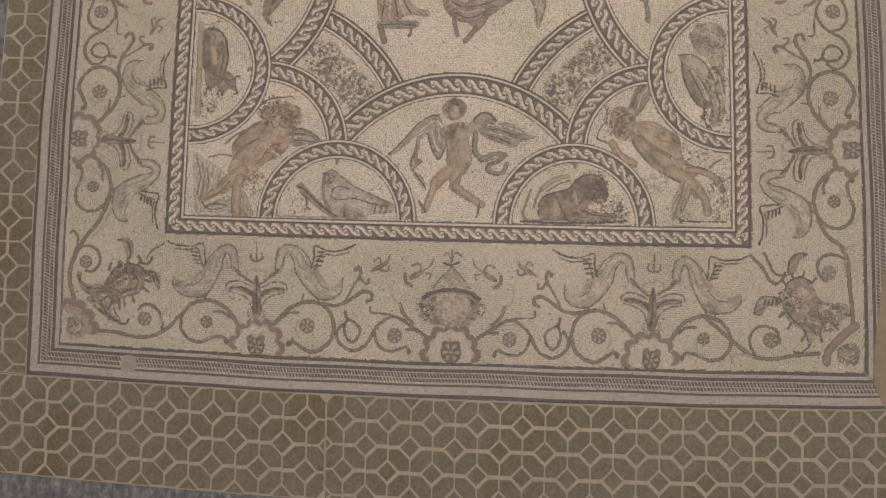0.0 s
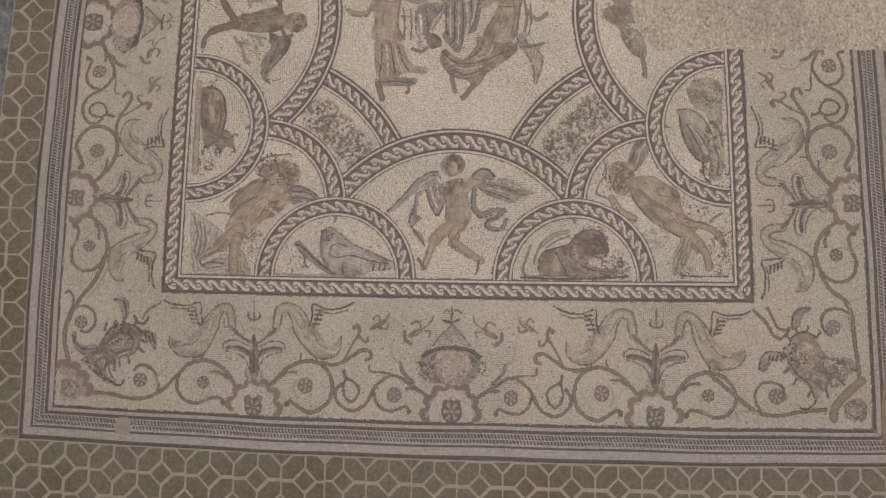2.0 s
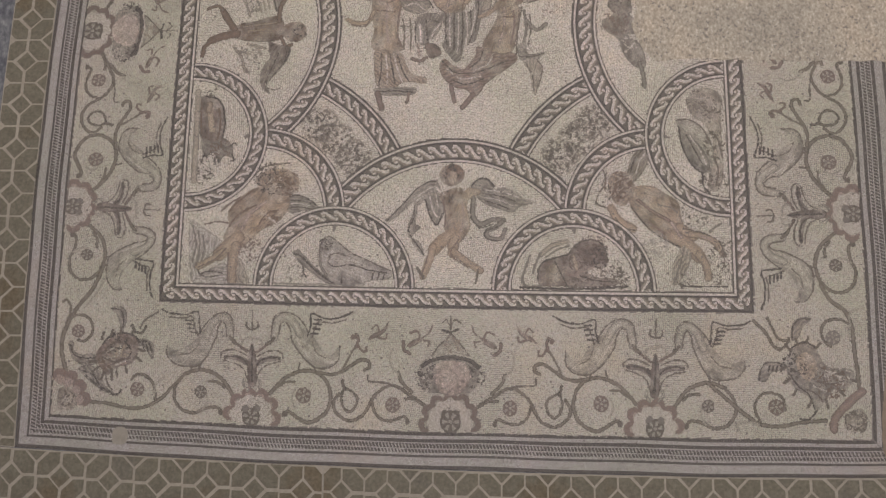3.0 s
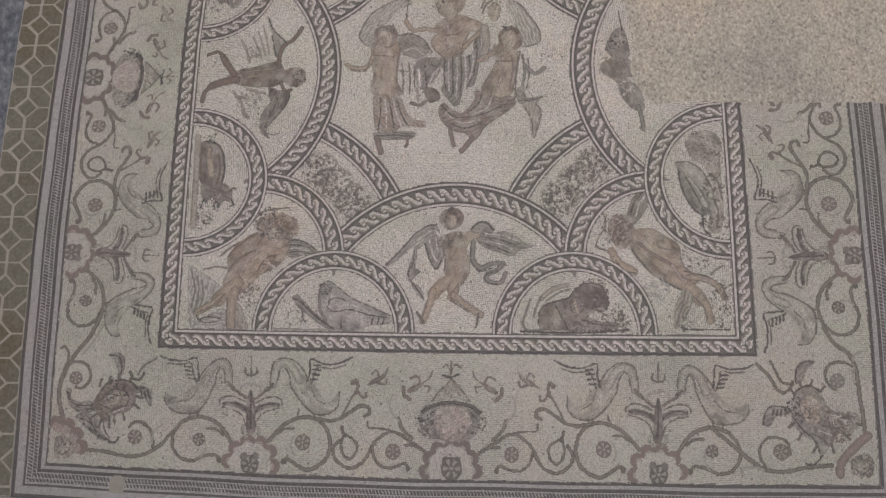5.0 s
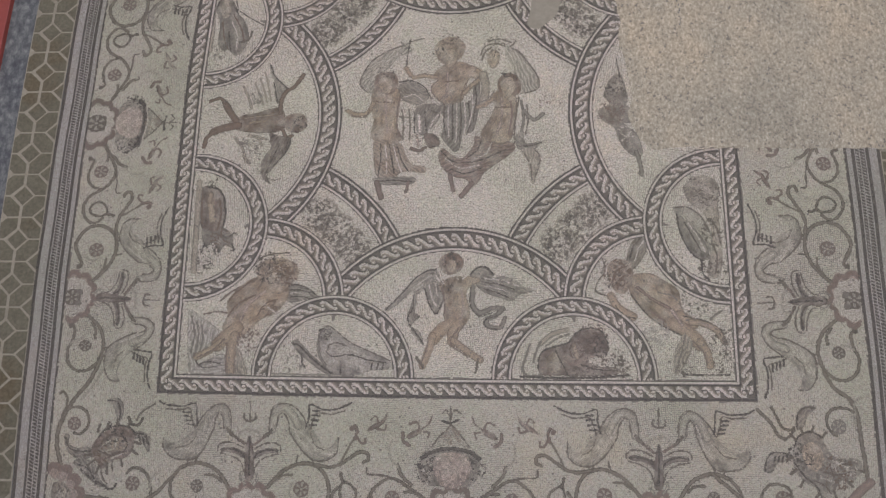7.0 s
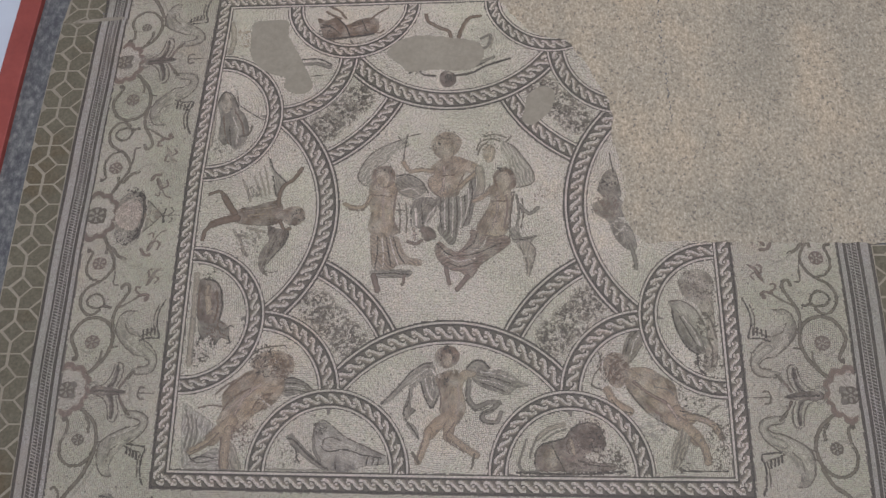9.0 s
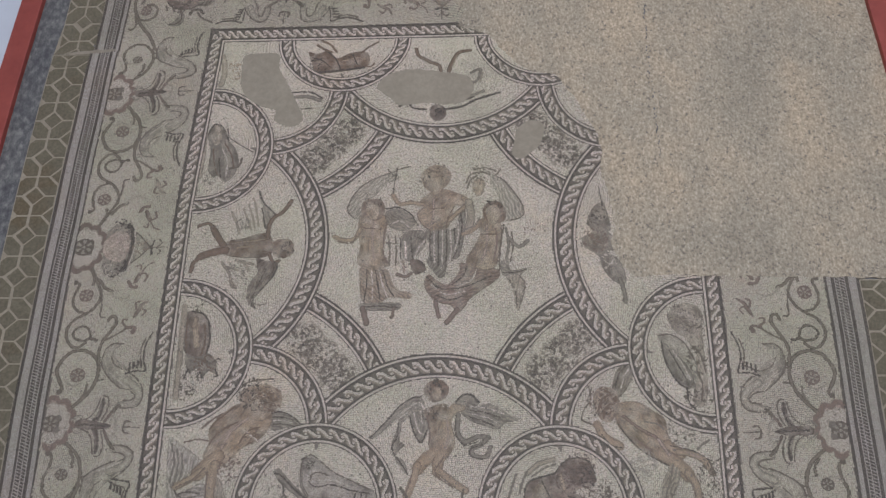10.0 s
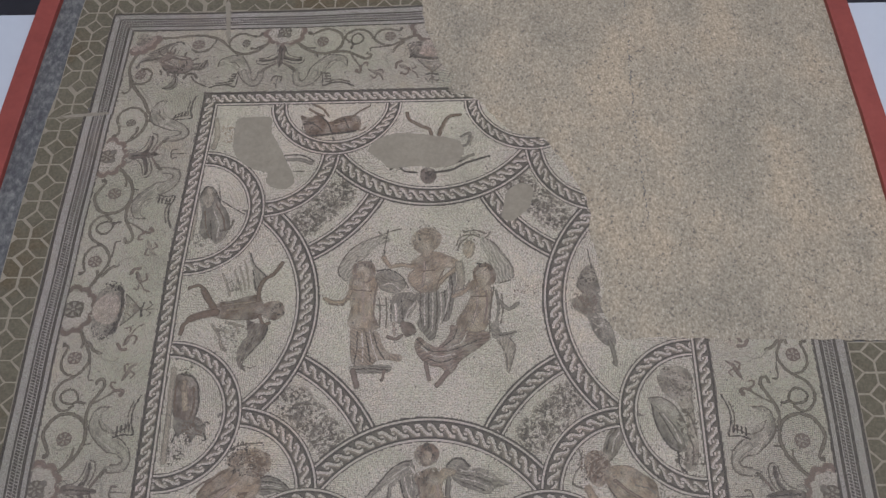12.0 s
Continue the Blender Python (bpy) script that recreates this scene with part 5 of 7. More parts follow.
stroke(REGION["corner_figure_2"], "cloth", "grey2", 0.014, [(1.619, -1.377), (1.662, -1.341), (1.697, -1.32)])
speckle(REGION["corner_figure_2"], "ground", "vine", (1.7, -1.512), 0.1, 0.2)
speckle(REGION["corner_figure_2"], "ground", "vine", (1.7, -1.639), 0.08, 0.24)
stroke(REGION["corner_figure_2"], "ground", "dark", 0.01, [(1.445, -1.715), (1.574, -1.715), (1.717, -1.714)])
speckle(REGION["corner_figure_2"], "ground", "vine", (1.453, -1.681), 0.05, 0.25)
TURN[0] += 1
# left low beast
blob(REGION["left_low_beast"], "beast", "brown", [(-1.695, -0.518), (-1.664, -0.482), (-1.58, -0.507), (-1.538, -0.568), (-1.522, -0.687), (-1.529, -0.79), (-1.564, -0.829), (-1.631, -0.821), (-1.671, -0.781), (-1.69, -0.679)])
stroke(REGION["left_low_beast"], "beast", "flesh2", 0.045, [(-1.625, -0.607), (-1.601, -0.726)])
stroke(REGION["left_low_beast"], "beast", "brown2", 0.04, [(-1.629, -0.543), (-1.633, -0.591)])
stroke(REGION["left_low_beast"], "beast", "dark", 0.013, [(-1.656, -0.486), (-1.58, -0.507), (-1.537, -0.576), (-1.521, -0.695), (-1.533, -0.79)])
stroke(REGION["left_low_beast"], "beast", "umber", 0.014, [(-1.567, -0.575), (-1.551, -0.695), (-1.566, -0.79)])
stroke(REGION["left_low_beast"], "beast", "umber", 0.012, [(-1.686, -0.542), (-1.679, -0.679), (-1.657, -0.774)])
blob(REGION["left_low_beast"], "beast", "grey2", [(-1.67, -0.789), (-1.588, -0.805), (-1.522, -0.782), (-1.467, -0.829), (-1.458, -0.914), (-1.507, -0.899), (-1.541, -0.938), (-1.589, -0.883), (-1.639, -0.907)])
speckle(REGION["left_low_beast"], "beast", "umber", (-1.54, -0.852), 0.07, 0.35)
stroke(REGION["left_low_beast"], "beast", "dark", 0.011, [(-1.481, -0.837), (-1.457, -0.817), (-1.434, -0.825)])
stroke(REGION["left_low_beast"], "beast", "dark", 0.011, [(-1.463, -0.891), (-1.446, -0.93), (-1.467, -0.938)])
stroke(REGION["left_low_beast"], "beast", "dark", 0.011, [(-1.558, -0.907), (-1.578, -0.938)])
stroke(REGION["left_low_beast"], "beast", "dark", 0.011, [(-1.641, -0.883), (-1.659, -0.946)])
speckle(REGION["left_low_beast"], "ground", "dark", (-1.62, -0.969), 0.09, 0.17)
speckle(REGION["left_low_beast"], "ground", "vine", (-1.629, -1.054), 0.06, 0.15)
stroke(REGION["left_low_beast"], "ground", "grey", 0.04, [(-1.711, -0.453), (-1.707, -0.607), (-1.703, -0.844), (-1.7, -1.077)])
speckle(REGION["left_low_beast"], "ground", "vine", (-1.636, -0.454), 0.05, 0.2)
TURN[0] += 1
# right low beast
blob(REGION["right_low_beast"], "beast", "grey", [(1.508, -0.521), (1.609, -0.438), (1.721, -0.485), (1.718, -0.628), (1.719, -0.778), (1.72, -0.998), (1.682, -1.114), (1.621, -1.085), (1.641, -0.98), (1.664, -0.815), (1.616, -0.688), (1.541, -0.627)])
blob(REGION["right_low_beast"], "beast", "olive", [(1.432, -0.656), (1.511, -0.649), (1.6, -0.703), (1.657, -0.815), (1.656, -0.954), (1.603, -0.895), (1.54, -0.777), (1.465, -0.717)])
blob(REGION["right_low_beast"], "beast", "grey2", [(1.452, -0.694), (1.506, -0.739), (1.573, -0.814), (1.624, -0.896), (1.64, -0.991), (1.591, -0.998), (1.536, -0.961), (1.488, -0.88), (1.457, -0.791)])
stroke(REGION["right_low_beast"], "beast", "dark", 0.012, [(1.452, -0.694), (1.461, -0.791), (1.491, -0.888), (1.543, -0.969), (1.597, -1.005)])
stroke(REGION["right_low_beast"], "beast", "vine", 0.01, [(1.439, -0.656), (1.518, -0.653), (1.6, -0.71), (1.65, -0.814)])
stroke(REGION["right_low_beast"], "beast", "dark", 0.008, [(1.498, -0.754), (1.549, -0.858), (1.593, -0.947)])
stroke(REGION["right_low_beast"], "beast", "line", 0.007, [(1.519, -0.762), (1.578, -0.851), (1.614, -0.947)])
speckle(REGION["right_low_beast"], "beast", "vine", (1.678, -0.59), 0.09, 0.26)
speckle(REGION["right_low_beast"], "beast", "vine", (1.699, -0.815), 0.1, 0.26)
speckle(REGION["right_low_beast"], "beast", "vine", (1.65, -1.063), 0.09, 0.26)
speckle(REGION["right_low_beast"], "beast", "vine", (1.569, -0.514), 0.07, 0.26)
stroke(REGION["right_low_beast"], "beast", "vine", 0.012, [(1.642, -0.725), (1.694, -0.785), (1.715, -0.896)])
stroke(REGION["right_low_beast"], "beast", "vine", 0.011, [(1.66, -0.888), (1.689, -0.983), (1.669, -1.085)])
stroke(REGION["right_low_beast"], "beast", "dark", 0.011, [(1.59, -1.012), (1.593, -1.085), (1.625, -1.128)])
TURN[0] += 1
# left figure
blob(REGION["left_figure"], "wing", "grey2", [(-1.304, 0.437), (-1.279, 0.359), (-1.224, 0.298), (-1.157, 0.228), (-1.197, 0.186), (-1.223, 0.119), (-1.255, 0.187), (-1.253, 0.273), (-1.29, 0.351)])
stroke(REGION["left_figure"], "wing", "dark", 0.01, [(-1.295, 0.42), (-1.261, 0.333), (-1.198, 0.263), (-1.156, 0.223)])
stroke(REGION["left_figure"], "wing", "dark", 0.009, [(-1.265, 0.281), (-1.244, 0.196), (-1.228, 0.128)])
stroke(REGION["left_figure"], "wing", "grey", 0.014, [(-1.33, 0.36), (-1.298, 0.248), (-1.276, 0.145)])
stroke(REGION["left_figure"], "wing", "grey", 0.014, [(-1.362, 0.318), (-1.328, 0.223), (-1.302, 0.133)])
stroke(REGION["left_figure"], "wing", "grey", 0.014, [(-1.394, 0.276), (-1.357, 0.198), (-1.328, 0.121)])
blob(REGION["left_figure"], "figure", "umber", [(-1.546, -0.005), (-1.454, 0.039), (-1.377, 0.05), (-1.279, 0.082), (-1.198, 0.085), (-1.166, 0.009), (-1.176, -0.074), (-1.282, -0.097), (-1.406, -0.091), (-1.503, -0.069), (-1.547, -0.039)])
stroke(REGION["left_figure"], "figure", "umber", 0.046, [(-1.505, 0.002), (-1.556, 0.075), (-1.592, 0.135)])
stroke(REGION["left_figure"], "figure", "umber", 0.026, [(-1.592, 0.135), (-1.626, 0.17), (-1.69, 0.15)])
stroke(REGION["left_figure"], "figure", "umber", 0.056, [(-1.486, -0.036), (-1.577, -0.055), (-1.651, -0.083)])
stroke(REGION["left_figure"], "figure", "umber", 0.03, [(-1.636, -0.079), (-1.689, -0.124), (-1.706, -0.195)])
stroke(REGION["left_figure"], "figure", "umber", 0.03, [(-1.204, 0.051), (-1.202, 0.144), (-1.171, 0.211), (-1.115, 0.252), (-1.062, 0.336)])
stroke(REGION["left_figure"], "figure", "umber", 0.026, [(-1.185, -0.066), (-1.15, -0.129), (-1.112, -0.121)])
stroke(REGION["left_figure"], "figure", "brown2", 0.02, [(-1.444, 0.014), (-1.329, 0.029), (-1.222, 0.043)])
stroke(REGION["left_figure"], "figure", "flesh", 0.014, [(-1.411, -0.02), (-1.296, -0.006)])
blob(REGION["left_figure"], "hair", "umber", [(-1.181, 0.001), (-1.137, 0.037), (-1.064, 0.044), (-1.019, -0.002), (-1.027, -0.069), (-1.09, -0.101), (-1.158, -0.066)])
speckle(REGION["left_figure"], "hair", "dark", (-1.056, -0.027), 0.05, 0.4)
blob(REGION["left_figure"], "wing", "umber2", [(-1.267, -0.098), (-1.204, -0.119), (-1.118, -0.141), (-1.136, -0.232), (-1.196, -0.312), (-1.253, -0.373), (-1.27, -0.409), (-1.236, -0.466), (-1.287, -0.437), (-1.311, -0.36), (-1.29, -0.266), (-1.252, -0.205)])
stroke(REGION["left_figure"], "wing", "dark", 0.01, [(-1.118, -0.15), (-1.144, -0.231), (-1.2, -0.312), (-1.256, -0.385), (-1.268, -0.441)])
stroke(REGION["left_figure"], "wing", "grey", 0.008, [(-1.217, -0.165), (-1.256, -0.271), (-1.286, -0.384)])
stroke(REGION["left_figure"], "wing", "dark", 0.008, [(-1.193, -0.177), (-1.232, -0.279), (-1.271, -0.385)])
stroke(REGION["left_figure"], "wing", "grey", 0.008, [(-1.169, -0.19), (-1.209, -0.288), (-1.256, -0.385)])
stroke(REGION["left_figure"], "wing", "vine", 0.009, [(-1.269, -0.425), (-1.222, -0.442), (-1.174, -0.434)])
stroke(REGION["left_figure"], "cloth", "grey", 0.018, [(-1.47, 0.252), (-1.433, 0.174), (-1.403, 0.089)])
stroke(REGION["left_figure"], "cloth", "grey", 0.018, [(-1.502, -0.127), (-1.443, -0.211), (-1.413, -0.31)])
stroke(REGION["left_figure"], "cloth", "grey", 0.018, [(-1.404, -0.112), (-1.341, -0.138), (-1.315, -0.188)])
stroke(REGION["left_figure"], "cloth", "grey", 0.018, [(-1.357, -0.121), (-1.287, -0.147)])
stroke(REGION["left_figure"], "cloth", "grey", 0.018, [(-1.462, -0.161), (-1.391, -0.187)])
stroke(REGION["left_figure"], "cloth", "grey", 0.018, [(-1.431, -0.269), (-1.39, -0.318)])
speckle(REGION["left_figure"], "cloth", "grey2", (-1.399, -0.187), 0.08, 0.25)
speckle(REGION["left_figure"], "cloth", "grey2", (-1.378, 0.165), 0.05, 0.25)
TURN[0] += 1
# center
blob(REGION["center"], "cloth", "olive", [(-0.658, 0.253), (-0.638, 0.345), (-0.563, 0.449), (-0.443, 0.518), (-0.346, 0.552), (-0.304, 0.501), (-0.392, 0.459), (-0.47, 0.368), (-0.54, 0.303), (-0.548, 0.207), (-0.611, 0.195)])
stroke(REGION["center"], "cloth", "vine", 0.009, [(-0.607, 0.191), (-0.658, 0.253), (-0.638, 0.345), (-0.563, 0.449), (-0.443, 0.518), (-0.355, 0.547)])
stroke(REGION["center"], "cloth", "cream", 0.01, [(-0.587, 0.278), (-0.527, 0.382), (-0.401, 0.486)])
stroke(REGION["center"], "branch", "dark", 0.011, [(-0.315, 0.591), (-0.332, 0.484), (-0.344, 0.352)])
stroke(REGION["center"], "branch", "vine", 0.01, [(-0.338, 0.556), (-0.282, 0.582), (-0.217, 0.593)])
stroke(REGION["center"], "branch", "vine", 0.01, [(-0.384, 0.571), (-0.337, 0.52)])
TURN[0] += 1
blob(REGION["center"], "figure", "flesh", [(-0.568, 0.208), (-0.521, 0.241), (-0.429, 0.24), (-0.375, 0.187), (-0.383, 0.058), (-0.391, -0.06), (-0.357, -0.152), (-0.433, -0.189), (-0.535, -0.175), (-0.573, -0.125), (-0.557, -0.024), (-0.579, 0.104)])
stroke(REGION["center"], "figure", "flesh", 0.032, [(-0.563, 0.112), (-0.6, 0.04), (-0.678, 0.029), (-0.739, 0.055)])
stroke(REGION["center"], "figure", "brown", 0.01, [(-0.585, 0.061), (-0.622, 0.007), (-0.725, 0.021)])
stroke(REGION["center"], "figure", "brown", 0.009, [(-0.379, 0.178), (-0.395, 0.05), (-0.394, -0.068), (-0.365, -0.144)])
stroke(REGION["center"], "figure", "rosy", 0.016, [(-0.471, 0.188), (-0.474, 0.051), (-0.46, -0.109)])
stroke(REGION["center"], "figure", "umber", 0.008, [(-0.54, 0.121), (-0.42, 0.11)])
blob(REGION["center"], "hair", "umber", [(-0.553, 0.225), (-0.56, 0.303), (-0.517, 0.338), (-0.437, 0.34), (-0.399, 0.291), (-0.404, 0.213), (-0.47, 0.171)])
speckle(REGION["center"], "hair", "dark", (-0.476, 0.31), 0.06, 0.26)
blob(REGION["center"], "figure", "flesh2", [(-0.527, 0.285), (-0.476, 0.306), (-0.434, 0.275), (-0.436, 0.214), (-0.475, 0.18), (-0.52, 0.22)])
blob(REGION["center"], "cloth", "brown2", [(-0.54, -0.167), (-0.371, -0.185), (-0.329, -0.276), (-0.281, -0.341), (-0.196, -0.358), (-0.203, -0.403), (-0.295, -0.39), (-0.364, -0.401), (-0.409, -0.445), (-0.49, -0.437), (-0.53, -0.404), (-0.546, -0.294)])
stroke(REGION["center"], "cloth", "dark", 0.009, [(-0.503, -0.192), (-0.499, -0.307), (-0.514, -0.412)])
stroke(REGION["center"], "cloth", "line", 0.009, [(-0.472, -0.192), (-0.459, -0.307), (-0.456, -0.406)])
stroke(REGION["center"], "cloth", "dark", 0.009, [(-0.445, -0.193), (-0.423, -0.308), (-0.405, -0.401)])
stroke(REGION["center"], "cloth", "line", 0.009, [(-0.418, -0.193), (-0.388, -0.308), (-0.354, -0.396)])
stroke(REGION["center"], "cloth", "dark", 0.009, [(-0.394, -0.193), (-0.358, -0.308), (-0.31, -0.391)])
blob(REGION["center"], "cloth", "grey2", [(-0.555, -0.44), (-0.479, -0.429), (-0.364, -0.425), (-0.264, -0.434), (-0.278, -0.478), (-0.369, -0.485), (-0.492, -0.481)])
stroke(REGION["center"], "cloth", "dark", 0.008, [(-0.531, -0.46), (-0.409, -0.453), (-0.286, -0.462)])
stroke(REGION["center"], "figure", "brown", 0.04, [(-0.519, -0.468), (-0.489, -0.572)])
stroke(REGION["center"], "figure", "brown", 0.022, [(-0.309, -0.47), (-0.322, -0.533)])
TURN[0] += 1
blob(REGION["center"], "cloth", "grey2", [(-0.385, 0.248), (-0.289, 0.263), (-0.208, 0.205), (-0.179, 0.145), (-0.245, 0.094), (-0.341, 0.117), (-0.382, 0.165)])
stroke(REGION["center"], "cloth", "dark", 0.01, [(-0.386, 0.265), (-0.29, 0.272), (-0.208, 0.218), (-0.159, 0.136)])
stroke(REGION["center"], "cloth", "line", 0.01, [(-0.35, 0.152), (-0.279, 0.168), (-0.222, 0.124)])
blob(REGION["center"], "cloth", "grey2", [(-0.276, 0.048), (-0.206, 0.098), (-0.118, 0.088), (-0.101, 0.003), (-0.139, -0.063), (-0.201, -0.129), (-0.256, -0.104)])
stroke(REGION["center"], "cloth", "line", 0.026, [(-0.247, 0.014), (-0.237, -0.104)])
stroke(REGION["center"], "cloth", "dark", 0.01, [(-0.28, 0.04), (-0.272, -0.112)])
stroke(REGION["center"], "cloth", "dark", 0.009, [(-0.205, 0.047), (-0.194, -0.096)])
stroke(REGION["center"], "cloth", "dark", 0.009, [(-0.181, 0.055), (-0.117, 0.029)])
stroke(REGION["center"], "cloth", "line", 0.012, [(-0.178, -0.105), (-0.148, -0.03), (-0.109, 0.02)])
stroke(REGION["center"], "stool", "olive2", 0.012, [(-0.363, 0.058), (-0.352, -0.048), (-0.352, -0.161)])
stroke(REGION["center"], "stool", "olive2", 0.012, [(-0.316, 0.057), (-0.305, -0.049), (-0.306, -0.161)])
stroke(REGION["center"], "stool", "olive2", 0.01, [(-0.377, 0.007), (-0.298, -0.002)])
blob(REGION["center"], "figure", "brown", [(-0.209, -0.121), (-0.131, -0.13), (-0.098, -0.196), (-0.176, -0.224)])
stroke(REGION["center"], "figure", "brown", 0.024, [(-0.292, -0.227), (-0.237, -0.244), (-0.199, -0.22)])
stroke(REGION["center"], "figure", "rosy", 0.018, [(-0.256, -0.129), (-0.246, -0.211)])
TURN[0] += 1
blob(REGION["center"], "cloth", "grey2", [(-0.11, 0.088), (0.008, 0.111), (0.103, 0.11), (0.135, 0.255), (0.167, 0.306), (0.174, 0.134), (0.158, -0.001), (0.127, -0.108), (0.061, -0.132), (0.034, -0.231), (-0.005, -0.255), (-0.048, -0.205), (-0.091, -0.139), (-0.069, -0.031)])
stroke(REGION["center"], "cloth", "dark", 0.01, [(-0.071, 0.087), (-0.073, -0.048), (-0.06, -0.127)])
stroke(REGION["center"], "cloth", "line", 0.01, [(-0.043, 0.091), (-0.043, -0.048), (-0.037, -0.148)])
stroke(REGION["center"], "cloth", "dark", 0.01, [(-0.016, 0.095), (-0.013, -0.048), (-0.013, -0.169)])
stroke(REGION["center"], "cloth", "line", 0.01, [(0.012, 0.099), (0.016, -0.049), (0.01, -0.189)])
stroke(REGION["center"], "cloth", "dark", 0.01, [(0.04, 0.102), (0.046, -0.049), (0.034, -0.169)])
stroke(REGION["center"], "cloth", "line", 0.01, [(0.067, 0.106), (0.076, -0.05), (0.057, -0.149)])
stroke(REGION["center"], "cloth", "dark", 0.01, [(0.095, 0.11), (0.106, -0.05), (0.08, -0.129)])
stroke(REGION["center"], "cloth", "dark", 0.01, [(0.135, 0.246), (0.151, 0.126), (0.127, -0.034)])
stroke(REGION["center"], "cloth", "line", 0.009, [(0.115, 0.178), (0.127, 0.084), (0.103, -0.058)])
blob(REGION["center"], "figure", "flesh", [(-0.154, 0.304), (-0.095, 0.373), (0.006, 0.414), (0.127, 0.377), (0.195, 0.332), (0.151, 0.28), (0.099, 0.281), (0.071, 0.179), (0.044, 0.111), (-0.071, 0.096), (-0.147, 0.157), (-0.165, 0.235), (-0.121, 0.273)])
stroke(REGION["center"], "figure", "flesh", 0.034, [(-0.13, 0.295), (-0.214, 0.31), (-0.291, 0.302), (-0.341, 0.369)])
stroke(REGION["center"], "figure", "flesh", 0.034, [(0.159, 0.337), (0.191, 0.297), (0.111, 0.221), (0.063, 0.17)])
stroke(REGION["center"], "figure", "brown", 0.009, [(-0.121, 0.268), (-0.164, 0.217), (-0.135, 0.148), (-0.071, 0.096)])
stroke(REGION["center"], "figure", "umber", 0.009, [(0.095, 0.273), (0.055, 0.196), (0.04, 0.119)])
stroke(REGION["center"], "figure", "rosy", 0.02, [(-0.05, 0.328), (-0.049, 0.232), (-0.064, 0.147)])
stroke(REGION["center"], "figure", "umber", 0.008, [(-0.073, 0.259), (0.023, 0.266)])
blob(REGION["center"], "hair", "brown2", [(-0.12, 0.435), (-0.146, 0.524), (-0.102, 0.577), (-0.037, 0.602), (0.037, 0.582), (0.074, 0.519), (0.042, 0.44), (-0.026, 0.398), (-0.083, 0.399)])
speckle(REGION["center"], "hair", "dark", (-0.036, 0.548), 0.08, 0.16)
speckle(REGION["center"], "hair", "dark", (-0.125, 0.479), 0.04, 0.14)
blob(REGION["center"], "figure", "flesh2", [(-0.088, 0.487), (-0.036, 0.513), (0.013, 0.494), (0.018, 0.423), (-0.026, 0.371), (-0.075, 0.403)])
TURN[0] += 1
blob(REGION["center"], "figure", "flesh2", [(0.228, 0.462), (0.273, 0.496), (0.313, 0.465), (0.304, 0.386), (0.263, 0.352), (0.231, 0.396)])
stroke(REGION["center"], "hair", "olive2", 0.013, [(0.183, 0.454), (0.208, 0.516), (0.289, 0.54), (0.378, 0.512), (0.427, 0.555)])
stroke(REGION["center"], "hair", "olive2", 0.013, [(0.233, 0.56), (0.314, 0.575), (0.395, 0.547)])
stroke(REGION["center"], "hair", "olive2", 0.013, [(0.191, 0.419), (0.208, 0.471), (0.257, 0.515)])
speckle(REGION["center"], "hair", "olive2", (0.281, 0.514), 0.08, 0.22)
stroke(REGION["center"], "cloth", "grey", 0.06, [(0.199, 0.305), (0.214, 0.193), (0.19, 0.091)])
stroke(REGION["center"], "cloth", "grey2", 0.01, [(0.158, 0.092), (0.238, 0.133), (0.278, 0.192)])
TURN[0] += 1
blob(REGION["center"], "cloth", "olive", [(0.362, 0.521), (0.434, 0.484), (0.512, 0.386), (0.569, 0.298), (0.591, 0.22), (0.546, 0.179), (0.467, 0.167), (0.453, 0.236), (0.414, 0.301), (0.392, 0.388), (0.353, 0.455)])
stroke(REGION["center"], "cloth", "vine", 0.009, [(0.394, 0.511), (0.458, 0.466), (0.528, 0.368), (0.581, 0.272), (0.579, 0.204), (0.522, 0.171), (0.459, 0.163)])
blob(REGION["center"], "cloth", "red2", [(0.142, -0.142), (0.228, -0.176), (0.382, -0.19), (0.405, -0.251), (0.288, -0.342), (0.204, -0.406), (0.158, -0.477), (0.12, -0.496), (0.07, -0.448), (-0.007, -0.428), (-0.08, -0.367), (-0.109, -0.286), (-0.078, -0.229), (-0.008, -0.279), (0.054, -0.3), (0.127, -0.215)])
stroke(REGION["center"], "cloth", "dark", 0.009, [(-0.09, -0.246), (0.004, -0.328), (0.158, -0.321), (0.351, -0.242)])
stroke(REGION["center"], "cloth", "line", 0.009, [(-0.058, -0.303), (0.035, -0.368), (0.165, -0.353)])
stroke(REGION["center"], "cloth", "dark", 0.009, [(-0.026, -0.376), (0.073, -0.409), (0.188, -0.37)])
stroke(REGION["center"], "cloth", "dark", 0.009, [(0.185, -0.167), (0.158, -0.24), (0.081, -0.304)])
stroke(REGION["center"], "cloth", "line", 0.009, [(0.251, -0.2), (0.212, -0.273), (0.135, -0.305)])
disc(REGION["center"], "cloth", "line", (0.028, -0.48), 0.034)
stroke(REGION["center"], "figure", "brown", 0.03, [(-0.03, -0.416), (-0.006, -0.527)])
stroke(REGION["center"], "figure", "brown", 0.036, [(0.12, -0.48), (0.048, -0.566)])
blob(REGION["center"], "figure", "flesh", [(0.254, 0.15), (0.325, 0.195), (0.412, 0.156), (0.43, 0.062), (0.408, -0.062), (0.387, -0.169), (0.305, -0.201), (0.236, -0.176), (0.197, -0.2), (0.181, -0.117), (0.248, -0.002), (0.277, 0.082)])
stroke(REGION["center"], "figure", "brown", 0.009, [(0.423, 0.121), (0.425, 0.012), (0.391, -0.153)])
stroke(REGION["center"], "figure", "red", 0.012, [(0.387, 0.105), (0.393, -0.004), (0.368, -0.136)])
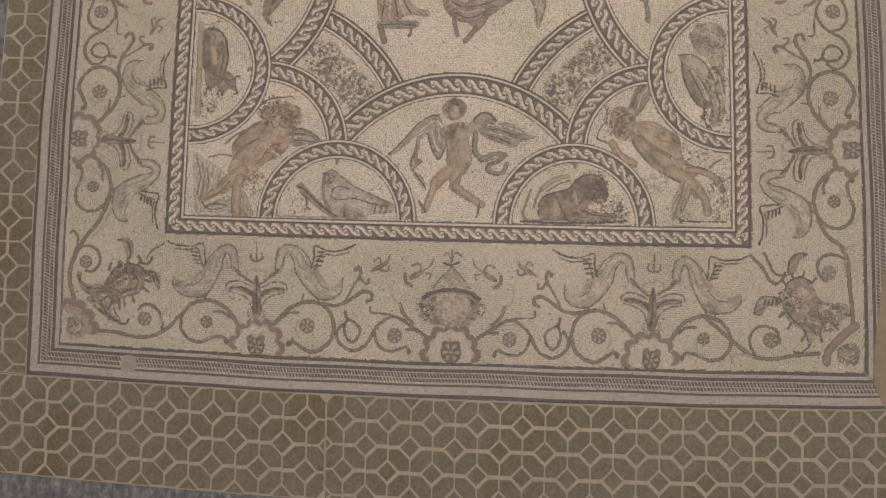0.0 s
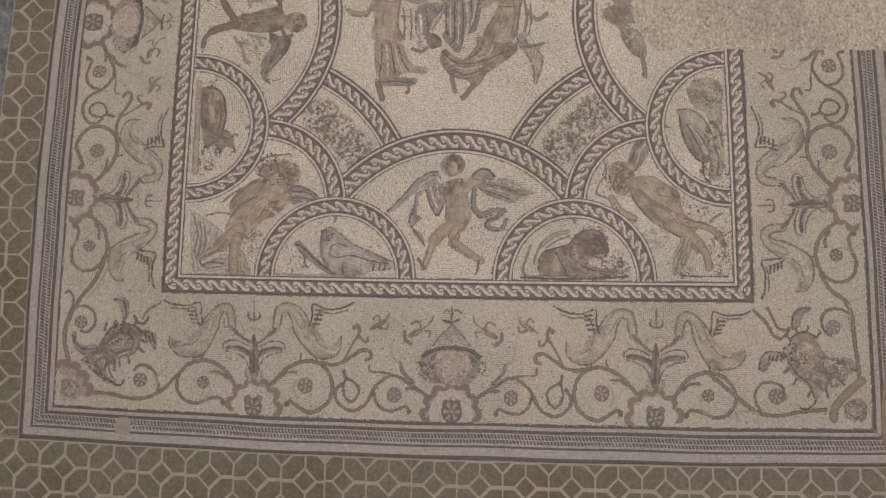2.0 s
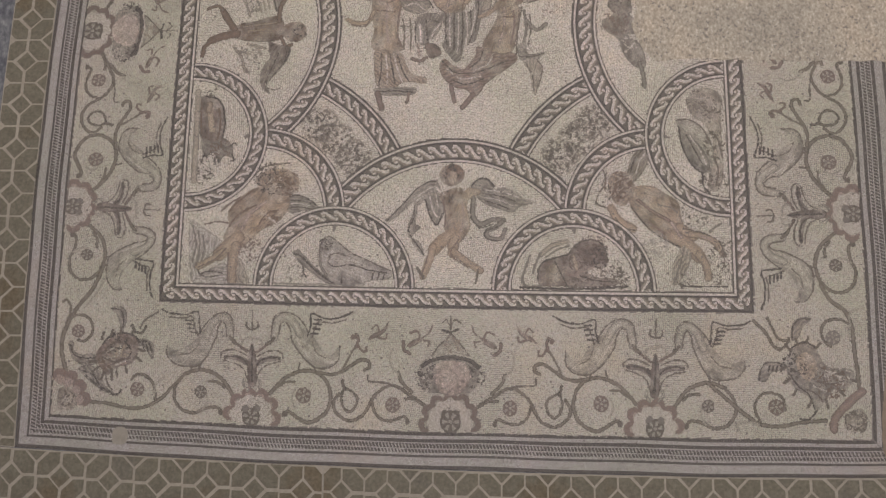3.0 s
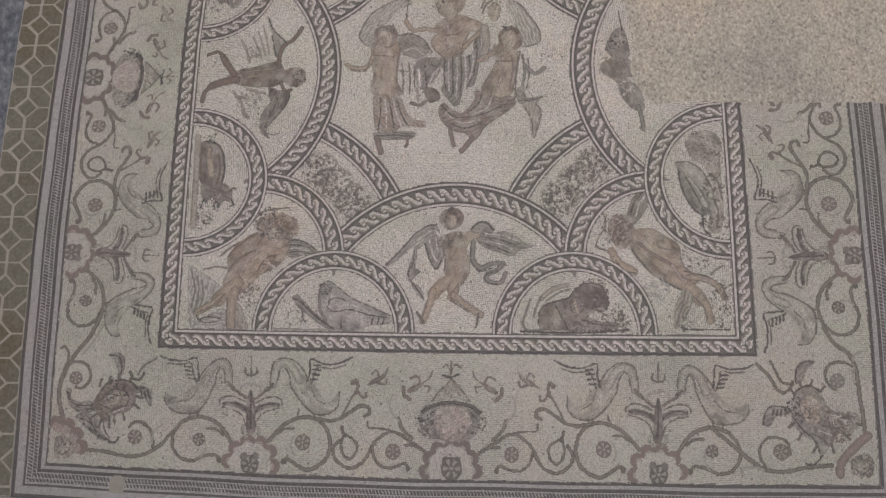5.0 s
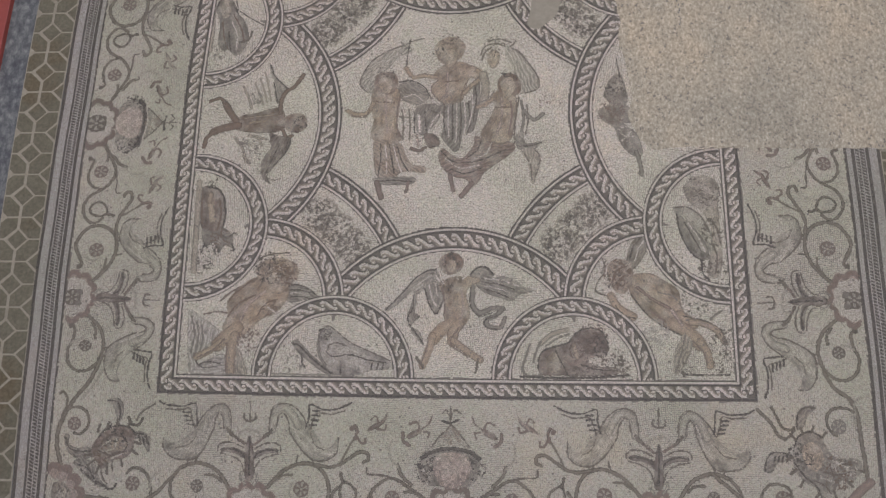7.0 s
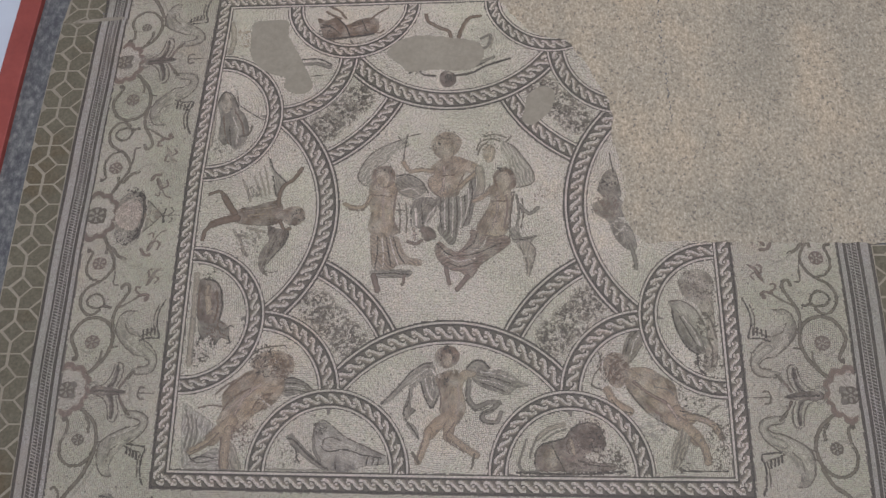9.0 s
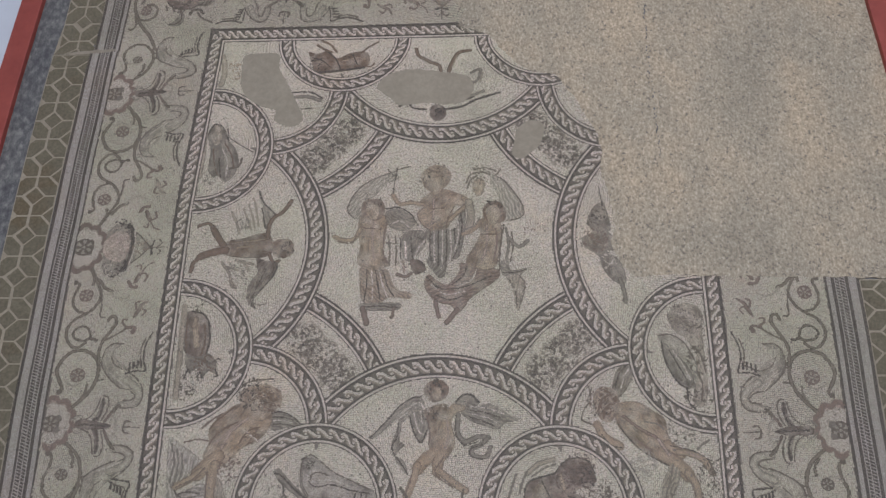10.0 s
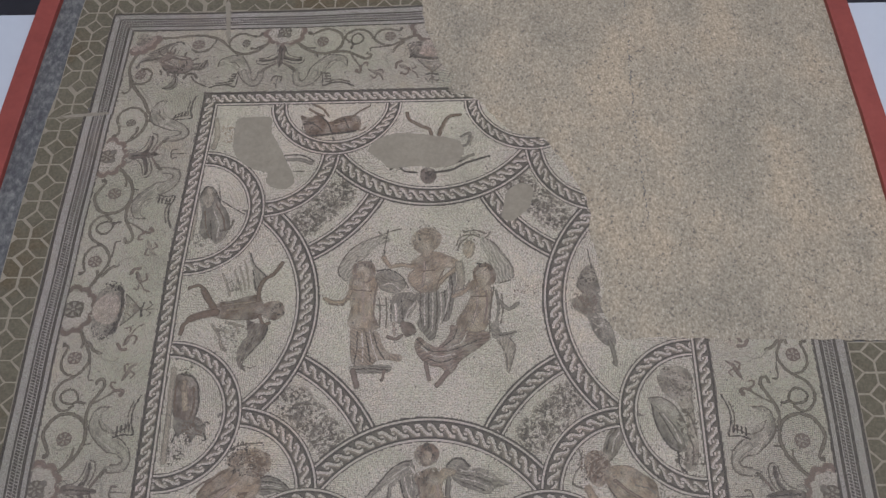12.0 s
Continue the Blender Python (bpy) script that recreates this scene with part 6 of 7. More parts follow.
stroke(REGION["center"], "figure", "rosy", 0.018, [(0.324, 0.132), (0.323, -0.011), (0.282, -0.152)])
stroke(REGION["center"], "figure", "umber", 0.008, [(0.276, 0.065), (0.386, 0.063)])
stroke(REGION["center"], "figure", "flesh", 0.03, [(0.261, 0.124), (0.206, 0.083), (0.158, 0.067)])
blob(REGION["center"], "hair", "umber", [(0.301, 0.192), (0.306, 0.273), (0.363, 0.315), (0.426, 0.296), (0.46, 0.223), (0.443, 0.159), (0.364, 0.144)])
speckle(REGION["center"], "hair", "dark", (0.374, 0.285), 0.06, 0.26)
blob(REGION["center"], "figure", "flesh2", [(0.326, 0.26), (0.382, 0.284), (0.421, 0.245), (0.412, 0.173), (0.364, 0.144), (0.325, 0.183)])
stroke(REGION["center"], "cloth", "vine", 0.01, [(0.443, 0.13), (0.416, -0.029), (0.405, -0.202)])
stroke(REGION["center"], "cloth", "grey2", 0.02, [(0.458, 0.104), (0.471, -0.022), (0.445, -0.17)])
stroke(REGION["center"], "cloth", "vine", 0.01, [(0.497, 0.078), (0.502, -0.031), (0.484, -0.138)])
stroke(REGION["center"], "figure", "grey2", 0.028, [(0.472, 0.036), (0.541, -0.031), (0.604, 0.009)])
blob(REGION["center"], "cloth", "grey2", [(0.414, -0.145), (0.469, -0.121), (0.486, -0.199), (0.59, -0.192), (0.535, -0.248), (0.466, -0.251), (0.424, -0.227)])
stroke(REGION["center"], "cloth", "dark", 0.009, [(0.428, -0.219), (0.505, -0.219), (0.59, -0.196)])
blob(REGION["center"], "wing", "grey", [(0.451, -0.251), (0.535, -0.236), (0.58, -0.293), (0.555, -0.384), (0.529, -0.491), (0.505, -0.404), (0.491, -0.324)])
stroke(REGION["center"], "wing", "vine", 0.009, [(0.543, -0.244), (0.579, -0.309), (0.537, -0.467)])
stroke(REGION["center"], "wing", "vine", 0.008, [(0.466, -0.259), (0.51, -0.348), (0.522, -0.459)])
speckle(REGION["center"], "cloth", "red2", (0.647, 0.126), 0.05, 0.12)
speckle(REGION["center"], "cloth", "red2", (0.606, 0.085), 0.05, 0.1)
TURN[0] += 1
# left up beast
blob(REGION["left_up_beast"], "beast", "grey2", [(-1.743, 0.887), (-1.705, 0.973), (-1.638, 0.962), (-1.575, 0.845), (-1.509, 0.768), (-1.472, 0.646), (-1.507, 0.526), (-1.561, 0.5), (-1.609, 0.547), (-1.649, 0.538), (-1.695, 0.613), (-1.697, 0.749)])
blob(REGION["left_up_beast"], "beast", "grey", [(-1.723, 0.925), (-1.688, 0.982), (-1.632, 0.923), (-1.633, 0.818), (-1.685, 0.81)])
stroke(REGION["left_up_beast"], "beast", "dark", 0.01, [(-1.741, 0.878), (-1.705, 0.973), (-1.632, 0.952), (-1.565, 0.836)])
stroke(REGION["left_up_beast"], "beast", "dark", 0.011, [(-1.621, 0.686), (-1.591, 0.537)])
stroke(REGION["left_up_beast"], "beast", "umber", 0.012, [(-1.599, 0.827), (-1.531, 0.712), (-1.5, 0.6)])
stroke(REGION["left_up_beast"], "beast", "umber", 0.01, [(-1.679, 0.772), (-1.647, 0.631), (-1.609, 0.547)])
stroke(REGION["left_up_beast"], "beast", "line", 0.008, [(-1.608, 0.77), (-1.559, 0.666), (-1.551, 0.546)])
stroke(REGION["left_up_beast"], "beast", "dark", 0.009, [(-1.559, 0.854), (-1.474, 0.796), (-1.376, 0.737)])
stroke(REGION["left_up_beast"], "beast", "vine", 0.016, [(-1.533, 0.601), (-1.47, 0.622), (-1.452, 0.682)])
stroke(REGION["left_up_beast"], "beast", "dark", 0.009, [(-1.606, 0.99), (-1.569, 0.864)])
speckle(REGION["left_up_beast"], "beast", "blue", (-1.605, 0.98), 0.06, 0.3)
speckle(REGION["left_up_beast"], "ground", "grey2", (-1.666, 0.539), 0.07, 0.2)
stroke(REGION["left_up_beast"], "ground", "grey", 0.03, [(-1.766, 1.013), (-1.748, 0.773), (-1.741, 0.54)])
TURN[0] += 1
# top beast
blob(REGION["top_beast"], "beast", "umber", [(-1.043, 1.621), (-0.975, 1.599), (-0.888, 1.628), (-0.821, 1.543), (-0.71, 1.602), (-0.595, 1.604), (-0.563, 1.504), (-0.608, 1.438), (-0.734, 1.416), (-0.872, 1.4), (-0.968, 1.403), (-1.011, 1.497)])
stroke(REGION["top_beast"], "beast", "dark", 0.016, [(-0.977, 1.408), (-0.787, 1.423), (-0.604, 1.444)])
stroke(REGION["top_beast"], "beast", "dark", 0.012, [(-0.888, 1.615), (-0.829, 1.537), (-0.787, 1.434)])
stroke(REGION["top_beast"], "beast", "brown2", 0.02, [(-0.775, 1.511), (-0.662, 1.543), (-0.6, 1.528)])
stroke(REGION["top_beast"], "beast", "dark", 0.01, [(-1.007, 1.556), (-0.925, 1.517), (-0.858, 1.447)])
stroke(REGION["top_beast"], "beast", "dark", 0.01, [(-0.7, 1.582), (-0.658, 1.473)])
stroke(REGION["top_beast"], "beast", "umber", 0.022, [(-0.982, 1.696), (-0.916, 1.642), (-0.861, 1.614)])
stroke(REGION["top_beast"], "beast", "umber", 0.02, [(-0.95, 1.743), (-0.875, 1.692), (-0.825, 1.613)])
stroke(REGION["top_beast"], "beast", "umber", 0.018, [(-0.63, 1.598), (-0.571, 1.668), (-0.502, 1.717)])
stroke(REGION["top_beast"], "beast", "umber", 0.014, [(-0.615, 1.483), (-0.56, 1.448), (-0.527, 1.479)])
speckle(REGION["top_beast"], "beast", "dark", (-0.967, 1.495), 0.06, 0.25)
TURN[0] += 1
# top figure
stroke(REGION["top_figure"], "figure", "umber", 0.03, [(-0.205, 1.627), (-0.185, 1.549), (-0.096, 1.48), (-0.025, 1.439), (-0.006, 1.355)])
stroke(REGION["top_figure"], "figure", "umber", 0.034, [(0.213, 1.589), (0.133, 1.573), (0.08, 1.479), (0.046, 1.363), (0.072, 1.312)])
stroke(REGION["top_figure"], "figure", "brown2", 0.012, [(-0.158, 1.523), (-0.078, 1.474)])
stroke(REGION["top_figure"], "figure", "brown2", 0.012, [(0.115, 1.536), (0.072, 1.425)])
blob(REGION["top_figure"], "hair", "umber2", [(-0.092, 1.055), (-0.055, 1.102), (0.014, 1.081), (0.032, 1.014), (-0.01, 0.967), (-0.07, 0.978)])
speckle(REGION["top_figure"], "hair", "dark", (-0.028, 1.034), 0.04, 0.35)
stroke(REGION["top_figure"], "wing", "dark", 0.018, [(0.023, 1.061), (0.142, 1.077), (0.27, 1.14), (0.434, 1.188)])
stroke(REGION["top_figure"], "wing", "grey2", 0.024, [(0.116, 1.126), (0.219, 1.166), (0.314, 1.207)])
stroke(REGION["top_figure"], "wing", "dark", 0.009, [(0.091, 1.098), (0.245, 1.16)])
stroke(REGION["top_figure"], "wing", "grey2", 0.022, [(0.22, 1.368), (0.29, 1.396), (0.272, 1.306), (0.228, 1.278)])
stroke(REGION["top_figure"], "wing", "grey", 0.016, [(0.307, 1.364), (0.289, 1.285)])
stroke(REGION["top_figure"], "wing", "dark", 0.016, [(-0.319, 1.09), (-0.261, 1.127), (-0.216, 1.078), (-0.122, 1.061)])
speckle(REGION["top_figure"], "wing", "dark", (-0.269, 1.128), 0.05, 0.28)
TURN[0] += 1
# lion
stroke(REGION["lion"], "ground", "grey", 0.03, [(0.561, -1.529), (0.633, -1.472), (0.726, -1.443)])
stroke(REGION["lion"], "ground", "grey2", 0.012, [(0.596, -1.542), (0.675, -1.493), (0.74, -1.472)])
blob(REGION["lion"], "lion", "brown", [(0.538, -1.682), (0.546, -1.612), (0.585, -1.57), (0.657, -1.549), (0.728, -1.528), (0.764, -1.482), (0.818, -1.446), (0.89, -1.436), (0.946, -1.46), (0.972, -1.516), (0.988, -1.568), (0.942, -1.602), (0.885, -1.613), (0.857, -1.641), (0.926, -1.668), (1.031, -1.674), (1.048, -1.705), (0.918, -1.726), (0.707, -1.725), (0.566, -1.722)])
blob(REGION["lion"], "lion", "brown2", [(0.588, -1.674), (0.602, -1.612), (0.653, -1.584), (0.687, -1.632), (0.679, -1.694), (0.623, -1.708)])
stroke(REGION["lion"], "lion", "dark", 0.01, [(0.653, -1.577), (0.694, -1.659), (0.728, -1.721)])
stroke(REGION["lion"], "lion", "dark", 0.01, [(0.538, -1.682), (0.549, -1.609), (0.589, -1.567), (0.66, -1.545), (0.732, -1.524), (0.768, -1.478), (0.822, -1.443), (0.89, -1.432), (0.946, -1.456), (0.979, -1.526)])
stroke(REGION["lion"], "lion", "flesh2", 0.03, [(0.767, -1.541), (0.787, -1.617)])
stroke(REGION["lion"], "lion", "dark", 0.009, [(0.814, -1.658), (0.905, -1.685), (1.037, -1.691)])
speckle(REGION["lion"], "lion", "umber2", (0.888, -1.499), 0.1, 0.34)
speckle(REGION["lion"], "lion", "dark", (0.929, -1.554), 0.06, 0.34)
speckle(REGION["lion"], "lion", "umber2", (0.816, -1.569), 0.08, 0.26)
speckle(REGION["lion"], "lion", "umber2", (0.919, -1.678), 0.08, 0.3)
stroke(REGION["lion"], "tail", "grey2", 0.016, [(0.489, -1.543), (0.46, -1.62), (0.442, -1.689), (0.481, -1.73), (0.559, -1.723)])
stroke(REGION["lion"], "tail", "grey2", 0.014, [(0.561, -1.518), (0.532, -1.571), (0.51, -1.647)])
stroke(REGION["lion"], "ground", "dark", 0.014, [(0.431, -1.734), (0.707, -1.738), (0.918, -1.733), (1.099, -1.718)])
speckle(REGION["lion"], "ground", "vine", (1.018, -1.623), 0.07, 0.25)
speckle(REGION["lion"], "ground", "vine", (1.059, -1.677), 0.06, 0.3)
speckle(REGION["lion"], "ground", "vine", (0.777, -1.727), 0.06, 0.3)
TURN[0] += 1
# right fragment
blob(REGION["right_fragment"], "figure", "grey2", [(1.02, 0.145), (1.07, 0.255), (1.141, 0.283), (1.181, 0.108), (1.164, 0.069), (1.245, -0.015), (1.209, -0.066), (1.145, -0.068), (1.233, -0.155), (1.256, -0.293), (1.178, -0.289), (1.109, -0.196), (1.076, -0.099), (0.996, -0.038), (0.98, 0.027), (1.054, 0.074), (1.033, 0.112)])
speckle(REGION["right_fragment"], "figure", "dark", (1.098, 0.193), 0.07, 0.25)
speckle(REGION["right_fragment"], "figure", "brown", (1.07, 0.014), 0.09, 0.3)
speckle(REGION["right_fragment"], "figure", "cream", (1.149, -0.14), 0.07, 0.22)
stroke(REGION["right_fragment"], "figure", "grey2", 0.03, [(1.216, -0.269), (1.235, -0.34), (1.244, -0.43)])
stroke(REGION["right_fragment"], "figure", "dark", 0.01, [(1.117, 0.408), (1.128, 0.324), (1.132, 0.266)])
TURN[0] += 1
# tl figure
stroke(REGION["tl_figure"], "wing", "grey2", 0.03, [(-1.105, 1.196), (-1.01, 1.194), (-0.921, 1.163)])
stroke(REGION["tl_figure"], "wing", "dark", 0.012, [(-1.131, 1.237), (-1, 1.234), (-0.905, 1.181)])
stroke(REGION["tl_figure"], "wing", "dark", 0.01, [(-1.052, 1.091), (-0.967, 1.095)])
speckle(REGION["tl_figure"], "figure", "flesh", (-1.587, 1.456), 0.1, 0.3)
stroke(REGION["tl_figure"], "cloth", "grey", 0.05, [(-1.737, 1.59), (-1.7, 1.434), (-1.71, 1.322)])


TURN[0] += 1
# patches
PATCH_TL = [(-1.551, 1.471), (-1.548, 1.575), (-1.491, 1.609), (-1.28, 1.608), (-1.253, 1.448), (-1.154, 1.268), (-1.091, 1.142), (-1.035, 1.009), (-1.101, 0.942), (-1.19, 0.959), (-1.255, 1.013), (-1.246, 1.081), (-1.353, 1.123), (-1.471, 1.196), (-1.539, 1.317)]
PATCH_TOP = [(-0.495, 1.26), (-0.431, 1.358), (-0.336, 1.396), (-0.239, 1.413), (-0.027, 1.387), (0.203, 1.33), (0.228, 1.191), (0.115, 1.107), (-0.152, 1.114), (-0.325, 1.108), (-0.405, 1.179)]
PATCH_FOL = [(0.563, 0.886), (0.65, 0.949), (0.742, 0.929), (0.753, 0.834), (0.699, 0.734), (0.584, 0.645), (0.514, 0.683), (0.534, 0.784)]


PATCH_BR = [(2.645, -2.02), (2.70, -1.96), (2.767, -1.95), (2.76, -2.813), (2.66, -2.808), (2.60, -2.70), (2.585, -2.57), (2.61, -2.30)]
PATCH_SMUDGE = [(-2.108, -2.661), (-2.033, -2.656), (-2.03, -2.742), (-2.105, -2.746)]


PATCH_JOINT = [(-1.842, 2.708), (-1.808, 2.707), (-1.749, 2.35), (-1.783, 2.362)]
PATCH_SPLIT = [(-2.85, 1.681), (-2.57, 1.706), (-2.564, 1.679), (-2.843, 1.649)]


# ---- scroll borders on four sides, mirrored about the middle of each
def side_map(side, flip):
    edge = SCROLL[side]

    def m(u, w):
        u = -u * flip
        across = edge + (math.copysign(OUTER, edge) - edge) * w
        if side in ("bottom", "top"):
            return (u, across)
        return (across, u)
    return m


for side in ("bottom", "left", "right", "top"):
    for flip in (1, -1):
        m = side_map(side, flip)
        TURN[1] += 1
        half_side(INDEX["scroll_border", side], m)
    mask_unit(INDEX["scroll_border", side], side_map(side, -1))
for corner, side in ((border_corner, "bottom"), (border_corner_worn, "bottom"), (border_corner, "top")):
    TURN[0] += 1
    TURN[1] += 1
    corner(None, side_map(side, -1))

# speckled foliage in the curved panels
for q, side in ((0, "bottom"), (3, "right"), (2, "top"), (1, "left")):
    x, z = turned(-0.78, -0.80, -q)
    tx, tz = turned(0.09, -0.09, -q)
    for step in (-1.25, 0, 1.25):
        for r, share, tint in ((0.13, 0.36, "grey"), (0.12, 0.34, "grey2"), (0.11, 0.26, "vine"), (0.09, 0.15, "dark")):
            speckle(INDEX["foliage_panel", side], "foliage", tint, (x + step * tx, z + step * tz), r, share)

# the border's motifs are laid in paler, worn stone
worn = np.isin(FR, [INDEX["scroll_border", e] for e in SCROLL]) & (FM >= 0)
fade = np.clip(-0.06 + 0.16 * wander(FX[worn], FZ[worn], 3.0), 0.0, 0.3)[:, None]
FC[worn] = FC[worn] * (1 - fade) + PALETTE["field"] * 0.86 * fade

# ---- remove what is lost, then lay the tesserae
lost_outline = ragged(LOST[:-2], 0.012).tolist()
cut = lost_outline.index(min(lost_outline, key=lambda p: (p[0] - LOST[-3][0]) ** 2 + (p[1] - LOST[-3][1]) ** 2))
lost_outline = np.array(lost_outline[:cut + 1] + [(LOST[-3][0], z) for z in np.linspace(LOST[-3][1], LOST[-2][1], 15)] + LOST[-1:])
holes = [ragged(spline(p, closed=True, step=0.02), 0.006) for p in (PATCH_TL, PATCH_TOP, PATCH_FOL, PATCH_SMUDGE, PATCH_JOINT, PATCH_SPLIT, PATCH_BR)]


def survives(x, z):
    gone = inside(x, z, lost_outline)
    for h in holes:
        gone |= inside(x, z, h)
    return ~gone & (rng.random(x.shape) > 0.004)


def lay(name, x, z, angle, sx, sz, color, parent, label="", kind="", tight=0.0, even=1.0):
    """One mesh of small stone faces, each a little turned, tilted and toned by itself."""
    n = len(x)
    if not n:
        return None
    x, z = settle(x, z)
    angle = angle + rng.normal(0, 0.07, n)
    sx, sz = sx * rng.uniform(0.41 + tight, 0.475 + tight / 2, n), sz * rng.uniform(0.41 + tight, 0.475 + tight / 2, n)
    c, s = np.cos(angle), np.sin(angle)
    co = np.empty((n, 4, 3), np.float32)
    depth = -0.0095 - rng.random(n) * 0.0012
    tx, tz = rng.normal(0, 0.0004, n), rng.normal(0, 0.0004, n)
    for k, (i, j) in enumerate(((-1, -1), (1, -1), (1, 1), (-1, 1))):
        a, b = i * sx * rng.uniform(0.86, 1.06, n), j * sz * rng.uniform(0.86, 1.06, n)
        co[:, k, 0], co[:, k, 2] = x + a * c - b * s, z + a * s + b * c
        co[:, k, 1] = depth + i * tx + j * tz
    me = bpy.data.meshes.new(name)
    me.vertices.add(n * 4)
    me.loops.add(n * 4)
    me.polygons.add(n)
    me.vertices.foreach_set("co", co.ravel())
    me.loops.foreach_set("vertex_index", np.arange(n * 4, dtype=np.int32))
    me.polygons.foreach_set("loop_start", np.arange(0, n * 4, 4, dtype=np.int32))
    me.update(calc_edges=True)
    spread = (0.082 if np.max(sx) > 0.004 else 0.07) * even
    tone = np.clip(rng.normal(1.0, spread, n), 0.7, 1.3)[:, None] * (1 + rng.normal(0, 0.018, (n, 3)))
    rgba = np.ones((n, 4, 4), np.float32)
    rgba[:, :, :3] = (color * tone)[:, None, :]
    me.attributes.new("stone", "FLOAT_COLOR", "POINT").data.foreach_set("color", rgba.ravel())
    ob = link_mesh(name, me, TESSERA, parent, label)
    return tagged(ob, kind=kind)


ok = survives(BX, BZ)
small = (FM.reshape(-1, 4) >= 0).any(axis=1)
whole_ = ok & ~small
fine = np.repeat(ok & small, 4)
BR, BC = FR[::4], FC[::4]
FX, FZ, FR, FC, FM = FX[fine], FZ[fine], FR[fine], FC[fine], FM[fine]
HALF = STEP / 2
PANELS = {}
for i, (name, _) in enumerate(REGIONS):
    w, v = whole_ & (BR == i), (FR == i) & (FM < 0)
    if w.any():
        size = np.concatenate([np.full(w.sum(), STEP), np.full(v.sum(), HALF)])
        lean = np.concatenate([LEAN[w], np.zeros(v.sum())])
        PANELS[i] = lay(name, np.concatenate([BX[w], FX[v]]), np.concatenate([BZ[w], FZ[v]]), lean, size, size, np.concatenate([BC[w], FC[v]]), mosaic, KINDS[name],
                        tight=0.06 if name == "scroll_border" else 0.02, even=0.65 if name == "scroll_border" else 1.0)
SPLIT = {"figure", "hair", "corner_flower", "bird", "beast", "lizard", "branch", "stool", "garland", "acanthus_head", "lion", "cloth", "wing", "leaf", "calyx", "flower", "rosette", "swan", "leg", "ground", "wreath", "finial", "foliage"}


def pieces(i, name):
    """The stones of one motif, parted where they don't touch; crumbs go with the largest piece."""
    if len(i) < 4:
        return []
    if name not in SPLIT:
        return [i]
    cells = {}
    for n, (p, q) in enumerate(zip(np.floor(FX[i] / 0.0085).astype(int).tolist(), np.floor(FZ[i] / 0.0085).astype(int).tolist())):
        cells.setdefault((p, q), []).append(n)
    groups = []
    while cells:
        start = next(iter(cells))
        todo, found = [start], cells.pop(start)
        while todo:
            p, q = todo.pop()
            for d in itertools.product((-1, 0, 1), (-1, 0, 1)):
                other = cells.pop((p + d[0], q + d[1]), None)
                if other is not None:
                    found = found + other
                    todo.append((p + d[0], q + d[1]))
        groups.append(found)
    groups.sort(key=len, reverse=True)
    main, out = list(groups[0]), []
    for g in groups[1:]:
        if len(g) < 24 or name == "foliage":
            main += g
        else:
            out.append(i[g])
    return [i[main]] + out


LABELS = {"figure": "plain flesh-brown figure shape", "swan": "olive-grey long-necked bird", "rosette": "brown rosette", "calyx": "dark leafy calyx",
          "vine": "grey-brown vine scroll", "mask": "plain rosy oval mask", "lion": "brown crouching beast", "wing": "dark grey wing", "cloth": "grey drapery folds"}
for (r, name, _), k in MOTIFS.items():
    if r not in PANELS:
        continue
    for w in pieces(np.flatnonzero(FM == k), name):
        lay(name, FX[w], FZ[w], 0.0, HALF, HALF, FC[w], PANELS[r], LABELS.get(name, ""))


# ---- twisted bands
def twist(s, t, pitch):
    """Colour of a two-strand twist at s along the band and t from -1 to 1 across it: pale curves that sway from edge to edge on a dark ground."""
    col = np.tile(PALETTE["ground"], (len(s), 1))
    ph0 = (s / pitch % 1) * math.pi
    for shift in (-math.pi, 0, math.pi):
        ph = ph0 + shift
        on = (ph > -0.20 * math.pi) & (ph < 1.20 * math.pi)
        y = 0.60 * np.cos(ph)
        d = (t - y) / np.sqrt(1 + 0.9 * np.sin(ph) ** 2)
        col[on & (d < -0.17) & (d > -0.50)] = PALETTE["strand"]
    for shift in (-math.pi, 0, math.pi):
        ph = ph0 + shift
        on = (ph > -0.20 * math.pi) & (ph < 1.20 * math.pi)
        d = (t - 0.60 * np.cos(ph)) / np.sqrt(1 + 0.9 * np.sin(ph) ** 2)
        col[on & (d > 0.19) & (d < 0.38)] = PALETTE["dark"]
        col[on & (np.abs(d) < 0.21)] = PALETTE["line"]
    eye = (np.minimum(ph0, math.pi - ph0) < 0.36) & (np.abs(t) < 0.17)
    col[eye] = PALETTE["line"]
    col[np.abs(t) > 0.90] = PALETTE["dark"]
    return col


def band_rows(width):
    """Rows across a band: their offsets and their spacing."""
    rows = int(round(width / 0.0066))
    return (np.arange(rows) + 0.5) * width / rows, width / rows


def band_color(s, off, width, lead, trail, pitch):
    t = (off - lead) / (width - lead - trail) * 2 - 1
    col = twist(s, t, pitch)
    for at, size in ((off, lead), (width - off, trail)):
        if size > 0.02:
            col[at < size] = PALETTE["line"]
            col[(at < size * 0.30) | ((at > size * 0.74) & (at < size))] = PALETTE["dark"]
        elif size > 0:
            col[at < size] = PALETTE["dark"]
    return col


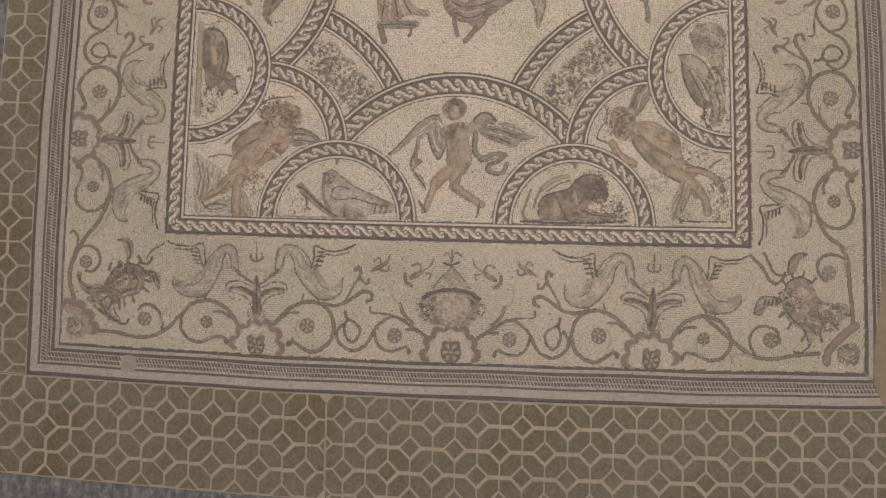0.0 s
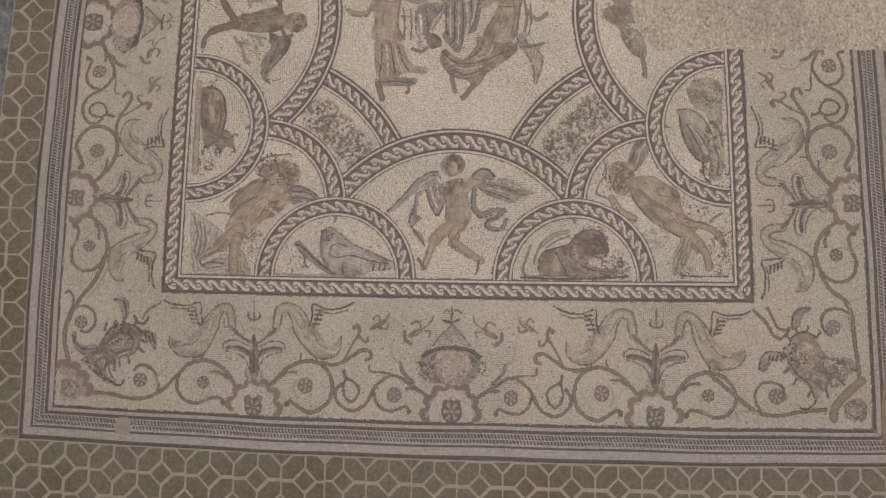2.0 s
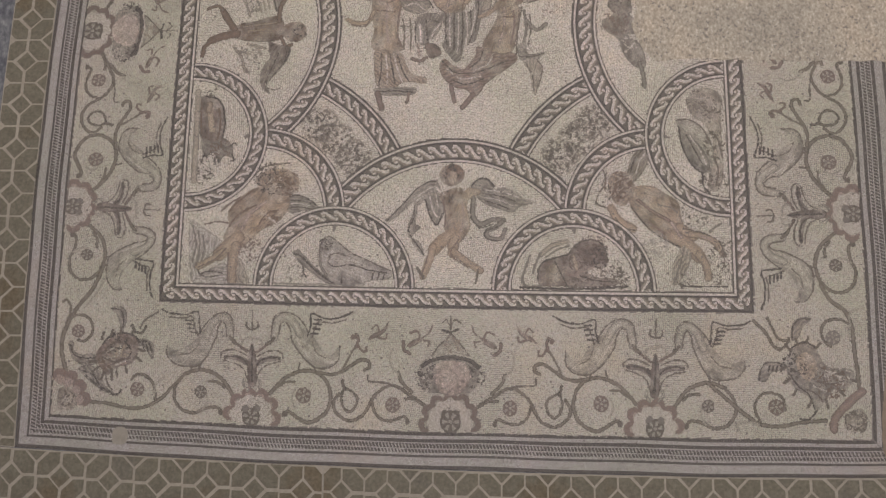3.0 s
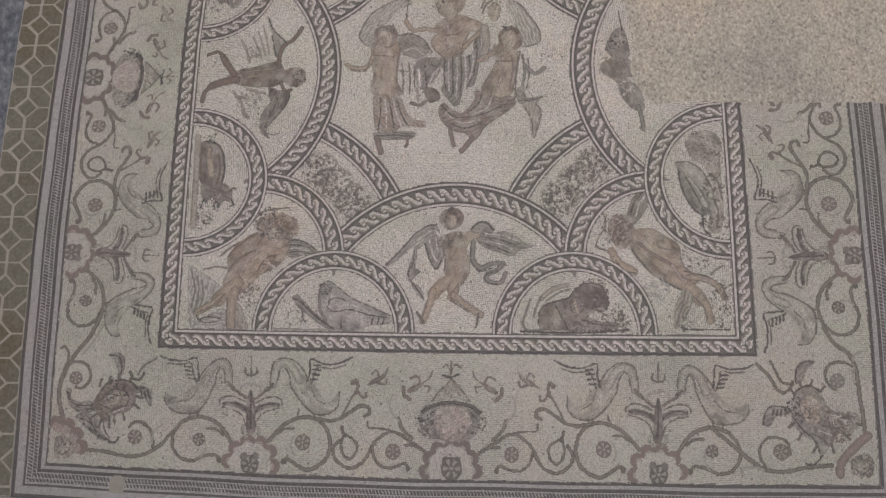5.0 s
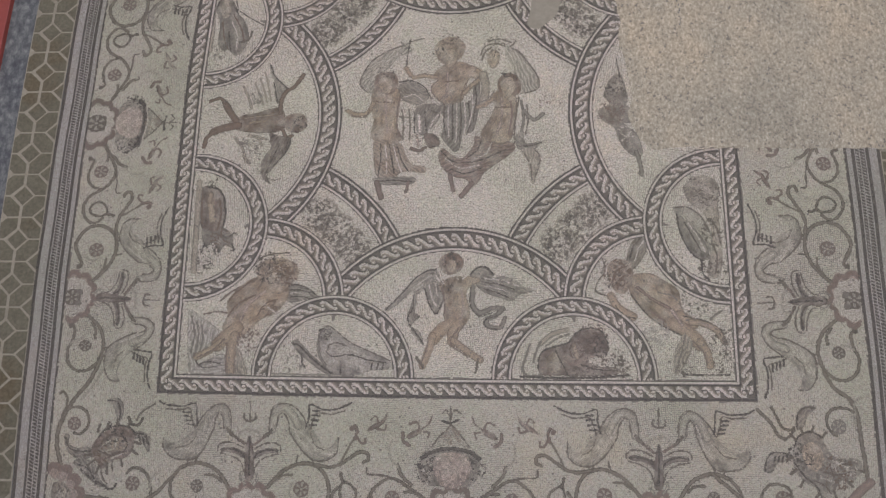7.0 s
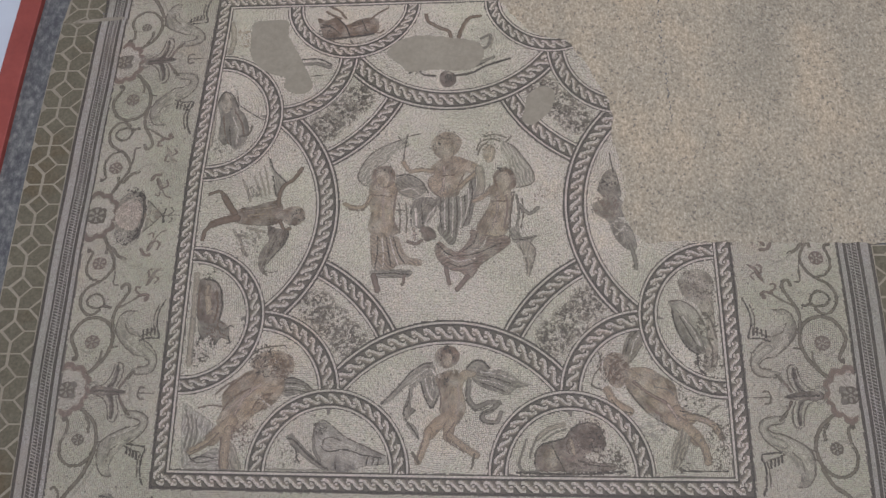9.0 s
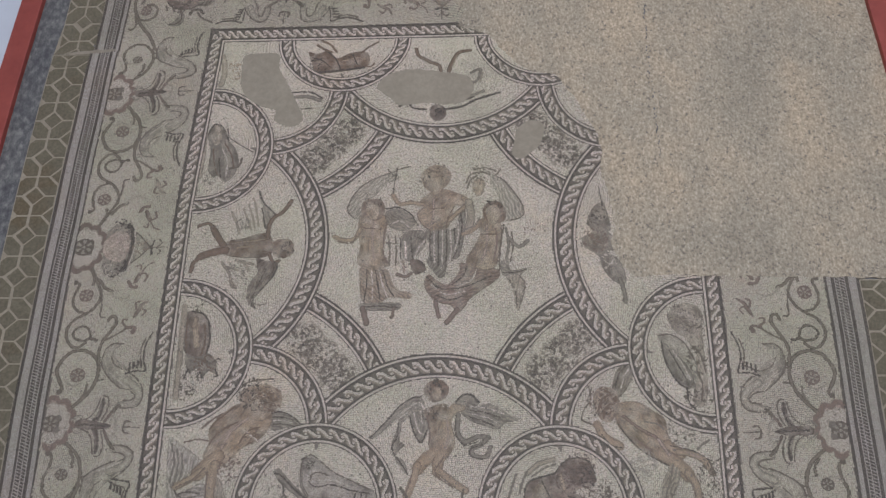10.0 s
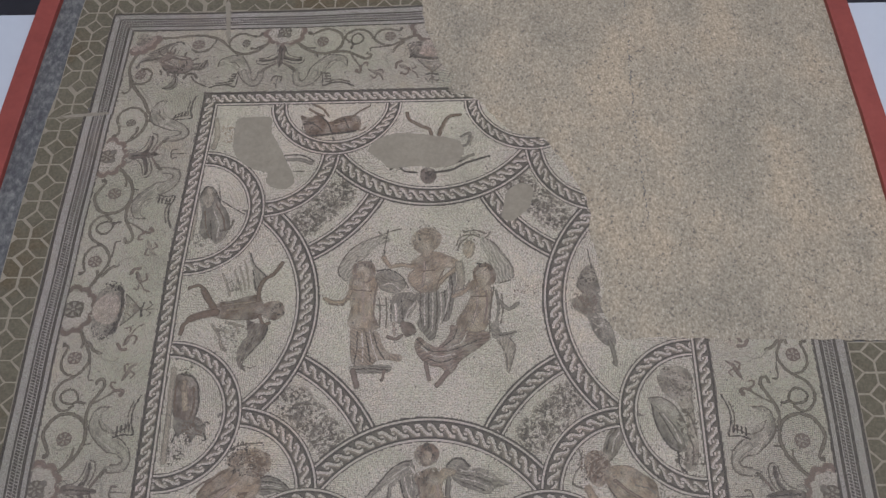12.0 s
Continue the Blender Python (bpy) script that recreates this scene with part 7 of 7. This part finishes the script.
def arc_band(q, c, a0, a1, rank, lead, trail):
    width = c[3] - c[2]
    offs, dr = band_rows(width)
    xs, zs, an, cs = [], [], [], []
    for off in offs:
        r = c[2] + off
        n = int(r * radians(a1 - a0) / 0.0072)
        a = radians(a0) + (np.arange(n) + rng.random()) / n * radians(a1 - a0)
        x, z = c[0] + r * np.cos(a), c[1] + r * np.sin(a)
        s = a * (c[2] + width / 2)
        length = radians(a1 - a0) * (c[2] + width / 2)
        pitch = length / round(length / 0.078)
        col = band_color(-s, np.full(n, off), width, lead, trail, pitch)
        xs.append(x), zs.append(z), an.append(a), cs.append(col)
    x, z, a, col = (np.concatenate(v) for v in (xs, zs, an, cs))
    x, z = turned(x, z, q)
    a = a + q * math.pi / 2
    rk = band_rank(x, z)
    ok = (rk == rank) & (np.maximum(np.abs(x), np.abs(z)) < INNER) & survives(x, z)
    lay("guilloche_band", x[ok], z[ok], a[ok], dr, 0.0072, col[ok], mosaic, "curved dark guilloche band with pale twisted strands")


for q in range(4):
    for s in (-1, 1):
        arc_band(q, (SEMI[0] * s, *SEMI[1:]), 0, 180, 1, 0.028, 0.028)
    arc_band(q, ARC, 0, 90, 2, 0.028, 0.028)
    arc_band(q, LUNE, 38, 142, 3, 0.028, 0.036)
    arc_band(q, DIAG, 8, 82, 4, 0.028, 0.036)
    # straight band of the square frame
    width = OUTER - INNER
    offs, dr = band_rows(width)
    xs, zs, cs = [], [], []
    for off in offs:
        reach = INNER + off
        n = int(2 * reach / 0.0072)
        x = -reach + (np.arange(n) + rng.random()) * 2 * reach / n
        xs.append(x), zs.append(np.full(n, -reach))
        cs.append(band_color(-x, np.full(n, off), width, 0.028, 0.010, 0.078))
    x, z, col = (np.concatenate(v) for v in (xs, zs, cs))
    x, z = turned(x, z, q)
    ok = survives(x, z)
    lay("guilloche_band", x[ok], z[ok], 0.0, 0.0072, 0.0072, col[ok], mosaic, "straight dark guilloche band framing the square")

# ---- striped border: lines and two rows of teeth
STRIPES = ((0.0, 0.08, "dark"), (0.08, 0.20, "pale"), (0.20, 0.29, "dark"), (0.29, 0.32, "pale"), (0.32, 0.43, "teeth"), (0.43, 0.465, "pale"), (0.465, 0.575, "teeth"),
           (0.575, 0.61, "pale"), (0.61, 0.69, "dark"), (0.69, 0.91, "pale"), (0.91, 1.0, "dark"))
for side in ("bottom", "right", "top", "left"):
    e0, e1 = SCROLL[side], STRIPE[side]
    rows = int(round(abs(e1 - e0) / 0.0066))
    lo_s, hi_s = ("left", "right") if side in ("bottom", "top") else ("bottom", "top")
    xs, zs, cs, ws = [], [], [], []
    for k in range(rows):
        f = (k + 0.5) / rows
        lo, hi = (SCROLL[e] + (STRIPE[e] - SCROLL[e]) * f for e in (lo_s, hi_s))
        kind = next(c for f0, f1, c in STRIPES if f < f1)
        wide = 0.0052 if kind == "teeth" else 0.0092
        n = int((hi - lo) / wide)
        a = lo + (np.arange(n) + 0.5) * (hi - lo) / n
        b = np.full(n, e0 + (e1 - e0) * f) + 0.004 * np.sin(a * 2.1 + f) + 0.002 * np.sin(a * 7)
        col = np.tile(PALETTE["pale" if kind == "teeth" else kind], (n, 1))
        if kind == "teeth":
            col[((a + 0.45 * (b - e0)) / 0.021) % 1 < 0.66] = PALETTE["dark"]
        xs.append(a), zs.append(b), cs.append(col), ws.append(np.full(n, wide * 0.96))
    a, b, col, w = (np.concatenate(v) for v in (xs, zs, cs, ws))
    x, z = (a, b) if side in ("bottom", "top") else (b, a)
    ok = survives(x, z)
    lay("striped_border", x[ok], z[ok], 0.0, *((w[ok], 0.0068) if side in ("bottom", "top") else (0.0068, w[ok])), col[ok], mosaic, "pale border with dark lines and two rows of teeth")

# ---- fills of the lost parts
part("lost_corner_fill", slab([settle(*p) for p in lost_outline], -0.0115, -0.001), PLASTER, mosaic, "beige pebbled mortar filling the lost corner")
for h in holes[:-1]:
    part("patched_hole", slab([settle(*p) for p in h], -0.0105, -0.001), PATCH, mosaic, "smooth grey-beige mortar patch")
part("patched_hole", slab([settle(*p) for p in holes[-1]], -0.0105, -0.001), PATCH_BROWN, mosaic, "smooth brown mortar patch over the stripes")

# ---- tiled border: pale lines with brown lozenges and six-sided pieces
GAP = 0.007
# side, extent, pitch and one lozenge's centre
STRIPS = [("bottom", TILES["left"], -0.795, TILES["bottom"], STRIPE["bottom"], 0.150, -1.519, -2.965),
          ("bottom", -0.795, TILES["right"], TILES["bottom"], STRIPE["bottom"], 0.1425, 0.035, STRIPE["bottom"] - 0.005),
          ("left", TILES["left"], STRIPE["left"], STRIPE["bottom"], 1.655, 0.158, -2.862, 1.356),
          ("left", TILES["left"], STRIPE["left"], 1.655, TILES["top"], 0.1415, -2.842, 1.936),
          ("top", STRIPE["left"], -0.10, STRIPE["top"], TILES["top"], 0.1415, -2.842, 2.775),
          ("right", STRIPE["right"], TILES["right"], STRIPE["bottom"], LOST[-3][1], 0.1425, 2.893, -0.348)]


def shrunk(poly, gap):
    """The outline moved inwards by gap on every side."""
    n, out = len(poly), []
    for i in range(n):
        a, b, c = (Vector(poly[k % n]) for k in (i - 1, i, i + 1))
        e, f = (b - a).normalized(), (c - b).normalized()
        ne, nf = Vector((-e.y, e.x)), Vector((-f.y, f.x))
        bis = ne + nf
        out.append(tuple(b + bis * (gap / max(0.2, bis.dot(ne)))))
    return out


def clipped(poly, x0, x1, z0, z1):
    for axis, lim, sign in ((0, x0, 1), (0, x1, -1), (1, z0, 1), (1, z1, -1)):
        out = []
        for a, b in zip(poly, poly[1:] + poly[:1]):
            da, db = (a[axis] - lim) * sign, (b[axis] - lim) * sign
            if da >= 0:
                out.append(a)
            if (da >= 0) != (db >= 0):
                t = da / (da - db)
                out.append((a[0] + (b[0] - a[0]) * t, a[1] + (b[1] - a[1]) * t))
        poly = out
        if len(poly) < 3:
            return []
    return poly


def plate(points, front, back):
    n = len(points)
    rim = 0.0012
    mid = (sum(p[0] for p in points) / n, sum(p[1] for p in points) / n)
    inner = [(p[0] + (mid[0] - p[0]) * 0.03, p[1] + (mid[1] - p[1]) * 0.03) for p in points]
    v = [(x, front, z) for x, z in inner] + [(x, front + rim, z) for x, z in points] + [(x, back, z) for x, z in points]
    f = [tuple(range(n))]
    for k in (0, n):
        f += [(k + i, k + n + i, k + n + (i + 1) % n, k + (i + 1) % n) for i in range(n)]
    return v, f


shared, count, rest = {}, {"tile": 0}, []
for side, x0, x1, z0, z1, PITCH, ox, oz in STRIPS:
    TIP = 0.48 * PITCH
    grid = part("tile_grid", slab(bowed(x0, x1 - 0.002, z0 + 0.002, z1 - 0.002), -0.006, -0.001), LINE, mosaic, "pale painted lines between brown tiles")
    for i in range(math.floor((x0 - ox) / PITCH) - 1, math.ceil((x1 - ox) / PITCH) + 1):
        for j in range(math.floor((z0 - oz) / PITCH) - 1, math.ceil((z1 - oz) / PITCH) + 1):
            cx, cz = ox + i * PITCH, oz + j * PITCH
            shapes = []
            if (i + j) % 2 == 0:
                shapes.append(("lozenge", [(TIP, 0), (0, TIP), (-TIP, 0), (0, -TIP)]))
                shapes.append(("hex_a", [(TIP, 0), (PITCH, 0), (PITCH, PITCH - TIP), (PITCH - TIP, PITCH), (0, PITCH), (0, TIP)]))
            else:
                shapes.append(("hex_b", [(0, 0), (PITCH - TIP, 0), (PITCH, TIP), (PITCH, PITCH), (TIP, PITCH), (0, PITCH - TIP)]))
            for kind, poly in shapes:
                poly = shrunk(poly, GAP)
                cut_ = clipped([(cx + a, cz + b) for a, b in poly], x0 + 0.006, x1 - 0.006, z0 + 0.008, z1 - 0.010)
                if len(cut_) < 3:
                    continue
                area_ = 0.5 * abs(sum(a[0] * b[1] - a[1] * b[0] for a, b in zip(cut_, cut_[1:] + cut_[:1])))
                if area_ < 0.0006:
                    continue
                whole = len(cut_) == len(poly) and all(abs(a[0] - cx - b[0]) < 1e-6 and abs(a[1] - cz - b[1]) < 1e-6 for a, b in zip(cut_, poly))
                if whole and count["tile"] < 290:
                    if (kind, PITCH) not in shared:
                        me = bpy.data.meshes.new("tile")
                        v, f = plate(poly, -0.0085, -0.005)
                        me.from_pydata(v, [], f)
                        me.materials.append(TILE)
                        shared[kind, PITCH] = me
                    ob = new("tile", shared[kind, PITCH])
                    ob.parent = grid
                    sx_, sz_ = settle(cx + PITCH / 2, cz + PITCH / 2)
                    ob.location = (sx_ - PITCH / 2, rng.uniform(-0.0005, 0.0005), sz_ - PITCH / 2)
                    count["tile"] += 1
                else:
                    rest.append(plate([settle(*p) for p in cut_], -0.0085, -0.005))
v_all, f_all = [], []
for v, f in rest:
    f_all += [tuple(k + len(v_all) for k in face) for face in f]
    v_all += v
me = bpy.data.meshes.new("cut_tiles")
me.from_pydata(v_all, [], f_all)
tagged(link_mesh("cut_tiles", me, TILE, mosaic, "brown painted tiles cut at the border's edges"), kind="stuff")

# a row of dark gaps where two sheets of the fill meet
seam = bmesh.new()
for k in range(150):
    z = 3.0 - k * 0.0155
    if rng.random() < 0.62:
        x = 1.555 + 0.012 * math.sin(z * 3) + rng.normal(0, 0.006)
        r = rng.uniform(0.003, 0.007)
        ring = [seam.verts.new((x + r * math.cos(a) * rng.uniform(0.7, 1.2), -0.0119, z + 1.6 * r * math.sin(a) * rng.uniform(0.7, 1.2))) for a in np.linspace(0, 2 * math.pi, 7)[:-1]]
        seam.faces.new(ring)
tagged(part("mortar_seam", seam, SLATE, mosaic, "thin dark pitted seam in the fill mortar"), kind="stuff")
